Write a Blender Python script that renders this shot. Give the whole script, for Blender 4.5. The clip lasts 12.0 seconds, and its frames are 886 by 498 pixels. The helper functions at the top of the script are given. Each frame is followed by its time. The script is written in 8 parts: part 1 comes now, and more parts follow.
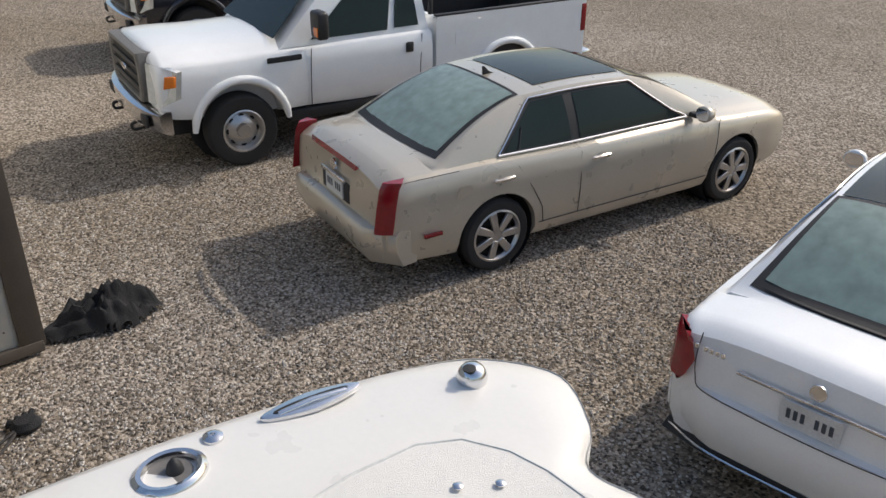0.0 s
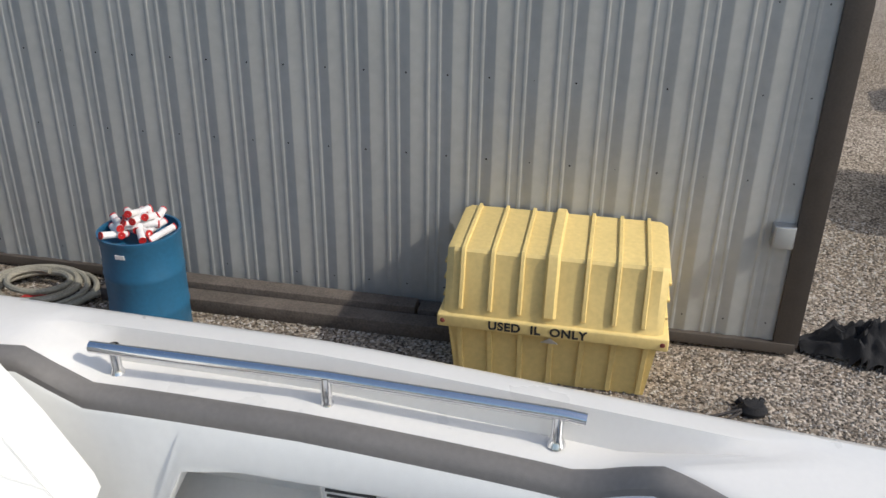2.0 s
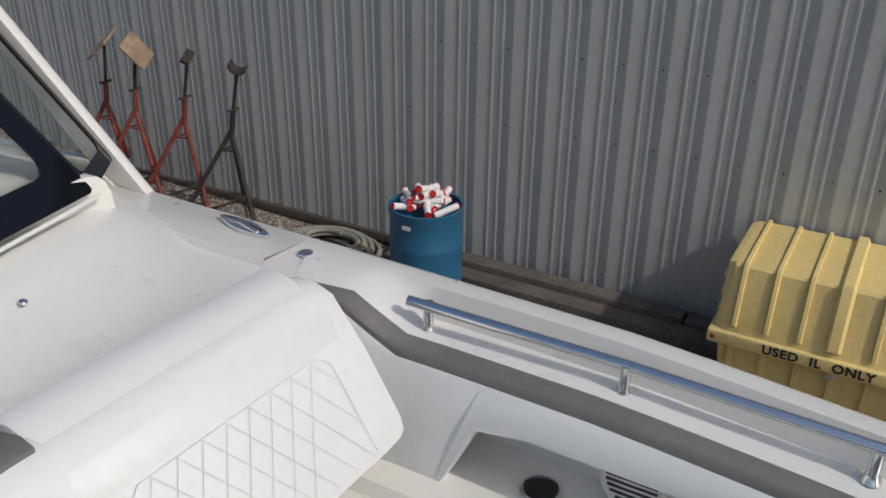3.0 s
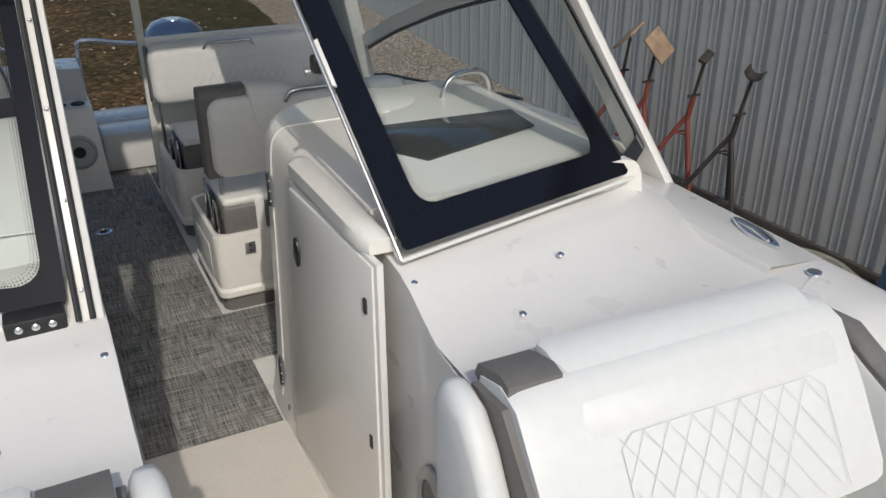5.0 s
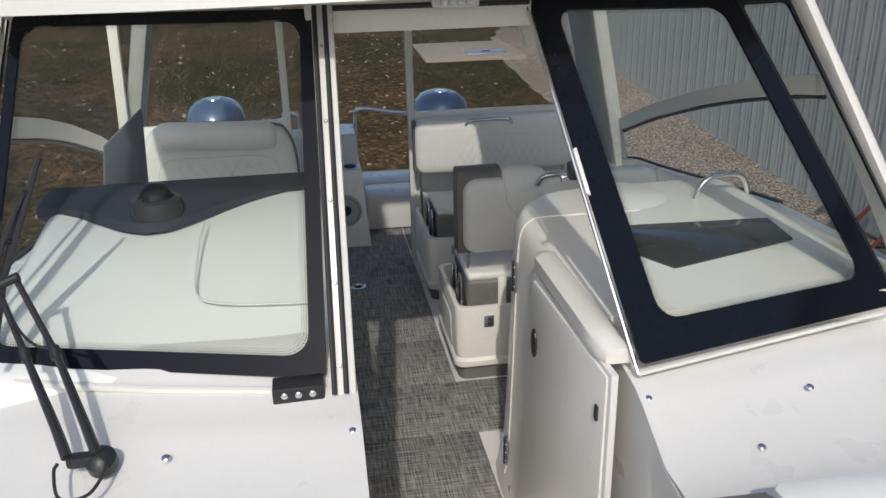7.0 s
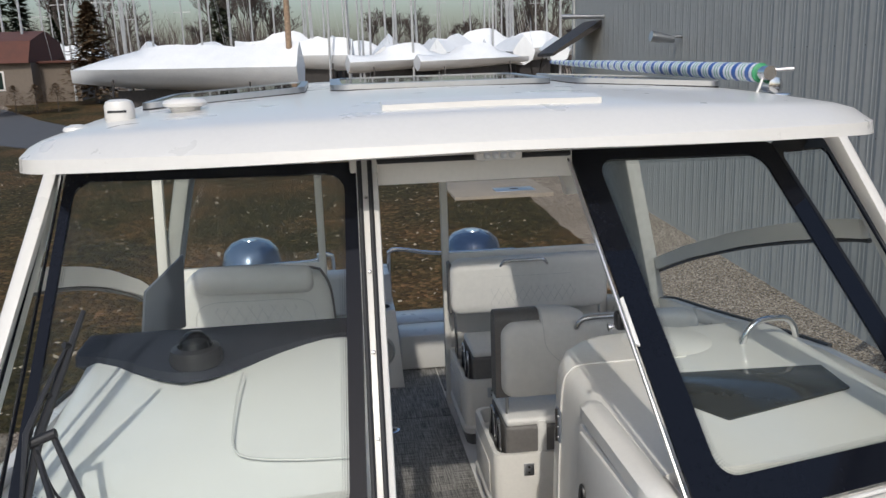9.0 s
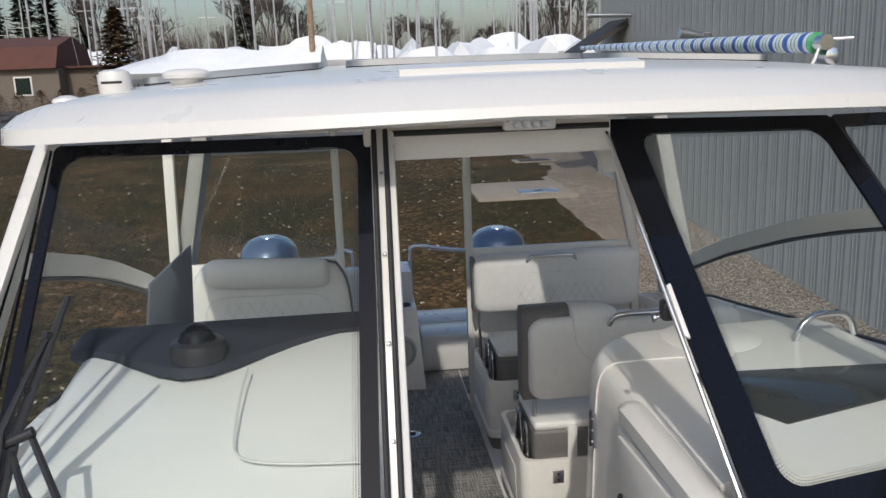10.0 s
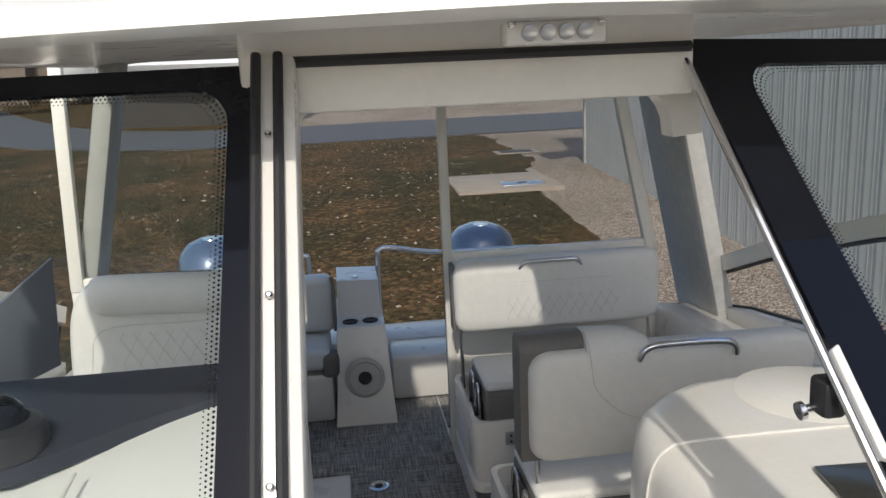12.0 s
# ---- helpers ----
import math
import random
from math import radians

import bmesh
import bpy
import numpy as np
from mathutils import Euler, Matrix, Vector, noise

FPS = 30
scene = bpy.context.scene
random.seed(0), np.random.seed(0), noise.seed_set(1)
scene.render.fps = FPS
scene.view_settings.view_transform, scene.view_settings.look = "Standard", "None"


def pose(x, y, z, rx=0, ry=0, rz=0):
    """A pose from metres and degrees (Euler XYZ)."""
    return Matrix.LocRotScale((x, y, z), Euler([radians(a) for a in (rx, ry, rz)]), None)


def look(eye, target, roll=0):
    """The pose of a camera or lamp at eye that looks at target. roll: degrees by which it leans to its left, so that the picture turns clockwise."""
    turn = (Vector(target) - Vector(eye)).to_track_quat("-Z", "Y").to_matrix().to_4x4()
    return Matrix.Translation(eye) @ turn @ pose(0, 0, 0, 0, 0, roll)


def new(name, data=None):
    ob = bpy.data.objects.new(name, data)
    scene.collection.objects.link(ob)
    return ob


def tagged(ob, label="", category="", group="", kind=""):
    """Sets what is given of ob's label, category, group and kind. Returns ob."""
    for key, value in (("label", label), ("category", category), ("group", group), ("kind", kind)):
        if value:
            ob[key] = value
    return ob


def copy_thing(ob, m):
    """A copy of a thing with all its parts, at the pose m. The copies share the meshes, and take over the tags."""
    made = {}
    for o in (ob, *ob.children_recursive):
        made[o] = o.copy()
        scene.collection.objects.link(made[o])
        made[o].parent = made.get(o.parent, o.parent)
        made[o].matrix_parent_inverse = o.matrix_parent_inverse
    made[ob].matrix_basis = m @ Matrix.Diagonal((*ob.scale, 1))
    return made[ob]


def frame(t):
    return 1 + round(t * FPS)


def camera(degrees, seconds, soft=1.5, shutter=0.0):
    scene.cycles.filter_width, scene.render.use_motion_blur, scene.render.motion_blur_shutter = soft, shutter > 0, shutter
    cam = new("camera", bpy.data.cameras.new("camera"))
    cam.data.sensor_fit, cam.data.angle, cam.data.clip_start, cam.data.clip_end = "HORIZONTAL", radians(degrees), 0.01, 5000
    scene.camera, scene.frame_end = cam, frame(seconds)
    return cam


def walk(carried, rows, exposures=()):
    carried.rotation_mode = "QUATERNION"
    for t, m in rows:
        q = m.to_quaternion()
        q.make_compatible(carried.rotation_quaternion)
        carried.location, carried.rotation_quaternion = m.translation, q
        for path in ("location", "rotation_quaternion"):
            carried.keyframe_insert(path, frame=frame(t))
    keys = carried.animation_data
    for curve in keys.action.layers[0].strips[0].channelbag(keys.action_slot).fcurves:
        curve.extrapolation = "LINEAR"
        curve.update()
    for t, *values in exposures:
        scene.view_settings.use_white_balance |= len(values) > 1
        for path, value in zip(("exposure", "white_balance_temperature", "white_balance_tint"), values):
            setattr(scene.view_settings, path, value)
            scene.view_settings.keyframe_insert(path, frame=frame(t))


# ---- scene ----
cam = camera(55.6, 12.0)
PATH = [
    (0, (0.929, 0.267, 3.517), (2.262, -0.902, 2.591), 0.6),
    (0.5, (0.905, 0.343, 3.503), (2.508, -0.465, 2.621), 0.8),
    (1, (0.913, 0.426, 3.453), (2.674, 0.021, 2.596), 1.2),
    (1.5, (0.893, 0.546, 3.42), (2.701, 0.553, 2.566), 1.2),
    (2, (0.87, 0.618, 3.389), (2.641, 0.973, 2.53), 0.9),
    (2.5, (0.822, 0.679, 3.393), (2.509, 1.315, 2.528), 0.8),
    (3.2, (0.764, 0.748, 3.364), (2.257, 1.758, 2.496), 0.4),
    (4.8, (0.569, 0.737, 3.42), (1.456, 2.302, 2.546), -0.1),
    (5, (0.552, 0.726, 3.432), (1.348, 2.337, 2.555), -0.2),
    (5.5, (0.515, 0.726, 3.433), (1.111, 2.421, 2.555), -0.5),
    (6, (0.506, 0.723, 3.444), (0.95, 2.465, 2.568), -0.6),
    (6.5, (0.527, 0.726, 3.498), (0.866, 2.503, 2.644), -0.8),
    (7, (0.532, 0.723, 3.567), (0.82, 2.557, 2.823), -1.2),
    (7.5, (0.565, 0.718, 3.62), (0.825, 2.613, 3.037), -1.2),
    (7.7, (0.577, 0.73, 3.63), (0.835, 2.639, 3.093), -1.8),
    (9.3, (0.487, 0.78, 3.58), (0.72, 2.719, 3.149), -1.9),
    (9.5, (0.516, 0.779, 3.557), (0.721, 2.723, 3.133), -1.9),
    (10, (0.52, 1.006, 3.489), (0.711, 2.95, 3.062), -2.2),
    (10.5, (0.523, 1.188, 3.482), (0.722, 3.131, 3.053), -2.3),
    (11, (0.602, 1.453, 3.45), (0.813, 3.395, 3.02), -2.3),
    (11.5, (0.655, 1.779, 3.404), (0.878, 3.718, 2.968), -2.7),
    (12, (0.668, 2.008, 3.314), (0.902, 3.944, 2.872), -2.6),
]
walk(cam, [(t, look(eye, target, roll)) for t, eye, target, roll in PATH],
     [(0, 0.10, 6800, 10), (0.5, 0.32, 6800, 10), (1.0, 0.42, 6750, 10), (1.6, 0.40, 6600, 10), (2.0, 0.14, 6500, 9), (2.5, -0.25, 6600, 9), (3, -0.45, 6450, 10), (5, -0.28, 6480, 9), (7, -0.19, 6420, 9), (9.5, -0.22, 6350, 10), (11, -0.16, 6550, 11), (12, 0.08, 6580, 10)])

# ---------------------------------------------------------------- world, sun
world = bpy.data.worlds.new("sky_world")
scene.world = world
world.use_nodes = True
wn = world.node_tree.nodes
sky = wn.new("ShaderNodeTexSky")
sky.sky_type = "NISHITA"
sky.sun_disc = False
SUN_DIR = Vector((-0.12, -0.75, 0.68)).normalized()
sky.sun_elevation = math.asin(SUN_DIR.z)
sky.sun_rotation = math.atan2(SUN_DIR.x, SUN_DIR.y)
sky.air_density, sky.dust_density, sky.ozone_density = 1.2, 3.0, 2.8
bg = wn["Background"]
bg.inputs["Strength"].default_value = 0.15
world.node_tree.links.new(sky.outputs["Color"], bg.inputs["Color"])
sun = new("sun", bpy.data.lights.new("sun", "SUN"))
sun.data.energy = 2.4
sun.data.angle = radians(0.9)
sun.data.color = (1.0, 0.945, 0.85)
sun.matrix_world = look(SUN_DIR * 50, (0, 0, 0))


# ---------------------------------------------------------------- materials
def node_mat(name):
    m = bpy.data.materials.new(name)
    m.use_nodes = True
    return m, m.node_tree.nodes, m.node_tree.links, m.node_tree.nodes["Principled BSDF"]


def simple(name, col, rough=0.5, metal=0.0, var=0.12, scale=6.0, bump=0.0, bscale=60.0, coat=0.0, spec=0.5):
    """Plain surface with two scales of noise in colour and gloss, and fine relief."""
    m, n, l, p = node_mat(name)
    tc = n.new("ShaderNodeTexCoord")
    a = n.new("ShaderNodeTexNoise")
    a.inputs["Scale"].default_value, a.inputs["Detail"].default_value = scale, 6.0
    b = n.new("ShaderNodeTexNoise")
    b.inputs["Scale"].default_value, b.inputs["Detail"].default_value = scale * 11, 3.0
    l.new(tc.outputs["Object"], a.inputs["Vector"])
    l.new(tc.outputs["Object"], b.inputs["Vector"])
    add = n.new("ShaderNodeMath")
    add.operation = "ADD"
    l.new(a.outputs["Fac"], add.inputs[0])
    l.new(b.outputs["Fac"], add.inputs[1])
    ramp = n.new("ShaderNodeMapRange")
    ramp.inputs["From Min"].default_value, ramp.inputs["From Max"].default_value = 0.7, 1.3
    ramp.inputs["To Min"].default_value, ramp.inputs["To Max"].default_value = 1.0 - var, 1.0 + var
    l.new(add.outputs[0], ramp.inputs["Value"])
    mix = n.new("ShaderNodeVectorMath")
    mix.operation = "SCALE"
    mix.inputs[0].default_value = col
    l.new(ramp.outputs[0], mix.inputs["Scale"])
    l.new(mix.outputs[0], p.inputs["Base Color"])
    rr = n.new("ShaderNodeMapRange")
    rr.inputs["To Min"].default_value, rr.inputs["To Max"].default_value = rough * 0.85, min(1.0, rough * 1.2)
    l.new(a.outputs["Fac"], rr.inputs["Value"])
    l.new(rr.outputs[0], p.inputs["Roughness"])
    p.inputs["Metallic"].default_value = metal
    p.inputs["Coat Weight"].default_value = coat
    p.inputs["Coat Roughness"].default_value = 0.06
    p.inputs["Specular IOR Level"].default_value = spec
    if bump:
        c = n.new("ShaderNodeTexNoise")
        c.inputs["Scale"].default_value, c.inputs["Detail"].default_value = bscale, 4.0
        l.new(tc.outputs["Object"], c.inputs["Vector"])
        bp = n.new("ShaderNodeBump")
        bp.inputs["Strength"].default_value, bp.inputs["Distance"].default_value = bump, 0.01
        l.new(c.outputs["Fac"], bp.inputs["Height"])
        l.new(bp.outputs["Normal"], p.inputs["Normal"])
    return m


def glass_mat(name, tint, ior=1.33):
    """Thin pane: tinted see-through sheet with a mirror skin that grows at grazing angles."""
    m = bpy.data.materials.new(name)
    m.use_nodes = True
    n, l = m.node_tree.nodes, m.node_tree.links
    n.remove(n["Principled BSDF"])
    tr = n.new("ShaderNodeBsdfTransparent")
    tr.inputs["Color"].default_value = (*tint, 1)
    gl = n.new("ShaderNodeBsdfGlossy")
    gl.inputs["Roughness"].default_value = 0.02
    fr = n.new("ShaderNodeFresnel")
    fr.inputs["IOR"].default_value = ior
    mx = n.new("ShaderNodeMixShader")
    l.new(fr.outputs[0], mx.inputs[0])
    l.new(tr.outputs[0], mx.inputs[1])
    l.new(gl.outputs[0], mx.inputs[2])
    l.new(mx.outputs[0], n["Material Output"].inputs["Surface"])
    return m


def ground_mat(name, cols, pebble, patch, patch_cols, bump=0.8, big=0.35):
    """Loose stones: voronoi cells with their own shade, dirt patches at large scale, relief from the cells."""
    m, n, l, p = node_mat(name)
    tc = n.new("ShaderNodeTexCoord")
    v = n.new("ShaderNodeTexVoronoi")
    v.inputs["Scale"].default_value = pebble
    v2 = n.new("ShaderNodeTexVoronoi")
    v2.inputs["Scale"].default_value = pebble * 1.9
    wob = n.new("ShaderNodeTexNoise")
    wob.inputs["Scale"].default_value = pebble * 0.8
    vm = n.new("ShaderNodeVectorMath")
    vm.operation = "MULTIPLY_ADD"
    vm.inputs[1].default_value = (0.02, 0.02, 0.02)
    l.new(tc.outputs["Object"], wob.inputs["Vector"])
    l.new(wob.outputs["Color"], vm.inputs[0])
    l.new(tc.outputs["Object"], vm.inputs[2])
    l.new(vm.outputs[0], v.inputs["Vector"])
    l.new(vm.outputs[0], v2.inputs["Vector"])
    sep = n.new("ShaderNodeSeparateColor")
    l.new(v.outputs["Color"], sep.inputs[0])
    r = n.new("ShaderNodeValToRGB")
    r.color_ramp.elements[0].color = (*cols[0], 1)
    r.color_ramp.elements[1].color = (*cols[-1], 1)
    for i, c in enumerate(cols[1:-1]):
        e = r.color_ramp.elements.new((i + 1) / (len(cols) - 1))
        e.color = (*c, 1)
    l.new(sep.outputs[0], r.inputs[0])
    big_n = n.new("ShaderNodeTexNoise")
    big_n.inputs["Scale"].default_value, big_n.inputs["Detail"].default_value = patch, 7.0
    big_n.inputs["Roughness"].default_value = 0.6
    l.new(tc.outputs["Object"], big_n.inputs["Vector"])
    r2 = n.new("ShaderNodeValToRGB")
    r2.color_ramp.elements[0].position, r2.color_ramp.elements[1].position = 0.42, 0.66
    r2.color_ramp.elements[0].color, r2.color_ramp.elements[1].color = (*patch_cols[0], 1), (*patch_cols[1], 1)
    l.new(big_n.outputs["Fac"], r2.inputs[0])
    mx = n.new("ShaderNodeMix")
    mx.data_type, mx.blend_type = "RGBA", "MULTIPLY"
    mx.inputs["Factor"].default_value = 1.0
    l.new(r.outputs[0], mx.inputs["A"])
    l.new(r2.outputs[0], mx.inputs["B"])
    l.new(mx.outputs["Result"], p.inputs["Base Color"])
    p.inputs["Roughness"].default_value = 0.92
    p.inputs["Specular IOR Level"].default_value = 0.2
    ad = n.new("ShaderNodeMath")
    ad.operation = "MULTIPLY_ADD"
    ad.inputs[1].default_value = 0.5
    l.new(v2.outputs["Distance"], ad.inputs[0])
    l.new(v.outputs["Distance"], ad.inputs[2])
    bp = n.new("ShaderNodeBump")
    bp.invert = True
    bp.inputs["Strength"].default_value, bp.inputs["Distance"].default_value = bump, big / pebble
    l.new(ad.outputs[0], bp.inputs["Height"])
    l.new(bp.outputs["Normal"], p.inputs["Normal"])
    return m


def weave_mat(name):
    """Grey woven vinyl flooring: crossing threads of uneven shade."""
    m, n, l, p = node_mat(name)
    tc = n.new("ShaderNodeTexCoord")
    outs = []
    for sx, sy in ((150, 7), (7, 150)):
        mp = n.new("ShaderNodeMapping")
        mp.inputs["Scale"].default_value = (sx, sy, 1)
        nz = n.new("ShaderNodeTexNoise")
        nz.inputs["Scale"].default_value, nz.inputs["Detail"].default_value = 1.0, 3.0
        l.new(tc.outputs["Object"], mp.inputs["Vector"])
        l.new(mp.outputs[0], nz.inputs["Vector"])
        outs.append(nz)
    ad = n.new("ShaderNodeMath")
    ad.operation = "ADD"
    l.new(outs[0].outputs["Fac"], ad.inputs[0])
    l.new(outs[1].outputs["Fac"], ad.inputs[1])
    r = n.new("ShaderNodeValToRGB")
    r.color_ramp.elements[0].position, r.color_ramp.elements[1].position = 0.36, 0.66
    r.color_ramp.elements[0].color, r.color_ramp.elements[1].color = (0.03, 0.03, 0.03, 1), (0.42, 0.405, 0.38, 1)
    hf = n.new("ShaderNodeMath")
    hf.operation = "MULTIPLY"
    hf.inputs[1].default_value = 0.5
    l.new(ad.outputs[0], hf.inputs[0])
    l.new(hf.outputs[0], r.inputs[0])
    l.new(r.outputs[0], p.inputs["Base Color"])
    p.inputs["Roughness"].default_value = 0.75
    bp = n.new("ShaderNodeBump")
    bp.inputs["Strength"].default_value, bp.inputs["Distance"].default_value = 0.4, 0.002
    l.new(ad.outputs[0], bp.inputs["Height"])
    l.new(bp.outputs["Normal"], p.inputs["Normal"])
    return m


GELCOAT = simple("gelcoat", (0.70, 0.682, 0.65), 0.28, var=0.02, coat=0.3)
NONSKID = simple("nonskid", (0.69, 0.672, 0.64), 0.6, var=0.04, bump=0.35, bscale=420)
CREAM = simple("cream_gelcoat", (0.76, 0.735, 0.685), 0.3, var=0.03, coat=0.3)
TAN_SOLE = simple("tan_sole", (0.69, 0.645, 0.585), 0.45, var=0.05, bump=0.2, bscale=300)
VINYL = simple("white_vinyl", (0.68, 0.685, 0.67), 0.42, var=0.03, scale=3, bump=0.12, bscale=500)
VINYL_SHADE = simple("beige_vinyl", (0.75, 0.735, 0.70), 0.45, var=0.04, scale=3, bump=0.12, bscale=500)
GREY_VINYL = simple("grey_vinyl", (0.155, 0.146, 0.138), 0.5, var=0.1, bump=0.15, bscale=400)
STITCH = simple("stitch", (0.60, 0.60, 0.58), 0.7)
DARK_DASH = simple("dark_dash", (0.030, 0.034, 0.045), 0.6, var=0.1, spec=0.2)
CHROME = simple("stainless", (0.72, 0.72, 0.73), 0.14, metal=1.0, var=0.04)
ALU = simple("anodised_aluminium", (0.55, 0.56, 0.58), 0.34, metal=1.0, var=0.05)
BLACK = simple("black_rubber", (0.018, 0.018, 0.02), 0.6, var=0.15)
BLACK_GLOSS = simple("black_border_glass", (0.006, 0.007, 0.011), 0.06, var=0.1, spec=0.25)
PLASTIC_BLK = simple("black_plastic", (0.02, 0.02, 0.022), 0.42)
GLASS = glass_mat("window_glass", (0.92, 0.965, 0.945))
CORNER_GLASS = glass_mat("corner_glass", (0.80, 0.84, 0.83), 1.08)
CLEAR = glass_mat("clear_curtain", (0.93, 0.94, 0.93))
SMOKE = glass_mat("smoked_acrylic", (0.25, 0.25, 0.25))
HATCH_LENS = glass_mat("hatch_acrylic", (0.30, 0.31, 0.32))
DASH_WHITE = simple("white_dash_gelcoat", (0.80, 0.80, 0.775), 0.35, var=0.02, coat=0.2)
CURTAIN = simple("grey_curtain", (0.42, 0.42, 0.405), 0.6, var=0.12, scale=2.0, bump=0.2, bscale=6)
SCREEN_GREY = simple("screen_back_grey", (0.14, 0.155, 0.18), 0.4, var=0.06)
SMOKED_LID = simple("smoked_lid", (0.035, 0.036, 0.033), 0.16, var=0.08, coat=0.15)
WEAVE = weave_mat("woven_vinyl")
COWL = simple("blue_grey_cowl", (0.12, 0.17, 0.26), 0.25, metal=0.35, var=0.05, coat=0.6)
GRAVEL = ground_mat("gravel", [(0.040, 0.034, 0.028), (0.185, 0.160, 0.135), (0.30, 0.265, 0.228), (0.54, 0.50, 0.45)], 54, 0.22, [(0.80, 0.74, 0.66), (1.05, 1.0, 0.95)])
GRASS = ground_mat("winter_grass", [(0.022, 0.018, 0.008), (0.055, 0.040, 0.018), (0.05, 0.044, 0.02), (0.14, 0.098, 0.055)], 14, 0.45, [(0.64, 0.68, 0.5), (1.5, 1.15, 0.95)], bump=1.0)
ASPHALT = simple("asphalt", (0.075, 0.078, 0.085), 0.9, var=0.15, scale=1.5, bump=0.5, bscale=120)
CONCRETE = simple("concrete", (0.27, 0.235, 0.195), 0.85, var=0.14, scale=2.0, bump=0.2, bscale=90)
METAL_WALL = simple("painted_steel_sheet", (0.425, 0.43, 0.412), 0.5, metal=0.15, var=0.07, scale=1.2, bump=0.05, bscale=8)
BROWN_TRIM = simple("brown_trim", (0.075, 0.062, 0.052), 0.45)
TIMBER = simple("weathered_timber", (0.115, 0.095, 0.08), 0.85, var=0.35, scale=5, bump=0.5, bscale=40)
YELLOW = simple("yellow_polyethylene", (0.72, 0.55, 0.22), 0.55, var=0.08, scale=2.5, bump=0.03, bscale=90)
BLUE_DRUM = simple("blue_drum_plastic", (0.02, 0.115, 0.22), 0.42, var=0.1, scale=3)
BLACK_CLOTH = simple("black_cloth", (0.012, 0.012, 0.014), 0.9, var=0.3, bump=0.5, bscale=120)
RUST = simple("rusty_red_steel", (0.20, 0.045, 0.03), 0.7, var=0.4, scale=9, bump=0.3)
DARK_STEEL = simple("dark_steel", (0.035, 0.03, 0.028), 0.6, var=0.4, scale=9, bump=0.3)
WOOD = simple("worn_plywood", (0.30, 0.21, 0.14), 0.8, var=0.4, scale=9, bump=0.4)
HOSE = simple("hose_rubber", (0.26, 0.245, 0.20), 0.7, var=0.25, scale=6)
RED_PLASTIC = simple("red_plastic", (0.50, 0.02, 0.02), 0.4)
PAPER = simple("white_tube_wrap", (0.72, 0.70, 0.70), 0.5)
SILVER_PAINT = simple("champagne_car_paint", (0.50, 0.45, 0.37), 0.28, metal=0.3, var=0.03, coat=0.8)
WHITE_PAINT = simple("white_car_paint", (0.80, 0.81, 0.82), 0.3, var=0.03, coat=0.8)
NAVY_PAINT = simple("dark_blue_car_paint", (0.01, 0.013, 0.022), 0.25, var=0.1, coat=0.8)
CAR_GLASS = simple("tinted_car_glass", (0.018, 0.028, 0.026), 0.05, var=0.05, coat=0.0, spec=0.2)
# opaque pane; its pale mottled green paints the reflection into the base colour
REAR_GLASS_REFLECT = simple("green_reflection_rear_glass", (0.23, 0.30, 0.27), 0.08, var=0.22, scale=0.9, coat=0.2, spec=0.4)
TYRE = simple("tyre_rubber", (0.02, 0.02, 0.021), 0.75, var=0.2, bump=0.2)
RIM = simple("alloy_rim", (0.52, 0.51, 0.50), 0.3, metal=0.85, var=0.08)
RED_LENS = simple("red_lens", (0.24, 0.006, 0.012), 0.15, var=0.15, scale=20, coat=0.2)
AMBER = simple("amber_lens", (0.75, 0.19, 0.02), 0.2, coat=0.6)
CLEAR_LENS = simple("headlight_lens", (0.55, 0.56, 0.56), 0.1, metal=0.5, var=0.2, scale=14, coat=1.0)
PLATE_WHITE = simple("plate_white", (0.62, 0.63, 0.64), 0.45)
PLATE_INK = simple("plate_ink", (0.06, 0.07, 0.09), 0.5)
SHRINK = simple("shrink_wrap", (0.80, 0.81, 0.82), 0.35, var=0.05, scale=1.5, bump=0.4, bscale=3)
BARK = simple("bark", (0.07, 0.058, 0.05), 0.9, var=0.3)
TWIG = simple("bare_twigs", (0.085, 0.066, 0.058), 0.95, var=0.25)
EVERGREEN = simple("evergreen_leaf", (0.035, 0.045, 0.018), 0.8, var=0.5, scale=2)
RUSTY_SHRUB = simple("rusty_shrub_leaf", (0.085, 0.05, 0.022), 0.85, var=0.5, scale=2)
ROOF_BROWN = simple("brown_shingle", (0.10, 0.04, 0.03), 0.85, var=0.2, scale=2)
HOUSE_WALL = simple("dull_siding", (0.16, 0.13, 0.105), 0.8, var=0.12)
MAST = simple("mast_aluminium", (0.5, 0.5, 0.51), 0.4, metal=0.5)


# ---------------------------------------------------------------- mesh helpers
def mesh_ob(name, bm, mat, parent=None, label="", smooth=40, mats=None):
    """Links a bmesh as one mesh object, under a thing or a part if parent is given."""
    bmesh.ops.recalc_face_normals(bm, faces=bm.faces[:])
    me = bpy.data.meshes.new(name)
    bm.to_mesh(me)
    bm.free()
    for m in (mats or [mat]):
        me.materials.append(m)
    if smooth:
        me.shade_smooth()
        me.set_sharp_from_angle(angle=radians(smooth))
    ob = new(name, me)
    if parent is not None:
        ob.parent = parent
    if label:
        ob["label"] = label
    return ob


def part(name, bm, mat, parent, label="", smooth=40):
    return mesh_ob(name, bm, mat, parent, label, smooth)


def thing(name, at, label, category, group="", kind="", rz=0):
    e = new(name)
    e.empty_display_size = 0.2
    e.matrix_world = pose(*at, 0, 0, rz)
    return tagged(e, label, category, group, kind)


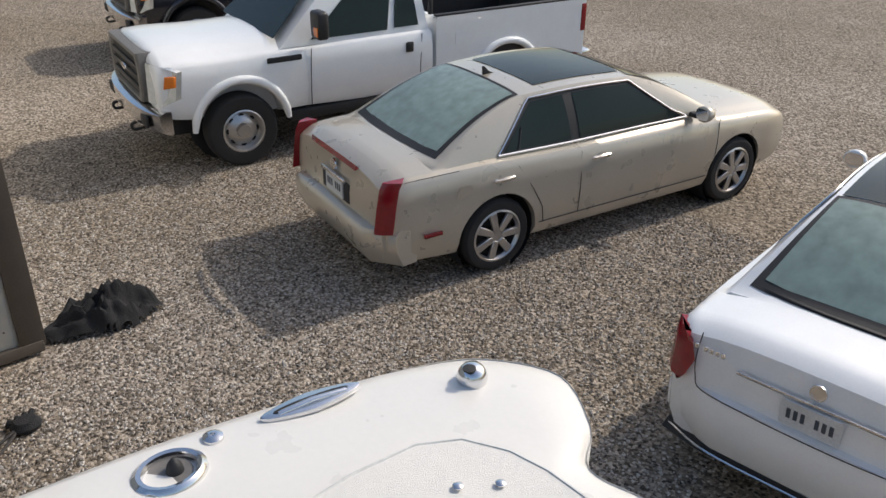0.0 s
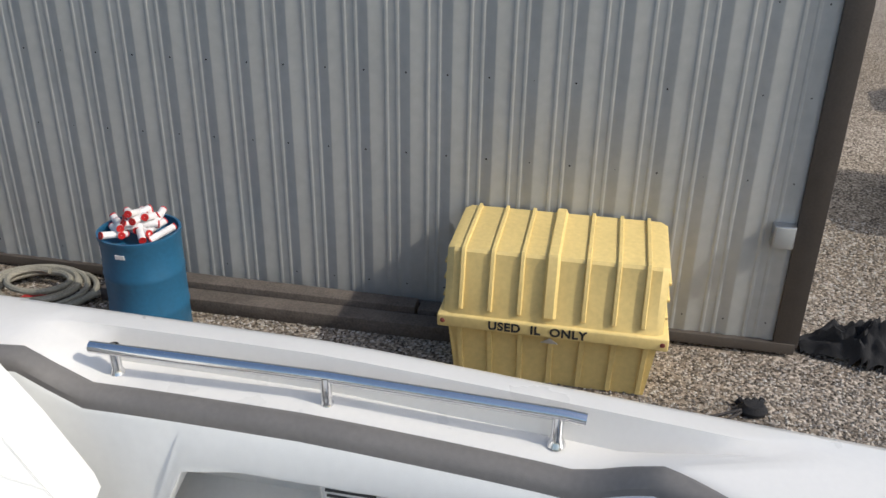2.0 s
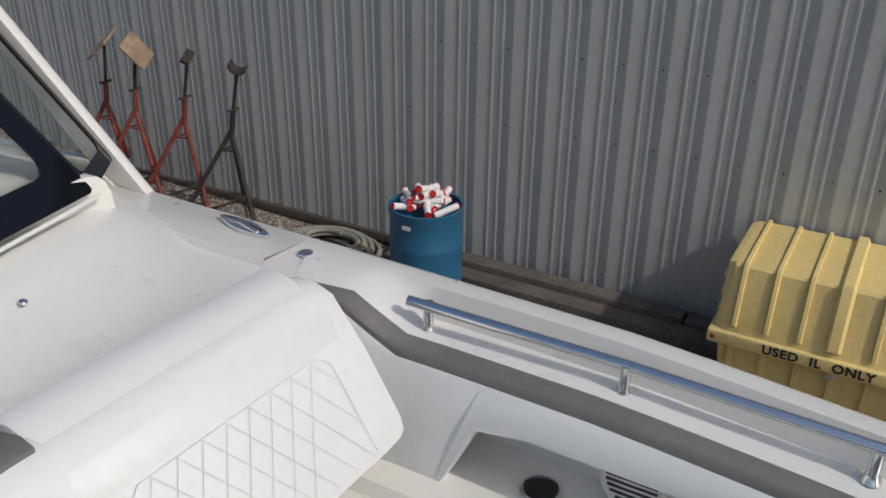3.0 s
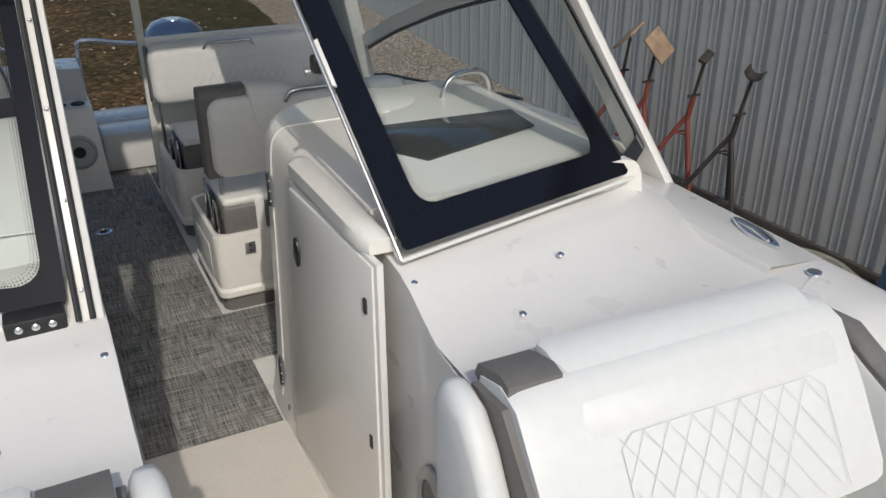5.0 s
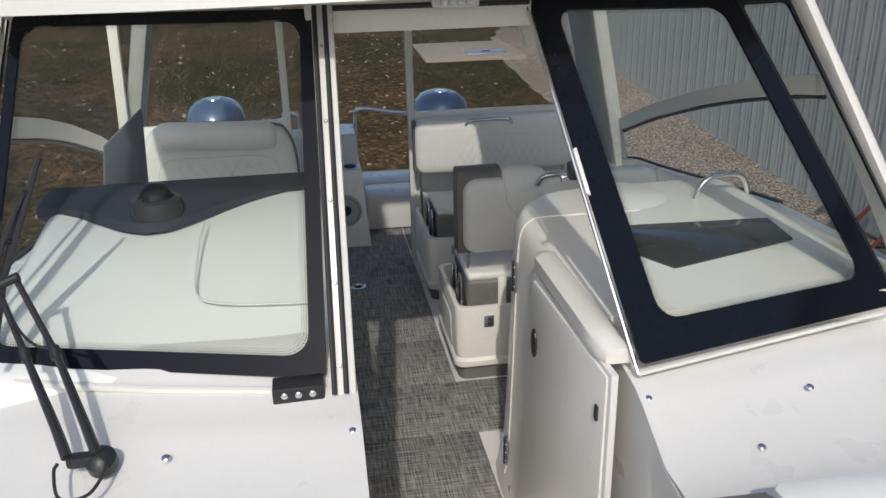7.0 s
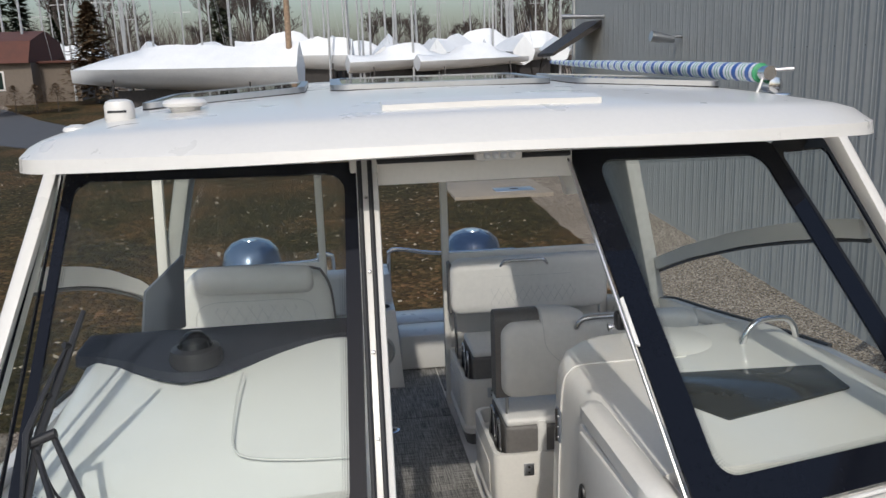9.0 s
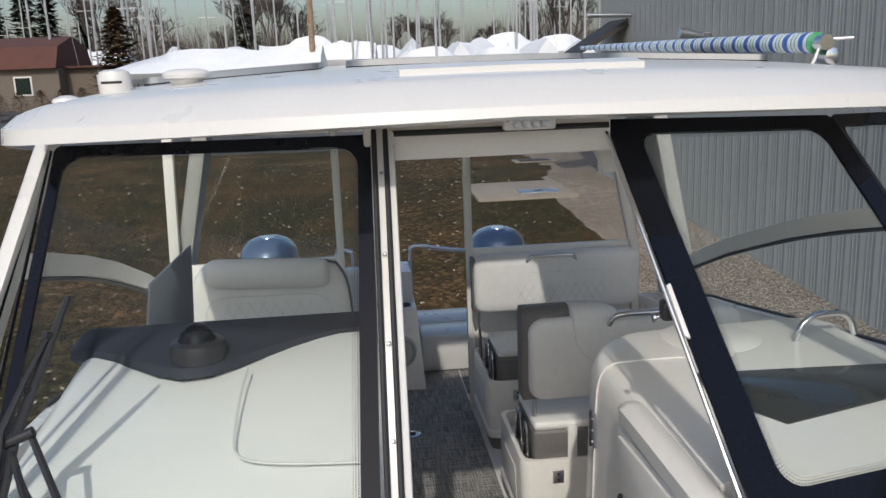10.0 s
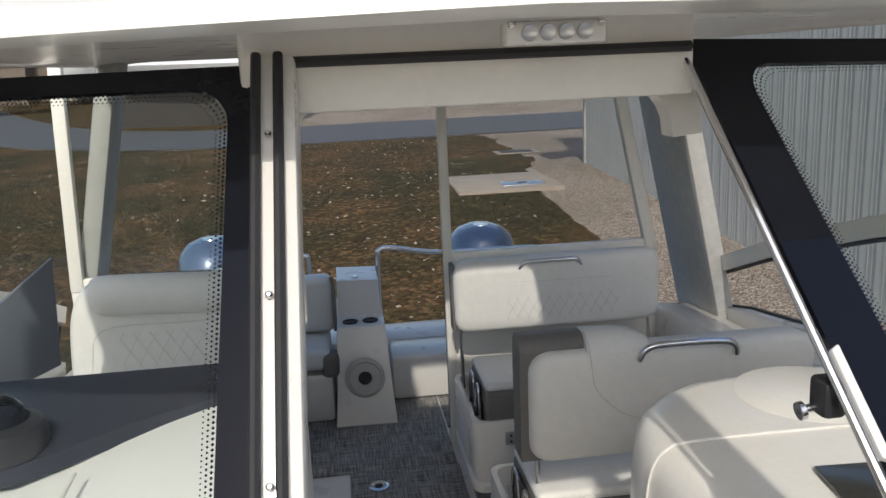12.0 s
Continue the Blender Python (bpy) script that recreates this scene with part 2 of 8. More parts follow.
def add_box(bm, x0, x1, y0, y1, z0, z1, bev=0.0, seg=2, m=None):
    r = bmesh.ops.create_cube(bm, size=1.0)
    vs = r["verts"]
    for v in vs:
        v.co = Vector(((x0 + x1) / 2 + v.co.x * (x1 - x0), (y0 + y1) / 2 + v.co.y * (y1 - y0), (z0 + z1) / 2 + v.co.z * (z1 - z0)))
    if m is not None:
        for v in vs:
            v.co = m @ v.co
    if bev > 0:
        es = list({e for v in vs for e in v.link_edges})
        bmesh.ops.bevel(bm, geom=es, offset=bev, segments=seg, profile=0.5, affect="EDGES")
    return bm


def box(x0, x1, y0, y1, z0, z1, bev=0.0, seg=2, m=None):
    return add_box(bmesh.new(), x0, x1, y0, y1, z0, z1, bev, seg, m)


def add_loft(bm, loops, closed=True, caps=True):
    """Skin through loops of equal length."""
    rows = [[bm.verts.new(p) for p in lp] for lp in loops]
    n = len(rows[0])
    for a, b in zip(rows, rows[1:]):
        for i in range(n if closed else n - 1):
            j = (i + 1) % n
            try:
                bm.faces.new((a[i], a[j], b[j], b[i]))
            except ValueError:
                pass
    if caps and closed:
        for r in (rows[0], rows[-1]):
            try:
                bm.faces.new(r)
            except ValueError:
                pass
    return bm


def loft(loops, closed=True, caps=True):
    return add_loft(bmesh.new(), loops, closed, caps)


def add_prism(bm, pts, d, bev=0.0, seg=2):
    """A closed outline pts (3D) swept by the vector d."""
    d = Vector(d)
    a = [bm.verts.new(Vector(p)) for p in pts]
    b = [bm.verts.new(Vector(p) + d) for p in pts]
    n = len(a)
    fs = [bm.faces.new(a), bm.faces.new(b)]
    for i in range(n):
        fs.append(bm.faces.new((a[i], a[(i + 1) % n], b[(i + 1) % n], b[i])))
    if bev > 0:
        bmesh.ops.recalc_face_normals(bm, faces=fs)
        bmesh.ops.bevel(bm, geom=list({e for f in fs for e in f.edges}), offset=bev, segments=seg, profile=0.5, affect="EDGES")
    return bm


def prism(pts, d, bev=0.0, seg=2):
    return add_prism(bmesh.new(), pts, d, bev, seg)


def smooth_path(pts, k=6):
    """Catmull-Rom through the points."""
    p = [Vector(q) for q in pts]
    p = [p[0] * 2 - p[1]] + p + [p[-1] * 2 - p[-2]]
    out = []
    for i in range(1, len(p) - 2):
        for j in range(k):
            t = j / k
            a, b, c, d = p[i - 1], p[i], p[i + 1], p[i + 2]
            out.append(0.5 * ((2 * b) + (c - a) * t + (2 * a - 5 * b + 4 * c - d) * t * t + (3 * b - a - 3 * c + d) * t ** 3))
    out.append(p[-2])
    return out


def add_tube(bm, pts, r, n=10, closed=False):
    """A round bar along points; r is one radius or one for each point."""
    pts = [Vector(p) for p in pts]
    rs = r if isinstance(r, (list, tuple)) else [r] * len(pts)
    rings, side = [], None
    for i, p in enumerate(pts):
        a = pts[(i - 1) % len(pts)] if (closed or i > 0) else p
        b = pts[(i + 1) % len(pts)] if (closed or i < len(pts) - 1) else p
        t = (b - a).normalized()
        if side is None or side.cross(t).length < 1e-4:
            side = t.orthogonal().normalized()
        side = (side - t * side.dot(t)).normalized()
        up = t.cross(side)
        rings.append([bm.verts.new(p + (side * math.cos(2 * math.pi * k / n) + up * math.sin(2 * math.pi * k / n)) * rs[i]) for k in range(n)])
    pairs = list(zip(rings, rings[1:])) + ([(rings[-1], rings[0])] if closed else [])
    for a, b in pairs:
        for k in range(n):
            bm.faces.new((a[k], a[(k + 1) % n], b[(k + 1) % n], b[k]))
    if not closed:
        bm.faces.new(rings[0])
        bm.faces.new(rings[-1])
    return bm


def tube(pts, r, n=10, closed=False):
    return add_tube(bmesh.new(), pts, r, n, closed)


def add_lathe(bm, prof, n=24, m=None):
    """Profile of (radius, height) turned round z."""
    m = m or Matrix()
    rings = []
    for r, z in prof:
        if r < 1e-5:
            rings.append([bm.verts.new(m @ Vector((0, 0, z)))])
        else:
            rings.append([bm.verts.new(m @ Vector((r * math.cos(2 * math.pi * k / n), r * math.sin(2 * math.pi * k / n), z))) for k in range(n)])
    for a, b in zip(rings, rings[1:]):
        for k in range(n):
            q = []
            for v in (a[k % len(a)], a[(k + 1) % len(a)], b[(k + 1) % len(b)], b[k % len(b)]):
                if v not in q:
                    q.append(v)
            if len(q) > 2:
                bm.faces.new(q)
    return bm


def lathe(prof, n=24, m=None):
    return add_lathe(bmesh.new(), prof, n, m)


def rounded(w, h, r, k=5):
    """Rounded rectangle outline, centred, as (u, v) pairs."""
    out = []
    for cx, cy, a0 in ((w / 2 - r, h / 2 - r, 0), (-w / 2 + r, h / 2 - r, 90), (-w / 2 + r, -h / 2 + r, 180), (w / 2 - r, -h / 2 + r, 270)):
        for i in range(k + 1):
            a = radians(a0 + 90 * i / k)
            out.append((cx + r * math.cos(a), cy + r * math.sin(a)))
    return out


def cut(ob, cutters):
    """Takes closed cutter meshes out of a mesh object."""
    for cb in cutters:
        bmesh.ops.recalc_face_normals(cb, faces=cb.faces[:])
        cm = bpy.data.meshes.new("cutter")
        cb.to_mesh(cm)
        cb.free()
        co = new("cutter", cm)
        co.matrix_world = ob.matrix_world.copy() if ob.parent is None else Matrix()
        par, ob.parent = ob.parent, None
        md = ob.modifiers.new("cut", "BOOLEAN")
        md.operation, md.object, md.solver = "DIFFERENCE", co, "EXACT"
        bpy.context.view_layer.update()
        me = bpy.data.meshes.new_from_object(ob.evaluated_get(bpy.context.evaluated_depsgraph_get()))
        ob.modifiers.remove(md)
        old = ob.data
        ob.data = me
        me.name = old.name
        bpy.data.meshes.remove(old)
        bpy.data.objects.remove(co)
        bpy.data.meshes.remove(cm)
        ob.parent = par
    ob.data.set_sharp_from_angle(angle=radians(35))
    return ob


def quad_point(c, u, v):
    """A point in the quad c = (bl, br, tr, tl)."""
    bl, br, tr, tl = [Vector(q) for q in c]
    return (bl * (1 - u) + br * u) * (1 - v) + (tl * (1 - u) + tr * u) * v


def quad_normal(c):
    bl, br, tr, tl = [Vector(q) for q in c]
    return ((br - bl).cross(tl - bl)).normalized()


def quad_outline(c, w, h, inset, r, off=0.0, k=5):
    """Rounded outline inside a quad, w x h metres across, inset (left, right, bottom, top) in metres."""
    l_, r_, b_, t_ = inset
    nn = quad_normal(c) * off
    pw, ph = w - l_ - r_, h - b_ - t_
    return [quad_point(c, ((u + pw / 2) + l_) / w, ((v + ph / 2) + b_) / h) + nn for u, v in rounded(pw, ph, r, k)]


def ring(outer, inner, d):
    """A frame between two outlines of equal length, swept by d."""
    bm = bmesh.new()
    d = Vector(d)
    o0, i0 = [bm.verts.new(p) for p in outer], [bm.verts.new(p) for p in inner]
    o1, i1 = [bm.verts.new(Vector(p) + d) for p in outer], [bm.verts.new(Vector(p) + d) for p in inner]
    n = len(outer)
    for k in range(n):
        j = (k + 1) % n
        for q in ((o0[k], o0[j], i0[j], i0[k]), (o1[k], o1[j], i1[j], i1[k]), (o0[k], o0[j], o1[j], o1[k]), (i0[k], i0[j], i1[j], i1[k])):
            bm.faces.new(q)
    return bm


def screw_at(parent, p, nrm=(0, 0, 1), r=0.009):
    m = Matrix.Translation(p) @ Vector(nrm).to_track_quat("Z", "Y").to_matrix().to_4x4()
    return part("screw", lathe([(r, -0.002), (r, 0.001), (r * 0.6, 0.004), (0, 0.0045)], 10, m), CHROME, parent)


# ---------------------------------------------------------------- ground and setting
def gz(y):
    """The yard is level round the boat and rises gently astern of it."""
    t = min(1.0, max(0.0, (y - 4.0) / 19.0))
    r = min(1.0, max(0.0, (y - 40.0) / 22.0))
    return 0.68 * t * t * (3 - 2 * t) + 1.15 * r * r * (3 - 2 * r)


def sheet(x0, x1, y0, y1, nx, ny, dz):
    bm = bmesh.new()
    g = [[bm.verts.new((x0 + (x1 - x0) * i / nx, y0 + (y1 - y0) * j / ny, gz(y0 + (y1 - y0) * j / ny) + dz)) for i in range(nx + 1)] for j in range(ny + 1)]
    for j in range(ny):
        for i in range(nx):
            bm.faces.new((g[j][i], g[j][i + 1], g[j + 1][i + 1], g[j + 1][i]))
    return bm


bm = bmesh.new()
ys = [-900, -200, -60, -30, -15, -8, -4, 0, 4] + [5 + k for k in range(19)] + [26, 32, 40, 43, 46, 49, 52, 55, 58, 62, 70, 120, 300, 900]
xs = [-900, -200, -60, -25, -10, -4, 0, 4, 7, 12, 25, 60, 200, 900]
grid = [[bm.verts.new((x, y, gz(y))) for x in xs] for y in ys]
for j in range(len(ys) - 1):
    for i in range(len(xs) - 1):
        bm.faces.new((grid[j][i], grid[j][i + 1], grid[j + 1][i + 1], grid[j + 1][i]))
tagged(mesh_ob("ground", bm, GRAVEL), "grey-brown crushed gravel yard with worn dirt patches", "ground", kind="structure")

def lane(x):
    """The lane bends away from the yard towards the west."""
    w = max(0.0, -x - 2.0)
    return 0.055 * w * w if w < 14 else 0.055 * 14 * (2 * w - 14)


# lawn astern of the boat, with an uneven edge along the gravel strip by the building
bm = bmesh.new()
rows = []
ny = 60
for j in range(ny + 1):
    y = 9.0 + 21.8 * j / ny
    edge = 3.75 + 0.9 * min(1, (y - 9) / 5) + 1.0 * min(1, max(0, (y - 18) / 6)) + 0.4 * noise.noise((y * 0.5, 0, 0)) + 0.25 * noise.noise((y * 1.9, 3, 0))
    row = []
    for i in range(13):
        x = -70 + (edge + 70) * (i / 12) ** 0.35
        yy = y + lane(x) * (j / ny) ** 2 + (0.5 * noise.noise((i * 1.3, 7, 0)) if j == 0 else 0)
        row.append(bm.verts.new((x, yy, gz(yy) + 0.012)))
    rows.append(row)
for a, b in zip(rows, rows[1:]):
    for i in range(12):
        bm.faces.new((a[i], a[i + 1], b[i + 1], b[i]))
tagged(mesh_ob("lawn", bm, GRASS), "patchy brown and green winter lawn with fallen leaves", "lawn", kind="structure")

bm = bmesh.new()
lx = [-120, -80, -60, -45, -35, -28, -22, -18, -15, -12, -9, -6, -3, 0, 10, 60, 300]
add_loft(bm, [[(x, y_ + lane(x), gz(y_ + lane(x)) + 0.02) for y_ in (31.0, 33.0, 35.0, 37.0, 39.5)] for x in lx], closed=False)
vg = [-120, -80, -60, -45, -35, -28, -22, -18, -15, -12, -9, -6, -4]
tagged(mesh_ob("verge", loft([[(x, y_ + lane(x), gz(y_ + lane(x)) + 0.014) for y_ in (39.6, 42, 45, 48, 52, 56, 60)] for x in vg], closed=False), GRASS), "brown winter grass beyond the lane", "lawn", kind="structure")
tagged(mesh_ob("road", bm, ASPHALT), "dark grey asphalt lane behind the lawn", "road", kind="structure")
tagged(mesh_ob("pavement", box(3.05, 5.25, 18.6, 21.9, 0.0, gz(20.2) + 0.03, 0.01), CONCRETE), "weathered concrete slab set in the lawn", "slab", kind="structure")
cover = thing("manhole_cover", (4.5, 19.3, gz(19.3) + 0.05), "pale steel access cover on the concrete slab", "manhole cover")
part("lid", box(-0.45, 0.45, -0.28, 0.28, 0.0, 0.02, 0.005), ALU, cover)
part("grip", box(-0.1, 0.1, -0.02, 0.02, 0.02, 0.035, 0.004), DARK_STEEL, cover)
cover = thing("drain_grate", (5.6, 24.9, gz(24.9) + 0.012), "dark rectangular drain grate in a concrete frame", "drain")
part("frame", box(-0.6, 0.6, -0.4, 0.4, 0.0, 0.02, 0.005), CONCRETE, cover)
part("grate", box(-0.45, 0.45, -0.27, 0.27, 0.018, 0.03, 0.004), DARK_STEEL, cover)

# ---------------------------------------------------------------- the metal building
WX, WY0, WY1, WH = 6.65, -0.90, 21.9, 6.2
bm = bmesh.new()
prof = []
y = WY0 + 0.14
while y < WY1 - 0.2:
    for dy, d in ((0.0, 0.0), (0.040, 0.012), (0.060, 0.012), (0.100, 0.0), (0.130, 0.0), (0.140, 0.004), (0.155, 0.004), (0.165, 0.0), (0.212, 0.0), (0.222, 0.004), (0.237, 0.004), (0.247, 0.0)):
        prof.append((y + dy, d))
    y += 0.3048
loops = []
for z in (0.10, 2.2, 4.3, WH):
    loops.append([(WX - d + 0.004 * math.sin(z * 2.1 + py), py, z) for py, d in prof])
add_loft(bm, loops, closed=False)
wall = tagged(mesh_ob("wall_east", bm, METAL_WALL, smooth=20), "pale grey ribbed steel siding of a shed", "wall", kind="structure")
bm = bmesh.new()
for z in (0.25, 1.35, 1.95, 2.55, 3.6):
    y = WY0 + 0.14 + 0.085
    while y < 12:
        add_lathe(bm, [(0.008, 0), (0.008, 0.003), (0.004, 0.006), (0, 0.006)], 6, Matrix.Translation((WX - 0.002, y + 0.01 * math.sin(y * 9), z)) @ Matrix.Rotation(radians(-90), 4, "Y"))
        y += 0.3048
tagged(mesh_ob("wall_screws", bm, DARK_STEEL, wall), "small dark sheet-metal screws", kind="stuff")
tagged(mesh_ob("wall_core", box(WX + 0.02, 24, WY0 + 0.02, WY1 + 0.0, 0.05, WH - 0.05), METAL_WALL), "plain steel-clad end walls of the shed", "wall", kind="structure")
tagged(mesh_ob("corner_trim", box(WX - 0.04, WX + 0.12, WY0 - 0.02, WY0 + 0.155, 0.08, WH, 0.006), BROWN_TRIM), "dark brown metal corner trim", "trim", kind="structure")
tagged(mesh_ob("far_corner_trim", box(WX - 0.03, WX + 0.1, WY1 - 0.1, WY1 + 0.03, 0.3, WH, 0.006), METAL_WALL), "grey metal corner trim", "trim", kind="structure")
tagged(mesh_ob("base_trim", box(WX - 0.05, WX + 0.01, WY0, WY1, 0.03, 0.115, 0.006), BROWN_TRIM), "dark brown base flashing", "trim", kind="structure")
tagged(mesh_ob("roof_trim", box(WX - 0.12, 24, WY0 - 0.1, WY1 + 0.1, WH, WH + 0.15, 0.01), BROWN_TRIM), "shed roof edge", "roof", kind="structure")
# timbers lying along the foot of the wall
for x0, x1, y0, y1, z1 in ((6.42, 6.58, 1.95, 4.6, 0.17), (6.24, 6.415, 1.2, 4.55, 0.12), (6.43, 6.59, 0.2, 1.93, 0.15)):
    tm = thing("timber", ((x0 + x1) / 2, (y0 + y1) / 2, 0), "weathered grey-brown timber lying along the wall foot", "timber", "timbers by the wall")
    part("beam", box(-(x1 - x0) / 2, (x1 - x0) / 2, -(y1 - y0) / 2, (y1 - y0) / 2, 0.0, z1, 0.012), TIMBER, tm)
jb = thing("junction_box", (WX - 0.03, -0.66, 0.98), "small grey weatherproof electrical box on the wall", "electrical box")
part("body", box(-0.06, 0.03, -0.075, 0.075, -0.085, 0.085, 0.008), ALU, jb)
part("cover", box(-0.072, -0.061, -0.065, 0.065, -0.075, 0.075, 0.004), METAL_WALL, jb)
# fittings on the far part of the wall
aw = thing("wall_awning", (WX, 20.3, 4.0), "dark lean-to hood with a pipe arm on the shed wall", "awning")
part("hood", prism([(-0.02, -0.7, 0.35), (-1.15, -0.7, -0.35), (-1.15, -0.7, -0.42), (-0.02, -0.7, 0.2)], (0, 1.4, 0)), DARK_STEEL, aw)
part("arm", tube([(-0.03, -0.9, 0.4), (-0.9, -0.9, 0.42), (-1.0, -0.9, 0.42)], 0.05), ALU, aw)
wl = thing("wall_light", (WX, 15.2, 3.85), "grey tubular flood light on a wall arm", "wall light")
part("arm", tube([(0, 0, 0), (-0.35, 0, 0.0), (-0.4, 0, -0.02)], 0.025), ALU, wl)
part("head", lathe([(0, -0.3), (0.06, -0.3), (0.09, 0.0), (0.09, 0.12), (0, 0.12)], 16, Matrix.Translation((-0.45, 0, 0)) @ Matrix.Rotation(radians(-80), 4, "Y")), ALU, wl)

# ---------------------------------------------------------------- the boat
CX = 0.95
SIDES = (1, -1)
boat = thing("powerboat", (CX, 3.5, 0.0), "white fibreglass twin-hull dual-console powerboat with a hardtop", "boat")
BINV = boat.matrix_world.inverted()


def bp(name, bm, mat, label="", smooth=40, parent=None):
    """A part of the boat, drawn in the yard's own coordinates."""
    ob = mesh_ob(name, bm, mat, parent or boat, label, smooth)
    if parent is None:
        ob.matrix_parent_inverse = BINV
    return ob


def gun(y):
    """Height of the gunwale."""
    up = 2.175 + 0.14 * min(1, max(0, (y + 1.2) / 2.4)) + 0.02 * min(1, max(0, (y - 1.2) / 2))
    f = min(1, max(0, (y - 3.6) / 2.3))
    up -= 0.36 * f * f * (3 - 2 * f) * 0.5 + 0.18 * f
    t = min(1, max(0, (y - 6.1) / 0.8))
    return up + (1.58 - up) * t * t * (3 - 2 * t)


OUT = [(0, -1.06), (0.45, -1.04), (0.72, -1.01), (0.88, -0.985), (0.98, -1.11), (1.18, -1.22), (1.36, -1.12), (1.45, -0.94), (1.51, -0.6), (1.55, -0.2), (1.56, 0.4), (1.585, 1.1), (1.595, 1.7), (1.60, 2.2)]
INN = [(0, 0.02), (0.3, 0.02), (0.55, 0.02), (0.72, 0.02), (0.86, 0.03), (0.98, 0.06), (1.10, 0.13), (1.19, 0.22), (1.26, 0.32), (1.32, 0.44), (1.36, 0.62), (1.375, 1.1), (1.375, 1.75), (1.34, 2.08)]
so = [(v.x, v.y) for v in smooth_path([(a, b, 0) for a, b in OUT], 5)]
si = [(v.x, v.y) for v in smooth_path([(a, b, 0) for a, b in INN], 5)]


def deck_section(o, i, s):
    """Across the gunwale from the outside edge to the coaming, with the sunken shelf of the rail."""
    d = 0.085 * max(0.0, min(1.0, (i[1] - 0.44) / 0.16)) * max(0.0, min(1.0, (1.90 - i[1]) / 0.13))
    pts = []
    for f, dz in ((0, -0.16), (0.0, -0.035), (0.06, -0.008), (0.16, 0.0), (0.46, 0.008), (0.55, 0.008 - d), (0.93, 0.004 - d), (0.985, -0.004 - d), (1.0, -0.02 - d), (1.0, -0.12 - d)):
        x, yy = o[0] + (i[0] - o[0]) * f, o[1] + (i[1] - o[1]) * f
        pts.append((CX + s * x, yy, gun(yy) + dz))
    return pts


loops = [deck_section(o, i, -1) for o, i in zip(so[::-1], si[::-1])][:-1] + [deck_section(o, i, 1) for o, i in zip(so, si)]
bp("bow_deck", loft(loops, closed=False), GELCOAT, "glossy white bow deck and gunwale", 50)

# topsides and bottom of the two hulls
full = [(o[0], o[1]) for o in so] + [(1.6, 3.6), (1.6, 4.2), (1.6, 4.8), (1.6, 5.4), (1.6, 5.8), (1.595, 6.2), (1.59, 6.5), (1.585, 6.8), (1.58, 7.36), (0.8, 7.4), (0, 7.4)]
lv = []
for dz, sx, dy in ((-0.03, 1.0, 0), (-0.10, 1.012, 0), (-0.16, 1.0, 0.0), (-0.7, 0.97, 0.12), (-1.2, 0.9, 0.35), (-1.55, 0.78, 0.7)):
    lp = []
    for s, seq in ((1, full), (-1, full[-2:0:-1])):
        for x, yy in seq:
            lp.append((CX + s * x * sx, yy + dy * max(0, 1 - (yy + 1.2) / 3), gun(yy) + dz))
    lv.append(lp)
hull = bp("hull", loft(lv, caps=False), GELCOAT, "white moulded topsides")
bp("hull_bottom", loft([lv[-1], [(CX + (p[0] - CX) * 0.5, p[1] * 0.96 + 0.3, p[2] - 0.15) for p in lv[-1]]]), GELCOAT)

# anchor locker lid on the foredeck
LIDROWS = ((-0.16, 1.10), (-0.30, 1.13), (-0.50, 1.155), (-0.68, 1.15), (-0.78, 1.10), (-0.84, 1.00), (-0.86, 0.90))
bp("locker_lid", loft([[(CX + w_ * (-1 + k / 6), yy, gun(yy) + 0.0165) for k in range(13)] for yy, w_ in LIDROWS], closed=False), NONSKID, "flush white locker lid")
edge_ = [(CX + w_, yy, gun(yy) + 0.0155) for yy, w_ in LIDROWS] + [(CX - w_, yy, gun(yy) + 0.0155) for yy, w_ in LIDROWS[::-1]]
bp("locker_seam", tube(edge_, 0.0045, 6), STITCH, "grey seam round the locker lid")
for dx, dy in ((0.93, -0.74), (0.98, -0.66), (-0.93, -0.74), (-0.98, -0.66)):
    screw_at(boat, (CX + dx, dy, gun(dy) + 0.025), r=0.012).matrix_parent_inverse = BINV


def cleat(p, rz, s=1.0):
    """Flush pull-up cleat: boat-shaped plate with a slotted bar."""
    m = pose(*p, 0, 0, rz)
    out = [m @ Vector((0.135 * s * math.cos(a), 0.036 * s * math.sin(a) * (1 - 0.25 * abs(math.cos(a))), 0)) for a in [2 * math.pi * k / 24 for k in range(24)]]
    bm = prism(out, (0, 0, 0.014), 0.004)
    c = bp("cleat", bm, CHROME, "polished flush cleat")
    sl = [m @ Vector((0.10 * s * math.cos(a), 0.013 * s * math.sin(a), 0.0141)) for a in [2 * math.pi * k / 20 for k in range(20)]]
    bp("slot", prism(sl, (0, 0, 0.002)), BLACK, parent=c)
    bp("bar", tube([m @ Vector((-0.09 * s, 0.008, 0.012)), m @ Vector((0, 0.008, 0.02)), m @ Vector((0.09 * s, 0.008, 0.012))], 0.008), CHROME, parent=c)


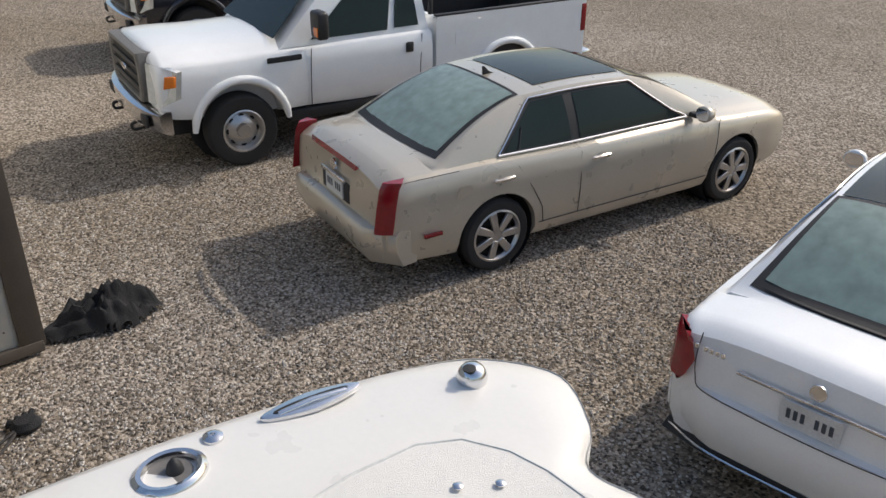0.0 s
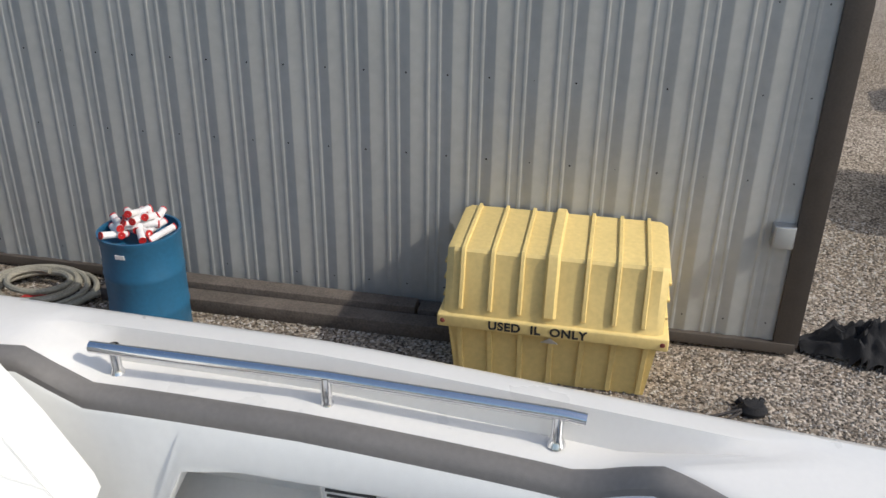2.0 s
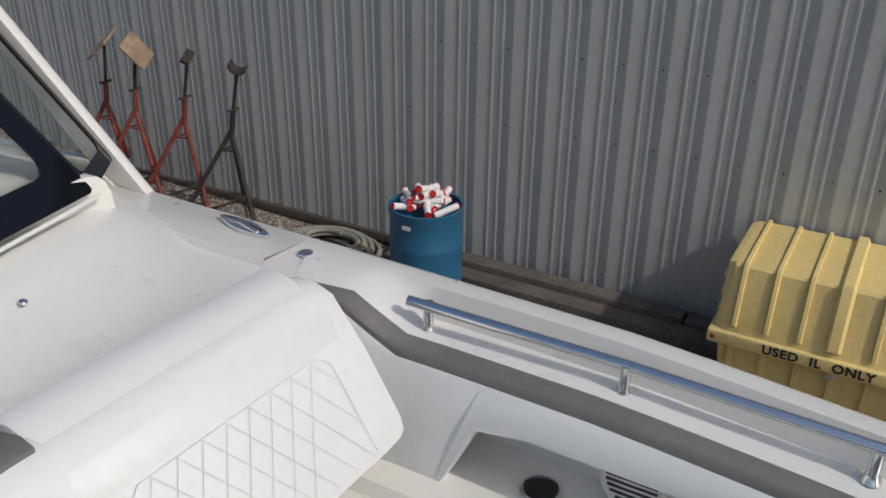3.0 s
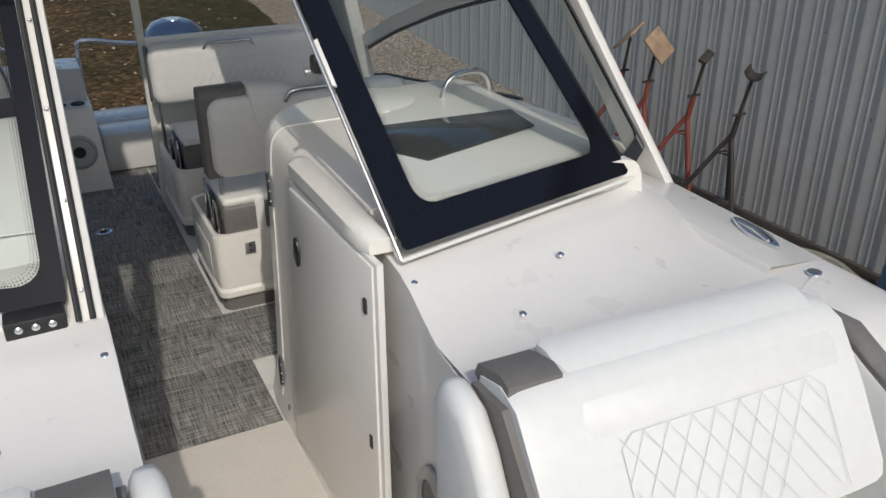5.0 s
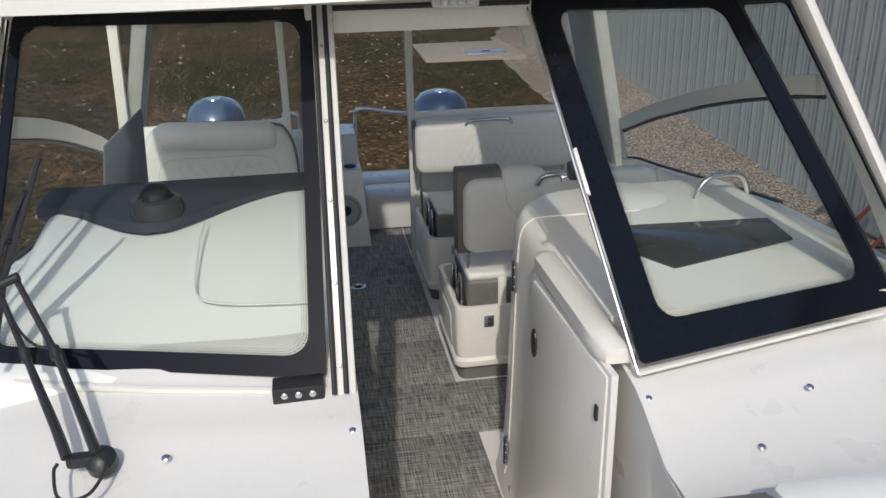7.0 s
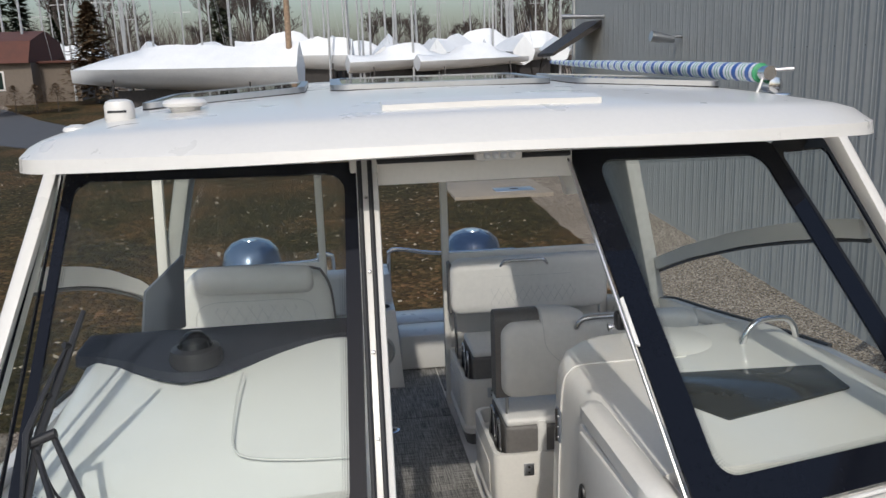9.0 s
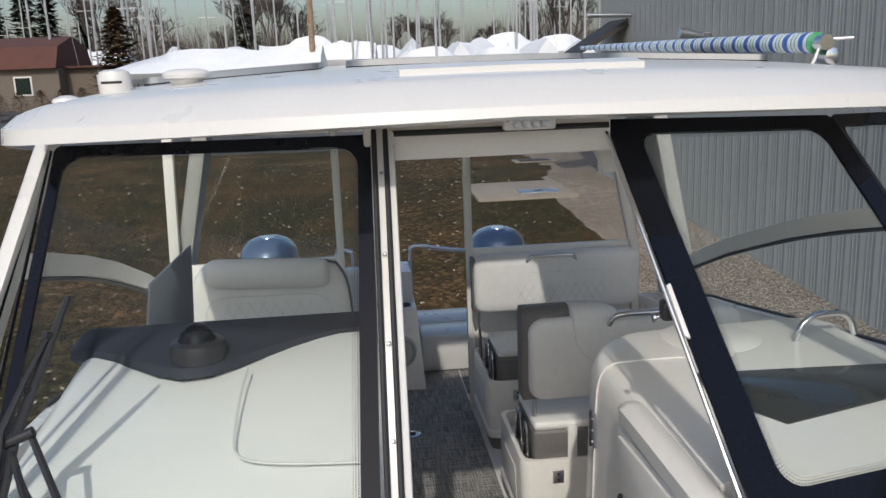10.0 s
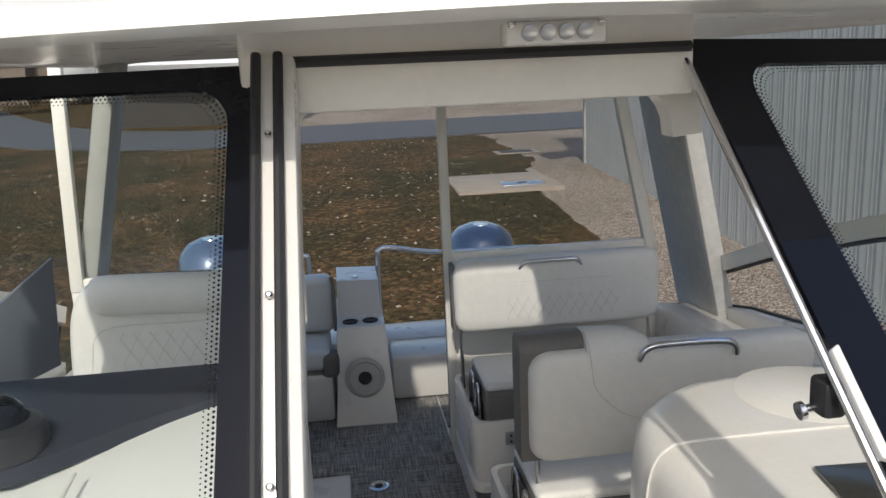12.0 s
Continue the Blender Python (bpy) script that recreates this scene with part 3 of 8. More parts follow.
for s in SIDES:
    cleat((CX + s * 1.435, -0.585, gun(-0.585) + 0.006), 90 + s * -8)
    cleat((CX + s * 1.50, 2.40, gun(2.40) + 0.008), 90 + s * -10, 0.85)
    # bow navigation light: a low chrome dome with a lens
    p = Vector((CX + s * 1.28, -0.98, gun(-0.98)))
    nl = bp("bow_light", lathe([(0.040, 0), (0.041, 0.012), (0.037, 0.030), (0.028, 0.044), (0.012, 0.05), (0, 0.051)], 20, Matrix.Translation(p)), CHROME, "chrome bow light")
    bp("lens", lathe([(0.018, 0), (0.018, 0.004), (0, 0.006)], 12, Matrix.Translation(p + Vector((-s * 0.01, 0.02, 0.05)))), RED_LENS if s < 0 else BLACK, parent=nl)
    # deck fill cap and the flush rod holder
    p = Vector((CX + s * 1.462, -0.335, gun(-0.335) + 0.004))
    bp("fill_cap", lathe([(0.025, 0), (0.024, 0.006), (0.013, 0.012), (0.006, 0.012), (0.006, 0.006), (0, 0.006)], 18, Matrix.Translation(p)), CHROME, "chrome deck cap")
    p = Vector((CX + s * 1.405, -0.205, gun(-0.205) + 0.004))
    hold = bp("rod_holder", lathe([(0.080, 0), (0.078, 0.010), (0.068, 0.018), (0.058, 0.016), (0.052, 0.0), (0.046, -0.12), (0, -0.13)], 26, Matrix.Translation(p) @ Matrix.Diagonal((0.9, 1.05, 1, 1))), CHROME, "polished flush rod holder")
    bp("bore", lathe([(0.050, 0.004), (0.0, 0.0041)], 20, Matrix.Translation(p)), GREY_VINYL, parent=hold)
    bp("plug", lathe([(0.020, 0.004), (0.016, 0.022), (0.006, 0.036), (0, 0.038)], 14, Matrix.Translation(p + Vector((0, -0.012, 0)))), BLACK, parent=hold)
    p = Vector((CX + s * 1.465, 2.14, gun(2.1) + 0.006))
    bp("deck_cap", lathe([(0.022, 0), (0.021, 0.006), (0.009, 0.009), (0, 0.006)], 18, Matrix.Translation(p)), CHROME)
    # low grab rail on three stanchions in the sunken shelf
    xr, zr = CX + s * 1.43, 2.285
    y0, y1 = 0.64, 1.735
    rl = bp("grab_rail", tube([(xr, y0 - 0.04, zr), (xr, y0, zr + 0.005), (xr + s * 0.005, (y0 + y1) / 2, zr + 0.018), (xr - s * 0.015, y1, zr + 0.03), (xr - s * 0.017, y1 + 0.03, zr + 0.031)], 0.0145, 12), CHROME, "polished stainless bow grab rail")
    for yy, zz in ((y0 + 0.02, 0.004), ((y0 + y1) / 2, 0.016), (y1 - 0.02, 0.028)):
        bp("stanchion", lathe([(0.022, 0), (0.018, 0.01), (0.013, 0.02), (0.013, 0.085)], 14, Matrix.Translation((xr, yy, zr + zz - 0.08))), CHROME, parent=rl)
    # grey coaming welt, white bolster, nook with speaker and cup holders
    seq = [q for q in si if q[1] > 0.02 or q[0] > 0.5]
    pts = [(q[0], q[1], gun(q[1]) - 0.002 - 0.085 * max(0, min(1, (q[1] - 0.44) / 0.16)) * max(0, min(1, (1.90 - q[1]) / 0.13))) for q in seq]
    w = []
    for k, (x, yy, z) in enumerate(pts):
        a, b = pts[max(0, k - 1)], pts[min(len(pts) - 1, k + 1)]
        nx, nyv = -(b[1] - a[1]), (b[0] - a[0])
        ln = math.hypot(nx, nyv) or 1
        nx, nyv = nx / ln, nyv / ln
        w.append((x, yy, z, nx, nyv))
    bp("coaming_welt", loft([[(CX + s * (x + nx * a), yy + ny_ * a, z + h) for a, h in ((-0.008, -0.04), (-0.008, 0.004), (0.006, 0.009), (0.036, 0.0), (0.048, -0.014), (0.049, -0.036))] for x, yy, z, nx, ny_ in w]), GREY_VINYL, "grey vinyl coaming welt")
    bol = []
    for x, yy, z, nx, ny_ in w:
        zb = 2.095 - 0.295 * max(0, min(1, (yy - 1.5) / 0.06))
        bol.append([(CX + s * (x + nx * a), yy + ny_ * a, zz) for a, zz in ((0.015, z - 0.03), (0.046, z - 0.028), (0.056, z - 0.04), (0.078, zb + 0.03), (0.074, zb + 0.008), (0.06, zb), (0.015, zb))])
    bp("bolster", loft(bol), VINYL, "padded white vinyl side bolster")
    nook = [[(CX + s * (x + nx * a), yy + ny_ * a, zz) for a, zz in ((0.03, 2.075), (-0.10, 2.07), (-0.12, 1.90), (-0.08, 1.88), (0.16, 1.875), (0.18, 1.84), (0.30, 1.83))] for x, yy, z, nx, ny_ in w]
    bp("nook_liner", loft(nook, closed=False), CREAM)
    bp("liner", loft([[(CX + s * (x + nx * a), yy + ny_ * a, zz) for a, zz in ((0.30, 1.83), (0.31, 1.70), (0.34, 1.33))] for x, yy, z, nx, ny_ in w], closed=False), GELCOAT)
    m = Matrix.Translation((CX + s * 1.452, 1.14, 1.985)) @ Matrix.Rotation(radians(-s * 78), 4, "Y")
    sp = bp("speaker", lathe([(0.085, 0), (0.085, 0.012), (0.075, 0.02), (0.07, 0.016), (0, 0.02)], 28, m), GELCOAT, "white marine speaker grille")
    bm = bmesh.new()
    for k in range(-4, 5):
        h = math.sqrt(max(0, 0.066 ** 2 - (k * 0.014) ** 2))
        add_box(bm, k * 0.014 - 0.003, k * 0.014 + 0.003, -h, h, 0.0165, 0.021, m=m)
    bp("grille_slots", bm, PLASTIC_BLK, parent=sp)
    for yy in (1.04, 1.36):
        cup = bp("cup_holder", lathe([(0.056, 0.0), (0.056, 0.006), (0.047, 0.009), (0.044, 0.0), (0.04, -0.06), (0, -0.06)], 22, Matrix.Translation((CX + s * 1.40, yy, 1.884))), CHROME, "stainless cup holder")
        bp("well", lathe([(0.042, 0.002), (0, 0.0021)], 18, Matrix.Translation((CX + s * 1.40, yy, 1.884))), BLACK, parent=cup)
    # bow bench cushion
    bp("bow_cushion", box(CX + s * (1.10 if s > 0 else 1.10) - 0.0, CX + s * 0.42, 0.10, 1.62, 1.70, 1.80, 0.03, 3), VINYL, "white quilted bow bench cushion")
    bp("bench_front", box(CX + s * 1.12, CX + s * 0.44, 0.06, 1.70, 1.33, 1.70, 0.01), GELCOAT)

bp("bow_sole", box(CX - 1.3, CX + 1.3, 0.0, 3.46, 1.28, 1.33, 0.0), TAN_SOLE, "tan moulded bow sole")
bp("bow_bulkhead", box(CX - 1.25, CX + 1.25, 0.0, 0.06, 1.33, 2.12), GELCOAT)


def lounge_back(s):
    """Sloping lounge backrest with a rolled head cushion, grey corner and diamond quilting."""
    xa, xb = (1.295, 2.16) if s > 0 else (0.54, -0.30)
    prof = [(2.06, 2.40), (1.97, 2.425), (1.90, 2.40), (1.80, 2.265), (1.70, 2.10), (1.69, 2.06), (1.75, 2.0), (1.98, 2.1), (2.10, 2.28)]
    loops = []
    for f in (0.0, 0.03, 0.1, 0.5, 0.9, 0.97, 1.0):
        x = xa + (xb - xa) * f
        ins = 0.02 if f in (0.0, 1.0) else (0.006 if f in (0.03, 0.97) else 0.0)
        cy, cz = 1.87, 2.18
        loops.append([(x, py + (cy - py) * ins * 3 - 0.05 * f, pz + (cz - pz) * ins * 3 + 0.02 * f) for py, pz in prof])
    b = bp("lounge_backrest", loft(loops), VINYL, "white vinyl lounge backrest with diamond quilting", 50)
    # head roll
    rp = [(xa + (xb - xa) * f, 1.95 - 0.05 * f, 2.405 + 0.02 * f) for f in (0.15, 0.155, 0.17, 0.5, 0.93, 0.945, 0.95)]
    bp("head_roll", loft([[(x, y + 0.115 * math.cos(a) * r, z - 0.055 * math.cos(a) * r * -1.0 - 0.04 + 0.055 * math.sin(a) * r) for a in [2 * math.pi * k / 14 for k in range(14)]] for (x, y, z), r in zip(rp, (0.6, 0.9, 1, 1, 1, 0.9, 0.6))]), VINYL, "rolled white head cushion", parent=b)
    x0, x1 = xa, xa + (xb - xa) * 0.15
    bp("corner_patch", loft([[(x, 2.078 - o_, 2.375), (x, 2.066 - o_, 2.408 + o_ * 0.4), (x, 2.02 - o_, 2.421 + o_ * 0.4), (x, 1.97 - o_, 2.434 + o_ * 0.4), (x, 1.935 - o_, 2.424 + o_ * 0.4), (x, 1.935 - o_, 2.40), (x, 2.05 - o_, 2.36)] for x, o_ in ((x0 + (0.002 if s > 0 else -0.002), 0.0), (x1, 0.0065))]), GREY_VINYL, "grey vinyl corner patch", parent=b)
    # quilting: recessed seams drawn as thin stitched cords
    bm = bmesh.new()
    wq, c0 = abs(xb - xa), Vector((xa, 1.835, 2.320))
    ud, vd = Vector((1 if s > 0 else -1, -0.06, 0.025)).normalized(), Vector((0, -0.50, -0.80)).normalized()
    for k in range(-4, 9):
        for sg in (1, -1):
            seg = []
            for q in range(17):
                v = 0.26 * q / 16
                u = 0.20 + k * 0.062 + sg * v * 0.62 + (0 if sg > 0 else 0.0)
                if 0.2 <= u <= wq - 0.12:
                    seg.append(c0 + ud * u + vd * (v + 0.015) + Vector((0, -0.003, 0.004)))
            if len(seg) > 2:
                add_tube(bm, seg, 0.0007, 4)
    fr = [c0 + ud * (0.2 + (wq - 0.32) * a) + vd * (0.275 * b_ + 0.012) + Vector((0, -0.003, 0.004)) for a, b_ in ((0.06, 0), (0.94, 0), (1, 0.1), (1, 0.95))]
    add_tube(bm, fr, 0.0009, 4)
    add_tube(bm, [c0 + ud * (0.2 + (wq - 0.32) * a) + vd * (0.275 * b_ + 0.012) + Vector((0, -0.003, 0.004)) for a, b_ in ((0.06, 0), (0, 0.1), (0, 0.95))], 0.0009, 4)
    bp("quilting", bm, STITCH, "grey diamond stitching", parent=b)
    # end bolster beside the walkway
    xe = xa - s * 0.092
    bp("gap_welt", prism([(xa - s * 0.018, py - 0.004, pz) for py, pz in ((2.06, 2.37), (1.93, 2.38), (1.80, 2.22), (1.72, 2.05), (1.76, 1.80), (2.0, 1.80))], (s * 0.019, 0, 0)), GREY_VINYL, "grey welt beside the lounge back", parent=b)
    bp("end_bolster", loft([[(x, 1.94 + (0.17 + dy) * k, 2.06 + (0.31 + dz) * k) for dy, dz in ((0.0, -0.03), (-0.02, 0.005), (-0.06, 0.02), (-0.13, 0.0), (-0.19, -0.07), (-0.26, -0.19), (-0.32, -0.32), (-0.36, -0.44), (-0.30, -0.6), (-0.02, -0.6))] for x, k in ((xe, 0.86), (xe + s * 0.006, 0.94), (xe + s * 0.02, 0.995), (xe + s * 0.037, 1.0), (xe + s * 0.055, 0.995), (xe + s * 0.068, 0.94), (xe + s * 0.073, 0.86))]), VINYL, "white padded end bolster", 70)


for s in SIDES:
    lounge_back(s)


def dash_deck(s):
    """Sloping deck between the lounge back and the windshield."""
    prof = [(2.02, 2.20), (2.08, 2.28), (2.16, 2.305), (2.28, 2.32), (2.44, 2.405), (2.50, 2.425), (2.66, 2.445), (2.69, 2.472), (2.80, 2.485), (3.0, 2.47)]
    loops = []
    for off, dz, dy in ((0.352, 0.0, 0.0), (0.358, 0.004, 0.0), (0.6, 0.0, 0.02), (0.9, 0.0, 0.06), (1.1, -0.005, 0.11), (1.25, -0.015, 0.18), (1.38, -0.04, 0.27), (1.47, -0.09, 0.36), (1.56, -0.14, 0.42), (1.60, -0.2, 0.45)):
        k = max(0.0, (off - 0.9) / 0.7)
        loops.append([(CX + s * off, py + dy * (0.4 + 0.6 * min(1, (py - 2.02) / 0.5)) * (1 if py > 2.1 else 0.2), max(gun(2.4) - 0.02 * (off > 1.57), pz + dz * (1.0 if pz > 2.3 else 0.4))) for py, pz in prof])
    d = bp("dash_deck", loft(loops, closed=False), GELCOAT, "white moulded deck below the windshield", 50)
    # side facing the walkway
    x = CX + s * 0.352
    pts = [(x, py, pz) for py, pz in prof] + [(x, 3.0, 1.33), (x, 2.02, 1.33)]
    bp("walkway_side", prism(pts, (s * 0.02, 0, 0)), GELCOAT)
    for off, yy, zz in ((0.375, 2.457, 2.408), (0.41, 2.215, 2.312), (0.61, 2.304, 2.335), (1.05, 2.43, 2.345), (1.44, 2.53, 2.33), (0.81, 2.44, 2.40)):
        screw_at(boat, (CX + s * off, yy, zz + 0.004), (0, -0.35, 1), 0.010).matrix_parent_inverse = BINV
    return d


for s in SIDES:
    dash_deck(s)
# side decks and coamings along the cabin
for s in SIDES:
    bp("side_deck", loft([[(CX + s * 1.60, y, gun(y) - 0.14), (CX + s * 1.60, y, gun(y) - 0.03), (CX + s * 1.57, y, gun(y)), (CX + s * 1.36, y, gun(y) + 0.02), (CX + s * 1.33, y, gun(y) - 0.02), (CX + s * 1.33, y, 1.33)] for y in (2.2, 3.0, 3.6, 4.0, 4.4, 4.8, 5.2, 5.6, 6.0, 6.2, 6.4, 6.6, 6.8, 7.0, 7.36)], closed=False), GELCOAT, "white side deck")
bp("cockpit_sole", box(CX - 1.34, CX + 1.34, 3.46, 7.3, 1.26, 1.318), GELCOAT)
bp("transom", box(CX - 1.56, CX + 1.56, 7.05, 7.39, 0.9, 1.61, 0.03), GELCOAT, "white transom platform")

# ---------------------------------------------------------------- woven flooring in the cockpit
for x0, x1, y0, y1 in ((0.65, 1.190, 3.48, 3.965), (0.65, 2.10, 3.97, 4.42), (0.65, 1.165, 4.425, 4.895), (0.62, 1.165, 4.90, 5.86), (0.20, 1.16, 5.868, 6.95), (1.17, 1.95, 6.3, 6.95)):
    mt = thing("deck_mat", ((x0 + x1) / 2, (y0 + y1) / 2, 1.318), "grey woven vinyl deck mat with a bound edge", "mat", "deck mats")
    part("weave", box(-(x1 - x0) / 2, (x1 - x0) / 2, -(y1 - y0) / 2, (y1 - y0) / 2, 0.0, 0.012, 0.003), WEAVE, mt)
dr = bp("deck_drain", lathe([(0.05, 0), (0.05, 0.006), (0.036, 0.009), (0.034, 0.004), (0, 0.004)], 20, Matrix.Translation((0.754, 5.70, 1.33))), CHROME, "stainless deck fitting")
bp("core", lathe([(0.02, 0.0), (0.02, 0.006), (0, 0.006)], 14, Matrix.Translation((0.754, 5.70, 1.33))), BLACK, parent=dr)


# ---------------------------------------------------------------- consoles
def console_shell(x0, x1, y0, y1, ztop, r=0.07):
    """Moulded console with rounded shoulders."""
    loops = []
    for y, ins, drop in ((y0, 0.03, 0.05), (y0 + 0.03, 0.005, 0.01), (y0 + 0.1, 0, 0), (y1 - 0.1, 0, 0), (y1 - 0.04, 0.01, 0.012), (y1, 0.05, 0.06)):
        z = ztop(y) - drop
        a, b = x0 + ins, x1 - ins
        lp = [(a, y, 1.33)] + [(a + r - r * math.cos(t), y, z - r + r * math.sin(t)) for t in [radians(15 * k) for k in range(7)]]
        lp += [(b - r + r * math.sin(t), y, z - r + r * math.cos(t)) for t in [radians(15 * k) for k in range(7)]] + [(b, y, 1.33)]
        loops.append(lp)
    return loft(loops)


CPLAN = [(1.262, 2.72), (1.258, 3.45), (1.260, 3.58), (1.275, 3.68), (1.315, 3.775), (1.385, 3.85), (1.47, 3.895), (1.56, 3.91), (2.12, 3.94), (2.22, 3.92), (2.26, 3.84), (2.26, 2.72)]


def console_ring(d, z):
    """Plan of the console pushed out by d."""
    return [(1.76 + (x - 1.76) * (1 + d / 0.5), 3.2 + (y - 3.2) * (1 + d / 0.7) if y > 3.0 else y, z) for x, y in CPLAN]


con = bp("starboard_console", loft([console_ring(d, z) for d, z in ((0.060, 1.325), (0.050, 1.36), (0.030, 1.48), (0.015, 1.85), (0.004, 2.25), (0.0, 2.40), (-0.006, 2.455), (-0.020, 2.49), (-0.042, 2.510), (-0.075, 2.519))]), CREAM, "cream moulded console", 60)
cseam = [(1.215, 3.545, 1.40), (1.228, 3.545, 1.50), (1.240, 3.545, 1.82), (1.251, 3.545, 2.20), (1.256, 3.54, 2.38), (1.262, 3.533, 2.455), (1.277, 3.533, 2.492), (1.301, 3.534, 2.512), (1.34, 3.536, 2.5205), (1.50, 3.54, 2.521), (1.72, 3.535, 2.521)]
bp("console_seam", tube(smooth_path(cseam, 5), 0.0035, 6), GELCOAT, "white sealant seam across the console")
# door panel on the walkway side, its raised lip, hinges and latch
door = bp("console_door", prism([(1.243, 2.515, 1.42), (1.205, 3.265, 1.40), (1.236, 3.215, 2.30), (1.240, 3.205, 2.425), (1.249, 2.51, 2.452)], (-0.020, 0, 0), 0.007), CREAM, "cream hinged console door")
bp("door_reveal", prism([(1.254, 2.49, 1.41), (1.215, 3.285, 1.385), (1.246, 3.235, 2.30), (1.250, 3.225, 2.440), (1.256, 2.49, 2.466)], (-0.020, 0, 0), 0.003), GELCOAT, "white edge round the console door")
lip = []
for yy, w_, h_ in ((3.245, 0.004, 0.0), (3.225, 0.024, 0.028), (3.18, 0.030, 0.034), (2.95, 0.030, 0.036), (2.70, 0.030, 0.036), (2.60, 0.028, 0.034), (2.555, 0.012, 0.012)):
    lip.append([(1.262, yy, 2.462), (1.256 - w_, yy, 2.466), (1.254 - w_, yy, 2.476 + h_), (1.262 - w_ * 0.4, yy, 2.490 + h_), (1.285, yy, 2.494 + h_ * 0.8), (1.32, yy, 2.50), (1.32, yy, 2.462)])
bp("console_lip", loft(lip), CREAM, "raised moulded lip above the door", 60)
lk = bp("latch", lathe([(0.030, 0), (0.029, 0.006), (0.022, 0.008), (0.019, 0.002), (0, 0.002)], 20, Matrix.Translation((1.214, 3.135, 2.225)) @ Matrix.Rotation(radians(-90), 4, "Y") @ Matrix.Diagonal((1.75, 1, 1, 1))), PLASTIC_BLK, "black flush latch", parent=door)
for xx, yy, zz in ((1.260, 3.56, 2.285), (1.234, 3.56, 1.50)):
    hg = bp("hinge", box(xx - 0.014, xx - 0.004, yy - 0.026, yy + 0.026, zz - 0.062, zz + 0.062, 0.003), SCREEN_GREY, "dull steel butt hinge")
    bp("pin", tube([(xx - 0.016, yy, zz - 0.062), (xx - 0.016, yy, zz + 0.062)], 0.006, 8), DARK_STEEL, parent=hg)
    for k in (-0.04, 0, 0.04):
        for dy in (-0.015, 0.015):
            screw_at(hg, (xx - 0.015, yy + dy, zz + k), (-1, 0, 0), 0.0055)
for zz in (1.87, 2.32):
    bp("catch", box(1.220, 1.227, 2.545, 2.562, zz - 0.022, zz + 0.022, 0.001), DARK_STEEL, parent=door)
bp("drain_plug", lathe([(0.016, 0), (0.014, 0.005), (0, 0.006)], 14, Matrix.Translation((1.213, 3.44, 1.40)) @ Matrix.Rotation(radians(-90), 4, "Y")), CHROME)
pt = bp("port_light", lathe([(0.085, 0), (0.085, 0.01), (0.062, 0.016), (0.06, 0.006), (0, 0.006)], 24, Matrix.Translation((1.298, 2.30, 1.80)) @ Matrix.Rotation(radians(-90), 4, "Y") @ Matrix.Diagonal((1.6, 1, 1, 1))), ALU, "oval port light in the walkway side")
bp("dark_pane", lathe([(0.06, 0.008), (0, 0.0085)], 20, Matrix.Translation((1.298, 2.30, 1.80)) @ Matrix.Rotation(radians(-90), 4, "Y") @ Matrix.Diagonal((1.6, 1, 1, 1))), BLACK_GLOSS, parent=pt)
# smoked lid, round hatch and grab handle on the console top
bp("smoked_lid", prism([(1.62, 2.99, 2.516), (2.10, 3.13, 2.522), (2.12, 3.33, 2.524), (1.52, 3.37, 2.524), (1.50, 3.2, 2.52)], (0, 0, 0.008), 0.003), SMOKED_LID, "dark smoked acrylic glovebox lid")
bp("round_hatch", lathe([(0.172, 0), (0.171, 0.003), (0.166, 0.005), (0, 0.006)], 32, Matrix.Translation((1.72, 3.72, 2.5155))), CREAM, "round cream deck hatch")
bp("console_grip", tube(smooth_path([(1.98, 3.62, 2.515), (2.0, 3.62, 2.57), (2.05, 3.63, 2.60), (2.15, 3.65, 2.60), (2.2, 3.66, 2.57), (2.22, 3.66, 2.515)], 5), 0.012), CHROME, "stainless console grip")
# port console, with the helm dash under the windshield
bp("port_console", console_shell(-0.44, 0.56, 2.72, 3.90, lambda y: 2.46 + 0.14 * max(0, min(1, (y - 2.72) / 0.75))), DASH_WHITE, "cream moulded helm console", 50)
dz_ = lambda yy: 2.462 + 0.14 * max(0, min(1, (yy - 2.72) / 0.75))
bp("dash_seam", tube(smooth_path([(x, yy, dz_(yy)) for x, yy in ((0.15, 3.50), (0.145, 3.35), (0.15, 3.15), (0.165, 3.07), (0.21, 3.03), (0.32, 3.005), (0.50, 2.99))], 6), 0.0035, 6), STITCH, "moulded seam in the dash")
brow = []
for f in range(13):
    x = -0.46 + 0.98 * f / 12
    yf = 3.77 - 0.27 * math.exp(-((x + 0.03) / 0.24) ** 2) + 0.05 * max(0, (x - 0.3) / 0.2)
    brow.append([(x, yf, 2.58), (x, yf + 0.012, 2.612), (x, yf + 0.05, 2.622), (x, 3.98, 2.622), (x, 4.01, 2.595), (x, 4.00, 2.45)])
bp("instrument_brow", loft(brow), DARK_DASH, "dark grey instrument brow")
cm = Matrix.Translation((-0.012, 3.60, 2.64)) @ Matrix.Scale(0.86, 4)
cp = bp("compass", lathe([(0.10, -0.03), (0.105, 0.0), (0.095, 0.035), (0.07, 0.045), (0.066, 0.03), (0.0, 0.03)], 26, cm), PLASTIC_BLK, "black dashboard compass")
bp("dome", lathe([(0.066, 0.03), (0.058, 0.07), (0.035, 0.095), (0, 0.104)], 22, cm), SMOKE, parent=cp)
bp("card", lathe([(0.05, 0.035), (0.045, 0.06), (0, 0.062)], 20, cm), ALU, parent=cp)


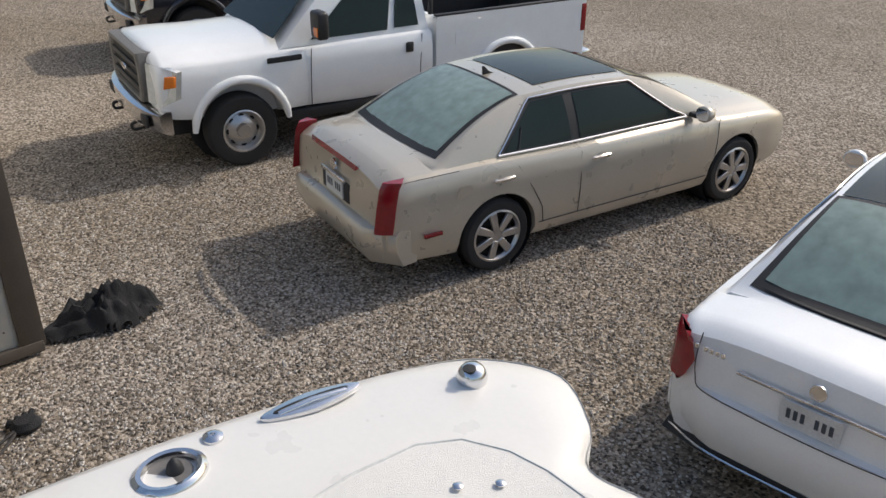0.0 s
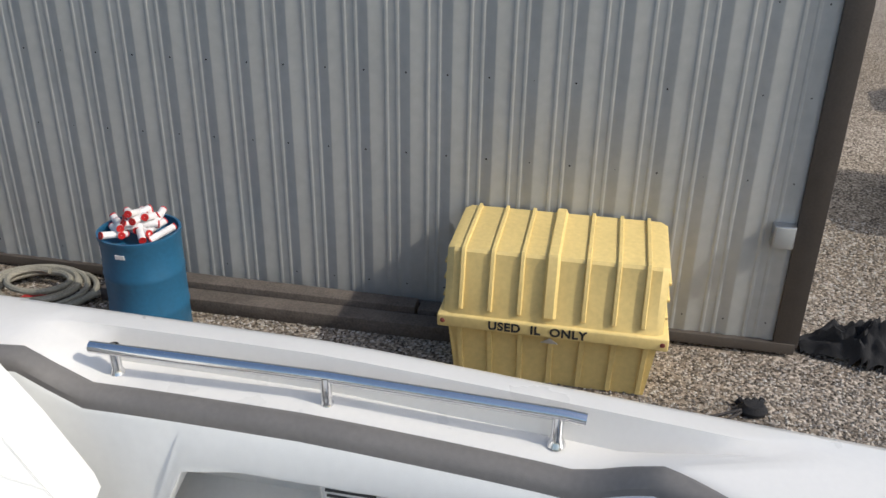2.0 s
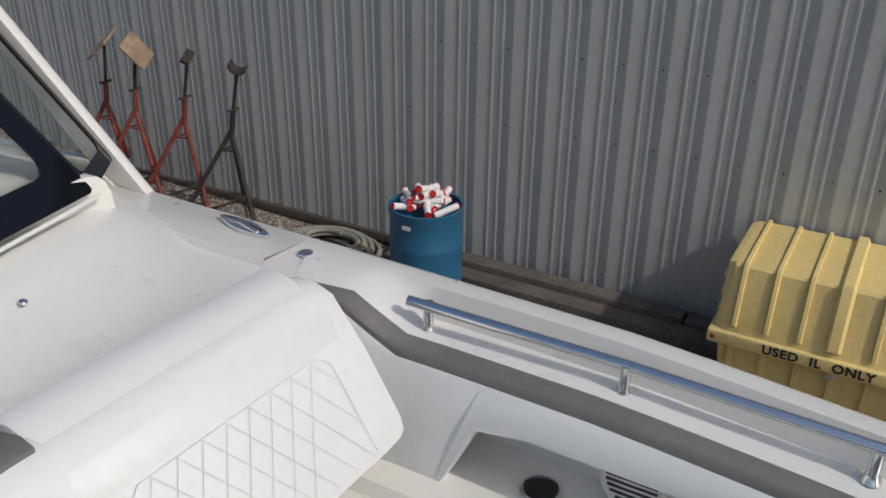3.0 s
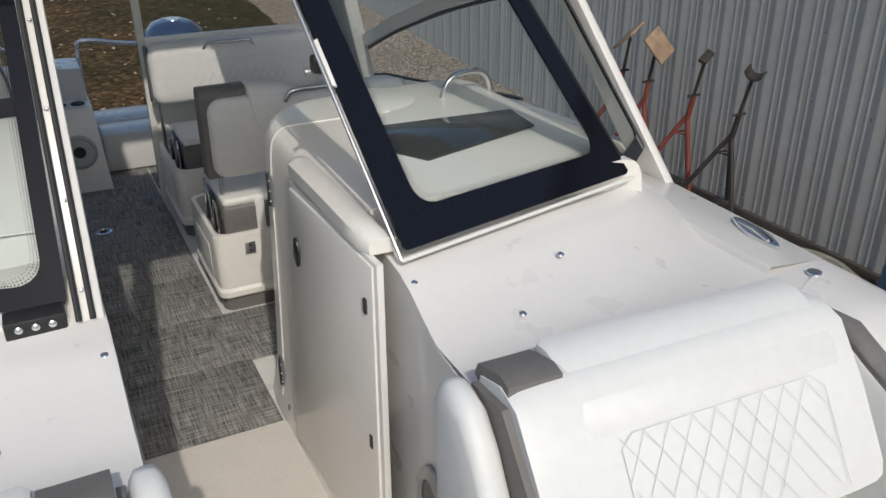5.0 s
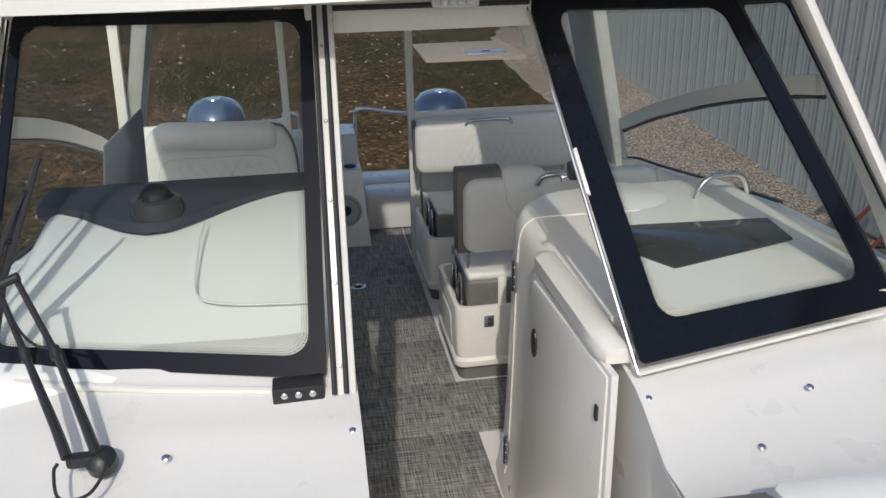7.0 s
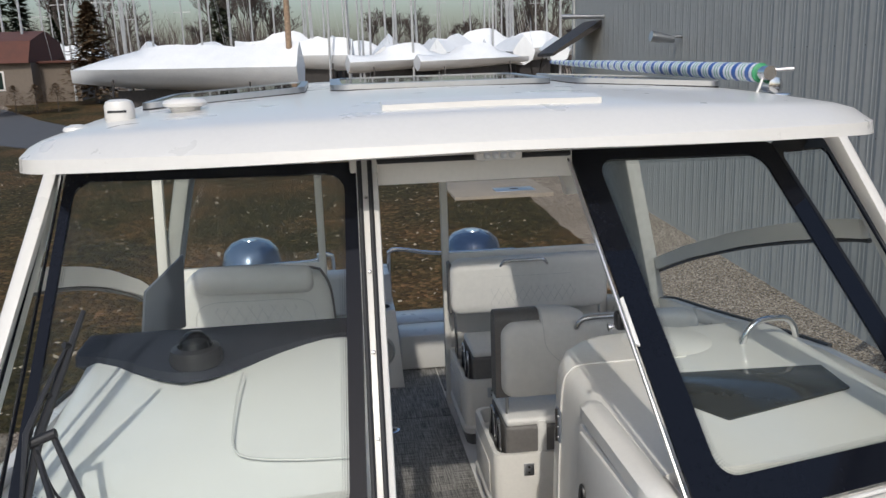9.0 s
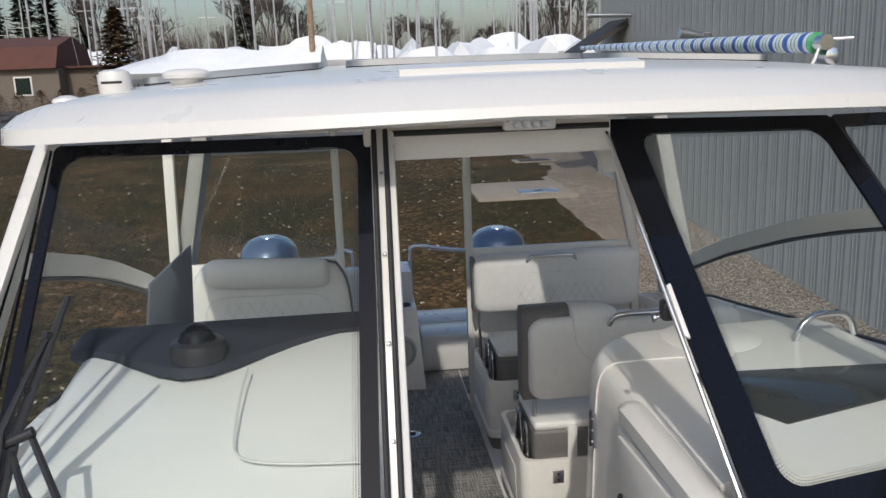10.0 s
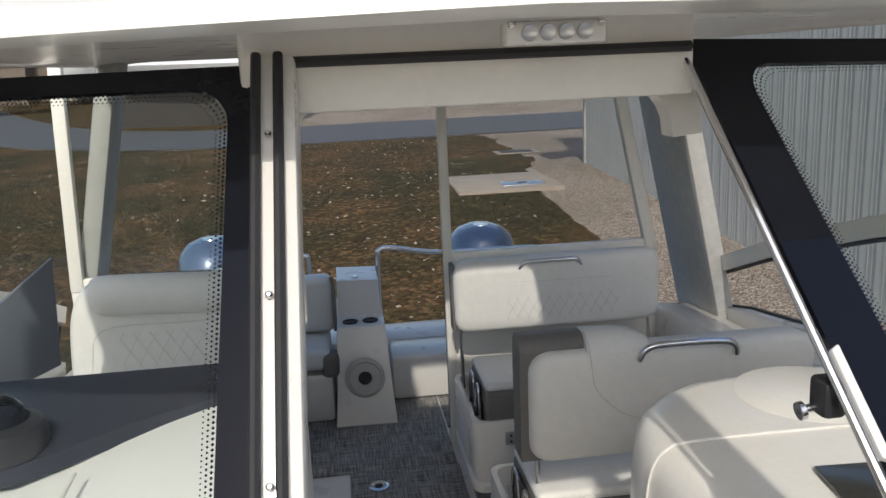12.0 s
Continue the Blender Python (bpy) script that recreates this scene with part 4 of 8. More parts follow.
# ---------------------------------------------------------------- windshield
def pane(name, c, w, h, label, glass=GLASS, inset=(0.03, 0.04, 0.055, 0.035), r=0.06):
    """Glass sheet with a black screened border and dotted edge."""
    nn = quad_normal(c)
    if nn.y > 0:
        nn = -nn
    outer = quad_outline(c, w, h, (0, 0, 0, 0), 0.02)
    inner = quad_outline(c, w, h, inset, r)
    b = bp(name, ring([p + nn * 0.003 for p in outer], [p + nn * 0.003 for p in inner], nn * -0.008), BLACK_GLOSS, label)
    bm = bmesh.new()
    bm.faces.new([bm.verts.new(p) for p in quad_outline(c, w, h, (0.01, 0.01, 0.01, 0.01), 0.02)])
    g = bp("glass", bm, glass, parent=b)
    if g.data.polygons[0].normal.dot(nn) < 0:
        g.data.flip_normals()
    g.visible_shadow = False
    # screened dots fading from the border
    dots = bmesh.new()
    for row in (0, 1, 2):
        ins = tuple(q + 0.004 + 0.006 * row for q in inset)
        o = quad_outline(c, w, h, ins, r, k=6)
        n = len(o)
        for k in range(n):
            a, q = Vector(o[k]), Vector(o[(k + 1) % n])
            m = max(1, int((q - a).length / 0.0065))
            for j in range(m):
                p = a.lerp(q, (j + 0.5 * row) / m) + nn * 0.0015
                e1 = (q - a).normalized()
                e2 = e1.cross(nn)
                rr = 0.0024 - 0.0005 * row
                dots.faces.new([dots.verts.new(p + (e1 * u + e2 * v) * rr) for u, v in ((-1, 0), (0, -1), (1, 0), (0, 1))])
    bp("dot_band", dots, BLACK_GLOSS, parent=b, smooth=0)
    return b


LP = ((-0.40, 2.86, 2.475), (0.522, 2.64, 2.455), (0.566, 3.262, 3.315), (-0.30, 3.42, 3.31))
RP = ((1.325, 2.515, 2.475), (2.185, 2.70, 2.480), (1.925, 3.40, 3.30), (1.205, 3.28, 3.325))
pane("port_windshield", LP, 0.86, 1.05, "fixed port windshield with black screened border")
pane("starboard_windshield", RP, 0.89, 1.12, "hinged windshield panel with black screened border", inset=(0.10, 0.075, 0.10, 0.05))
# bright edge along the hinged panel, its white handle and latch
e0, e1 = Vector(RP[0]) + Vector((-0.012, -0.01, -0.02)), Vector(RP[3]) + Vector((-0.012, -0.01, 0.0))
bp("panel_edge", tube([e0, e1], 0.006, 8), CHROME, "polished edge of the hinged panel")
bp("panel_sill", tube([e0, Vector(RP[1]) + Vector((0.01, -0.01, -0.012))], 0.006, 8), GELCOAT)
hp = e0.lerp(e1, 0.5)
hd_ = (e1 - e0).normalized()
bp("panel_handle", prism([hp + hd_ * a + Vector((b_, -0.012, 0)) for a, b_ in ((-0.075, 0.014), (-0.068, 0.001), (0.068, 0.001), (0.075, 0.014))], (0, -0.010, 0.008), 0.003), GELCOAT, "white pull handle")
bp("panel_latch", box(hp.x - 0.012, hp.x + 0.02, hp.y + 0.02, hp.y + 0.06, hp.z - 0.035, hp.z + 0.015, 0.008), PLASTIC_BLK)
bp("latch_knob", lathe([(0.006, 0), (0.006, 0.014), (0.012, 0.017), (0.012, 0.024), (0, 0.026)], 16, Matrix.Translation((hp.x - 0.005, hp.y + 0.05, hp.z - 0.028)) @ Matrix.Rotation(radians(-100), 4, "Y")), CHROME)
# quarter panes at the corners and along the cabin sides
for s, cc in ((1, ((2.192, 2.712, 2.475), (2.455, 2.955, 2.445), (2.205, 3.55, 3.29), (1.932, 3.41, 3.30))), (-1, ((-0.55, 2.99, 2.46), (-0.43, 2.88, 2.47), (-0.32, 3.44, 3.30), (-0.39, 3.62, 3.28)))):
    pane("corner_pane", cc, 0.30, 1.0, "narrow corner window with black border", CORNER_GLASS, inset=(0.02, 0.02, 0.05, 0.04), r=0.03)
    xo = CX + s * 1.41
    q = lambda y, z: (CX + s * (1.56 - 0.20 * (z - 2.4) / 0.9), y, z)
    pill = [q(2.86, 2.31), q(3.06, 2.31), q(3.74, 3.34), q(3.62, 3.34)]
    bp("a_pillar", prism([(p[0] + s * 0.012, p[1], p[2]) for p in pill], (s * -0.05, -0.02, 0), 0.012), GELCOAT, "white windshield pillar")
    rail = [(3.52, 2.92), (3.66, 2.895), (4.12, 2.785), (4.57, 2.66), (5.26, 2.44), (5.9, 2.205)]
    foot = [(5.9, 2.02), (5.63, 2.085), (5.15, 2.16), (4.41, 2.29), (3.9, 2.37)]
    bp("side_coaming", prism([q(2.9, 2.26), q(5.95, 1.88)] + [q(a, b) for a, b in foot] + [q(3.1, 2.42)], (s * -0.05, 0, 0), 0.01), GELCOAT, "white cabin side")
    bp("window_rail", loft([[q(a, b), q(a, b + 0.075), tuple(Vector(q(a, b + 0.075)) + Vector((s * -0.03, 0, 0))), tuple(Vector(q(a, b)) + Vector((s * -0.03, 0, 0)))] for a, b in rail]), CREAM, "pale rail under the side window")
    ba = 5.84 if s > 0 else 6.16
    bp("b_pillar", prism([q(ba, 1.9), q(6.40, 1.9), q(6.34, 3.38), q(ba - 0.06, 3.38)], (s * -0.10, 0, 0), 0.03), CURTAIN, "grey aft pillar with a rolled curtain")
    bp("window_bow", tube(smooth_path([q(a, b - 0.008) for a, b in rail[::-1]], 6), 0.010, 8), PLASTIC_BLK, "black curved window rail")
    bp("low_window", tube([q(5.9, 2.20)] + [q(a, b) for a, b in foot], 0.013, 8), BLACK, "black rubber edge of a low side window")

# frame of the walk-through opening: post, header with double black seal
bp("centre_post", prism([(0.532, 2.575, 2.44), (0.595, 2.575, 2.44), (0.620, 3.225, 3.33), (0.558, 3.225, 3.33)], (0, 0.07, -0.05), 0.008), GELCOAT, "white post beside the walk-through")
for dx in (0.026, 0.056):
    bp("door_seal", tube([(0.513 + dx, 2.565, 2.45), (0.541 + dx, 3.215, 3.33)], 0.007, 8), BLACK, "black rubber seal")
for f in (0.06, 0.25, 0.45, 0.65, 0.85):
    screw_at(boat, (0.556 + 0.028 * f, 2.572 + 0.673 * f, 2.45 + 0.915 * f), (0, -0.8, 0.6), 0.005).matrix_parent_inverse = BINV
bp("door_header", box(0.54, 1.21, 3.24, 3.34, 3.245, 3.39, 0.008), CREAM, "cream header above the walk-through")
for zz in (3.318,):
    bp("header_seal", tube([(0.58, 3.232, zz), (1.20, 3.232, zz - 0.002)], 0.008, 8), BLACK)
# inner arch with rounded corners
arch_o = [(0.60, 1.4), (0.60, 3.31), (1.32, 3.31), (1.32, 1.4)]
ai = [(0.60, 3.345, 2.9), (0.60, 3.345, 3.18)] + [(0.60 + 0.08 - 0.08 * math.cos(radians(a)), 3.345, 3.18 + 0.08 * math.sin(radians(a))) for a in range(15, 91, 15)] + [(1.14 + 0.08 * math.sin(radians(a)), 3.345, 3.18 + 0.08 * math.cos(radians(a))) for a in range(0, 91, 15)] + [(1.222, 3.345, 3.17)]
ao = [(0.57, 3.345, 2.9), (0.57, 3.345, 3.2)] + [(0.57, 3.345, 3.30)] * 3 + [(0.66, 3.345, 3.31)] * 3 + [(1.25, 3.345, 3.31)] * 3 + [(1.265, 3.345, 3.29)] * 4 + [(1.266, 3.345, 3.17)]
bm = bmesh.new()
va, vb = [bm.verts.new(p) for p in ai], [bm.verts.new(Vector(p) + Vector((0.0003 * k, 0, 0.0003 * k))) for k, p in enumerate(ao)]
va2, vb2 = [bm.verts.new(Vector(p) + Vector((0, 0.05, 0))) for p in ai], [bm.verts.new(v.co + Vector((0, 0.05, 0))) for v in vb]
for k in range(len(ai) - 1):
    bm.faces.new((va[k], va[k + 1], vb[k + 1], vb[k]))
    bm.faces.new((va[k], va[k + 1], va2[k + 1], va2[k]))
    bm.faces.new((va2[k], va2[k + 1], vb2[k + 1], vb2[k]))
bp("inner_arch", bm, CREAM, "cream inner arch", 30)
# hinge block at the foot of the port pane
hb = bp("hinge_block", box(0.385, 0.515, 2.575, 2.64, 2.425, 2.475, 0.006), PLASTIC_BLK, "black hinge block")
for dx in (0.03, 0.065, 0.10):
    screw_at(hb, (0.385 + dx, 2.573, 2.455), (0, -1, 0), 0.009)
bp("windshield_sill", tube([(-0.36, 2.80, 2.455), (0.1, 2.68, 2.445), (0.52, 2.60, 2.44)], 0.012, 8), GELCOAT)
# wiper with twin arms and a washer hose
wp = bp("wiper", lathe([(0.035, 0), (0.035, 0.03), (0.02, 0.045), (0, 0.047)], 16, Matrix.Translation((0.0, 2.445, 2.40)) @ Matrix.Rotation(radians(25), 4, "X")), PLASTIC_BLK, "black pantograph windshield wiper")
piv = Vector((-0.005, 2.43, 2.44))
bp("base", box(-0.075, 0.02, 2.42, 2.455, 2.41, 2.44, 0.01), PLASTIC_BLK, parent=wp)
for dx, q1, q2 in ((-0.065, (-0.215, 2.719, 2.560), (-0.296, 2.860, 2.683)), (0.0, (-0.143, 2.719, 2.560), (-0.252, 2.870, 2.706))):
    arm = bp("arm", tube([piv + Vector((dx, 0, 0)), piv + Vector((dx - 0.03, 0.06, 0.04)), q1, q2], [0.013, 0.012, 0.009, 0.008], 8), PLASTIC_BLK, parent=wp)
    bp("joint", tube([Vector(q1) + Vector((0.004, -0.012, -0.010)), Vector(q1) + Vector((-0.006, 0.012, 0.010))], 0.014, 10), PLASTIC_BLK, parent=wp)
w0, w1, w2 = Vector((-0.312, 2.750, 2.525)), Vector((-0.288, 2.880, 2.708)), Vector((-0.194, 3.055, 2.977))
bp("blade", tube([w0, w0.lerp(w1, 0.5), w1, w1.lerp(w2, 0.5), w2], [0.009, 0.012, 0.013, 0.012, 0.007], 8), PLASTIC_BLK, parent=wp)
up_ = Vector((-0.012, -0.018, 0.010))
bp("blade_spine", tube([w0.lerp(w1, 0.25) + up_ * 0.6, w1 + up_ * 1.6, w1.lerp(w2, 0.35) + up_ * 1.2, w1.lerp(w2, 0.72) + up_ * 0.5], [0.005, 0.010, 0.007, 0.005], 8), PLASTIC_BLK, parent=wp)
bp("blade_clip", tube([Vector((-0.312, 2.855, 2.692)), Vector((-0.242, 2.863, 2.716))], 0.013, 10), PLASTIC_BLK, parent=wp)
for f in (0.3, 0.7):
    bp("yoke", tube([w1.lerp(w2, f) + up_ * 1.0, w1.lerp(w2, f) - up_ * 0.1], 0.009, 8), PLASTIC_BLK, parent=wp)
bp("washer_line", tube(smooth_path([(-0.280, 2.835, 2.672), (-0.245, 2.79, 2.606), (-0.198, 2.745, 2.575), (-0.148, 2.728, 2.570)], 5), 0.004, 6), BLACK, parent=wp)
bp("washer_hose", tube(smooth_path([piv, (0.02, 2.40, 2.43), (-0.01, 2.34, 2.40), (-0.07, 2.335, 2.40), (-0.09, 2.39, 2.43), (-0.085, 2.41, 2.44)], 6), 0.004, 8), BLACK, parent=wp)

# ---------------------------------------------------------------- hardtop
def roof_half(y):
    t = max(0.0, min(1.0, (y - 2.95) / 0.55))
    return 1.08 + 0.36 * math.sqrt(max(0, 1 - (1 - t) ** 2)) if y < 6.2 else 1.44 - 0.1 * (y - 6.2)


def roof_front(u):
    """Front edge, swept back towards the sides; u from -1 to 1."""
    return 2.93 + 0.28 * abs(u) ** 2.6 + 0.10 * (1 - math.sqrt(1 - min(1, max(0, (abs(u) - 0.9) / 0.1)) ** 2))


loops = []
RC, RH = 0.91, 1.30
for k in range(41):
    u = math.sin(math.pi / 2 * (-1 + 2 * k / 40))
    x = RC + RH * u
    yf = roof_front(u)
    cr = 0.05 * (1 - u * u)
    ed = 0.035 * (1 - math.sqrt(1 - min(1, max(0, (abs(u) - 0.84) / 0.16)) ** 2))
    loops.append([(x, yf + 0.06, 3.345 - 0.015 * abs(u) + cr * 0.2), (x, yf, 3.352 - 0.02 * abs(u) + cr * 0.3), (x, yf + 0.008, 3.37 + cr * 0.4), (x, yf + 0.10, 3.415 + cr * 0.7 - ed), (x, yf + 0.18, 3.425 + cr * 0.8 - ed * 1.2), (x, yf + 0.7, 3.44 + cr - ed * 1.3), (x, 5.0, 3.46 + cr - ed * 1.3), (x, 6.4, 3.44 + cr - ed * 1.3), (x, 6.5, 3.40 + cr * 0.5), (x, 6.45, 3.36 - ed * 0.6)] + [(x, 5.0, 3.375 - ed * 0.75), (x, yf + 0.5, 3.38 - ed * 0.75)])
top = bp("hardtop", loft(loops), GELCOAT, "glossy white moulded hardtop", 35)
# opening under the middle roof hatch; roof left solid under outer two, blocking sun
cut(top, [prism([(x0 + (x1 - x0) * (u * 0.88 + 0.5), y0 + (y1 - y0) * (v * 0.88 + 0.5) + sk * u * 0.88, 3.2) for u, v in rounded(1, 1, 0.1)], (0, 0, 0.6)) for x0, x1, y0, y1, sk in ((0.62, 1.42, 4.10, 4.72, 0.0),)])
top.matrix_parent_inverse = BINV


def roof_z(x, y):
    u = max(-1, min(1, (x - RC) / RH))
    return 3.425 - 0.045 * (1 - math.sqrt(1 - min(1, max(0, (abs(u) - 0.84) / 0.16)) ** 2)) + 0.015 * max(0, min(1, (y - 3.11) / 0.52)) + 0.02 * max(0, min(1, (y - 3.63) / 1.37)) + 0.05 * (1 - u * u)


def roof_hatch(x0, x1, y0, y1, skew=0.0):
    z = max(roof_z(x0, y0), roof_z(x1, y0)) - 0.004
    tilt = roof_z(x1, y0) - roof_z(x0, y0)
    out = [(x0 + (x1 - x0) * (u + 0.5), y0 + (y1 - y0) * (v + 0.5) + skew * u, 0) for u, v in rounded(1, 1, 0.1)]
    inn = [(x0 + (x1 - x0) * (u * 0.9 + 0.5), y0 + (y1 - y0) * (v * 0.9 + 0.5) + skew * u * 0.9, 0) for u, v in rounded(1, 1, 0.1)]
    zz = lambda p: Vector((p[0], p[1], roof_z(p[0], p[1]) + 0.004))
    h = bp("roof_hatch", ring([zz(p) for p in out], [zz(p) for p in inn], (0, 0, 0.020)), ALU, "tinted roof hatch in an aluminium frame")
    bp("gasket", ring([zz((p[0], p[1])) + Vector((0, 0, -0.012)) for p in out], [zz(p) + Vector((0, 0, -0.012)) for p in inn], (0, 0, 0.012)), BLACK, parent=h)
    bm = bmesh.new()
    vs = [bm.verts.new(zz(p) + Vector((0, 0, 0.017))) for p in inn]
    bm.faces.new(vs)
    bp("lens", bm, HATCH_LENS, "smoked acrylic hatch lens", parent=h).visible_shadow = False


roof_hatch(0.50, 1.40, 4.15, 4.95)
roof_hatch(-0.18, 0.40, 4.05, 4.75, 0.25)
roof_hatch(1.48, 2.03, 4.05, 4.75, -0.2)
bp("roof_strip", loft([[(x, 3.18, roof_z(x, 3.3) - 0.012), (x, 3.18, roof_z(x, 3.3) + 0.004), (x, 3.26, roof_z(x, 3.3) + 0.014), (x, 3.26, roof_z(x, 3.3) - 0.01)] for x in (0.64, 0.95, 1.28)]), GELCOAT, "raised moulded strip")
gp = thing("gps_antenna", (-0.17, 3.60, roof_z(-0.17, 3.60) - 0.012), "white puck navigation antenna on the hardtop", "antenna")
part("puck", lathe([(0.044, 0), (0.047, 0.014), (0.046, 0.050), (0.040, 0.064), (0.026, 0.070), (0, 0.071)], 26), GELCOAT, gp)
part("mark", loft([[(0.0475 * math.sin(a), -0.0475 * math.cos(a), z) for a in [radians(-38 + 7.6 * k) for k in range(11)]] for z in (0.030, 0.037)], closed=False), PLASTIC_BLK, gp)
an = thing("satellite_antenna", (0.02, 3.68, roof_z(0.02, 3.68) - 0.006), "low white mushroom antenna on the hardtop", "antenna")
part("cap", lathe([(0.046, 0), (0.05, 0.014), (0.070, 0.020), (0.072, 0.030), (0.064, 0.040), (0.036, 0.046), (0, 0.047)], 28), GELCOAT, an)
an = thing("roof_fitting", (-0.28, 3.50, roof_z(-0.28, 3.50) - 0.012), "small white plug on the hardtop", "fitting")
part("plug", lathe([(0.04, 0), (0.036, 0.010), (0.015, 0.018), (0, 0.019)], 20), GELCOAT, an)
# laid-down pole wrapped in striped plastic, on a ratchet mount
pb, ptp = Vector((2.07, 3.75, 3.515)), Vector((1.93, 6.2, 3.56))
po = thing("wrapped_antenna", (2.13, 3.75, roof_z(2.13, 3.75) - 0.03), "laid-down whip antenna wrapped in striped plastic", "antenna")
pinv = po.matrix_world.inverted()


def pop(name, bm, mat, label="", smooth=40):
    o = part(name, bm, mat, po, label, smooth)
    o.matrix_parent_inverse = pinv
    return o


STRIPE = simple("stripe_wrap", (0.74, 0.76, 0.78), 0.3)
sn, sl = STRIPE.node_tree.nodes, STRIPE.node_tree.links
tcx = sn.new("ShaderNodeTexCoord")
wv = sn.new("ShaderNodeTexWave")
wv.bands_direction = "Y"
wv.inputs["Scale"].default_value, wv.inputs["Distortion"].default_value = 3.4, 1.5
rp_ = sn.new("ShaderNodeValToRGB")
rp_.color_ramp.interpolation = "CONSTANT"
rp_.color_ramp.elements[0].color = (0.04, 0.12, 0.40, 1)
rp_.color_ramp.elements[1].position, rp_.color_ramp.elements[1].color = 0.22, (0.72, 0.74, 0.76, 1)
el = rp_.color_ramp.elements.new(0.80)
el.color = (0.06, 0.30, 0.14, 1)
el = rp_.color_ramp.elements.new(0.93)
el.color = (0.72, 0.74, 0.76, 1)
sl.new(tcx.outputs["Object"], wv.inputs["Vector"])
sl.new(wv.outputs["Fac"], rp_.inputs[0])
sl.new(rp_.outputs[0], sn["Principled BSDF"].inputs["Base Color"])
pop("wrap", tube([pb, pb.lerp(ptp, 0.3), pb.lerp(ptp, 0.7), ptp], [0.036, 0.032, 0.022, 0.012], 14), STRIPE, "white wrap with blue and green stripes")
pop("ferrule", tube([pb + Vector((0.004, -0.06, 0)), pb + Vector((0, 0.01, 0))], 0.026, 14), CHROME)
pop("mount", add_lathe(box(2.10, 2.17, 3.70, 3.80, 3.42, 3.44, 0.006), [(0.028, -0.03), (0.028, 0.03), (0.012, 0.034), (0, 0.034)], 18, Matrix.Translation((2.11, 3.74, 3.47)) @ Matrix.Rotation(radians(90), 4, "X")), CHROME, "stainless ratchet mount")
pop("lever", tube([pb + Vector((0.02, -0.03, 0.01)), pb + Vector((0.10, -0.05, 0.012))], 0.006, 8), CHROME)
pop("cord", tube(smooth_path([pb + Vector((-0.01, -0.045, 0.0)), pb + Vector((-0.03, -0.05, -0.05)), pb + Vector((-0.05, -0.05, -0.09))], 5), 0.005, 8), GELCOAT)
# spot light under the brow of the hardtop
lb = bp("deck_light", box(0.885, 1.015, 3.06, 3.10, 3.325, 3.355, 0.006), GELCOAT, "white four-lamp deck light")
for k in range(4):
    bp("lamp", lathe([(0.0105, 0), (0.010, 0.003), (0.005, 0.001), (0, 0.001)], 14, Matrix.Translation((0.915 + 0.0235 * k, 3.059, 3.34)) @ Matrix.Rotation(radians(90), 4, "X")), ALU, parent=lb)
for xx in (0.893, 1.007):
    screw_at(lb, (xx, 3.059, 3.35), (0, -1, 0), 0.005)

# aft bulkhead frames with clear curtains
for x0, x1, xt in ((1.16, 2.28, 2.05), (0.41, -0.64, -0.60)):
    sgn = 1 if x1 > x0 else -1
    bp("bulkhead_post", prism([(x0, 6.08, 1.33), (x0 + sgn * 0.045, 6.08, 1.33), (x0 + sgn * 0.045, 6.08, 3.39), (x0, 6.08, 3.39)], (0, 0.05, 0), 0.006), CREAM, "cream bulkhead post")
    bp("bulkhead_sill", prism([(x0, 6.09, 1.33), (x1, 6.09, 1.33), (x1, 6.09, 2.36), (x0, 6.09, 2.36)], (0, 0.04, 0), 0.006), CREAM)
    bp("slanted_post", prism([(x1, 6.08, 2.30), (x1 - sgn * 0.06, 6.08, 2.30), (xt - sgn * 0.06, 6.08, 3.39), (xt, 6.08, 3.39)], (0, 0.05, 0), 0.006), CREAM)
    bm = bmesh.new()
    bm.faces.new([bm.verts.new(p) for p in ((x0, 6.10, 2.36), (x1, 6.10, 2.36), (xt, 6.10, 3.38), (x0, 6.10, 3.38))])
    g = bp("curtain_pane", bm, CLEAR)
    if g.data.polygons[0].normal.y > 0:
        g.data.flip_normals()
    g.visible_shadow = False


# ---------------------------------------------------------------- seats
def cushion(x0, x1, y0, y1, z0, z1, bev=0.035):
    return box(x0, x1, y0, y1, z0, z1, bev, 4)


def quilt(bm, x0, x1, z0, z1, y, pitch=0.055):
    k = x0 - (z1 - z0)
    while k < x1:
        for sg in (1, -1):
            seg = []
            for q in range(13):
                z = z0 + (z1 - z0) * q / 12
                x = k + (z - z0) * 0.6 if sg > 0 else k + (z1 - z0) * 0.6 - (z - z0) * 0.6
                if x0 <= x <= x1:
                    seg.append((x, y, z))
            if len(seg) > 1:
                add_tube(bm, seg, 0.0017, 4)
        k += pitch
    return bm


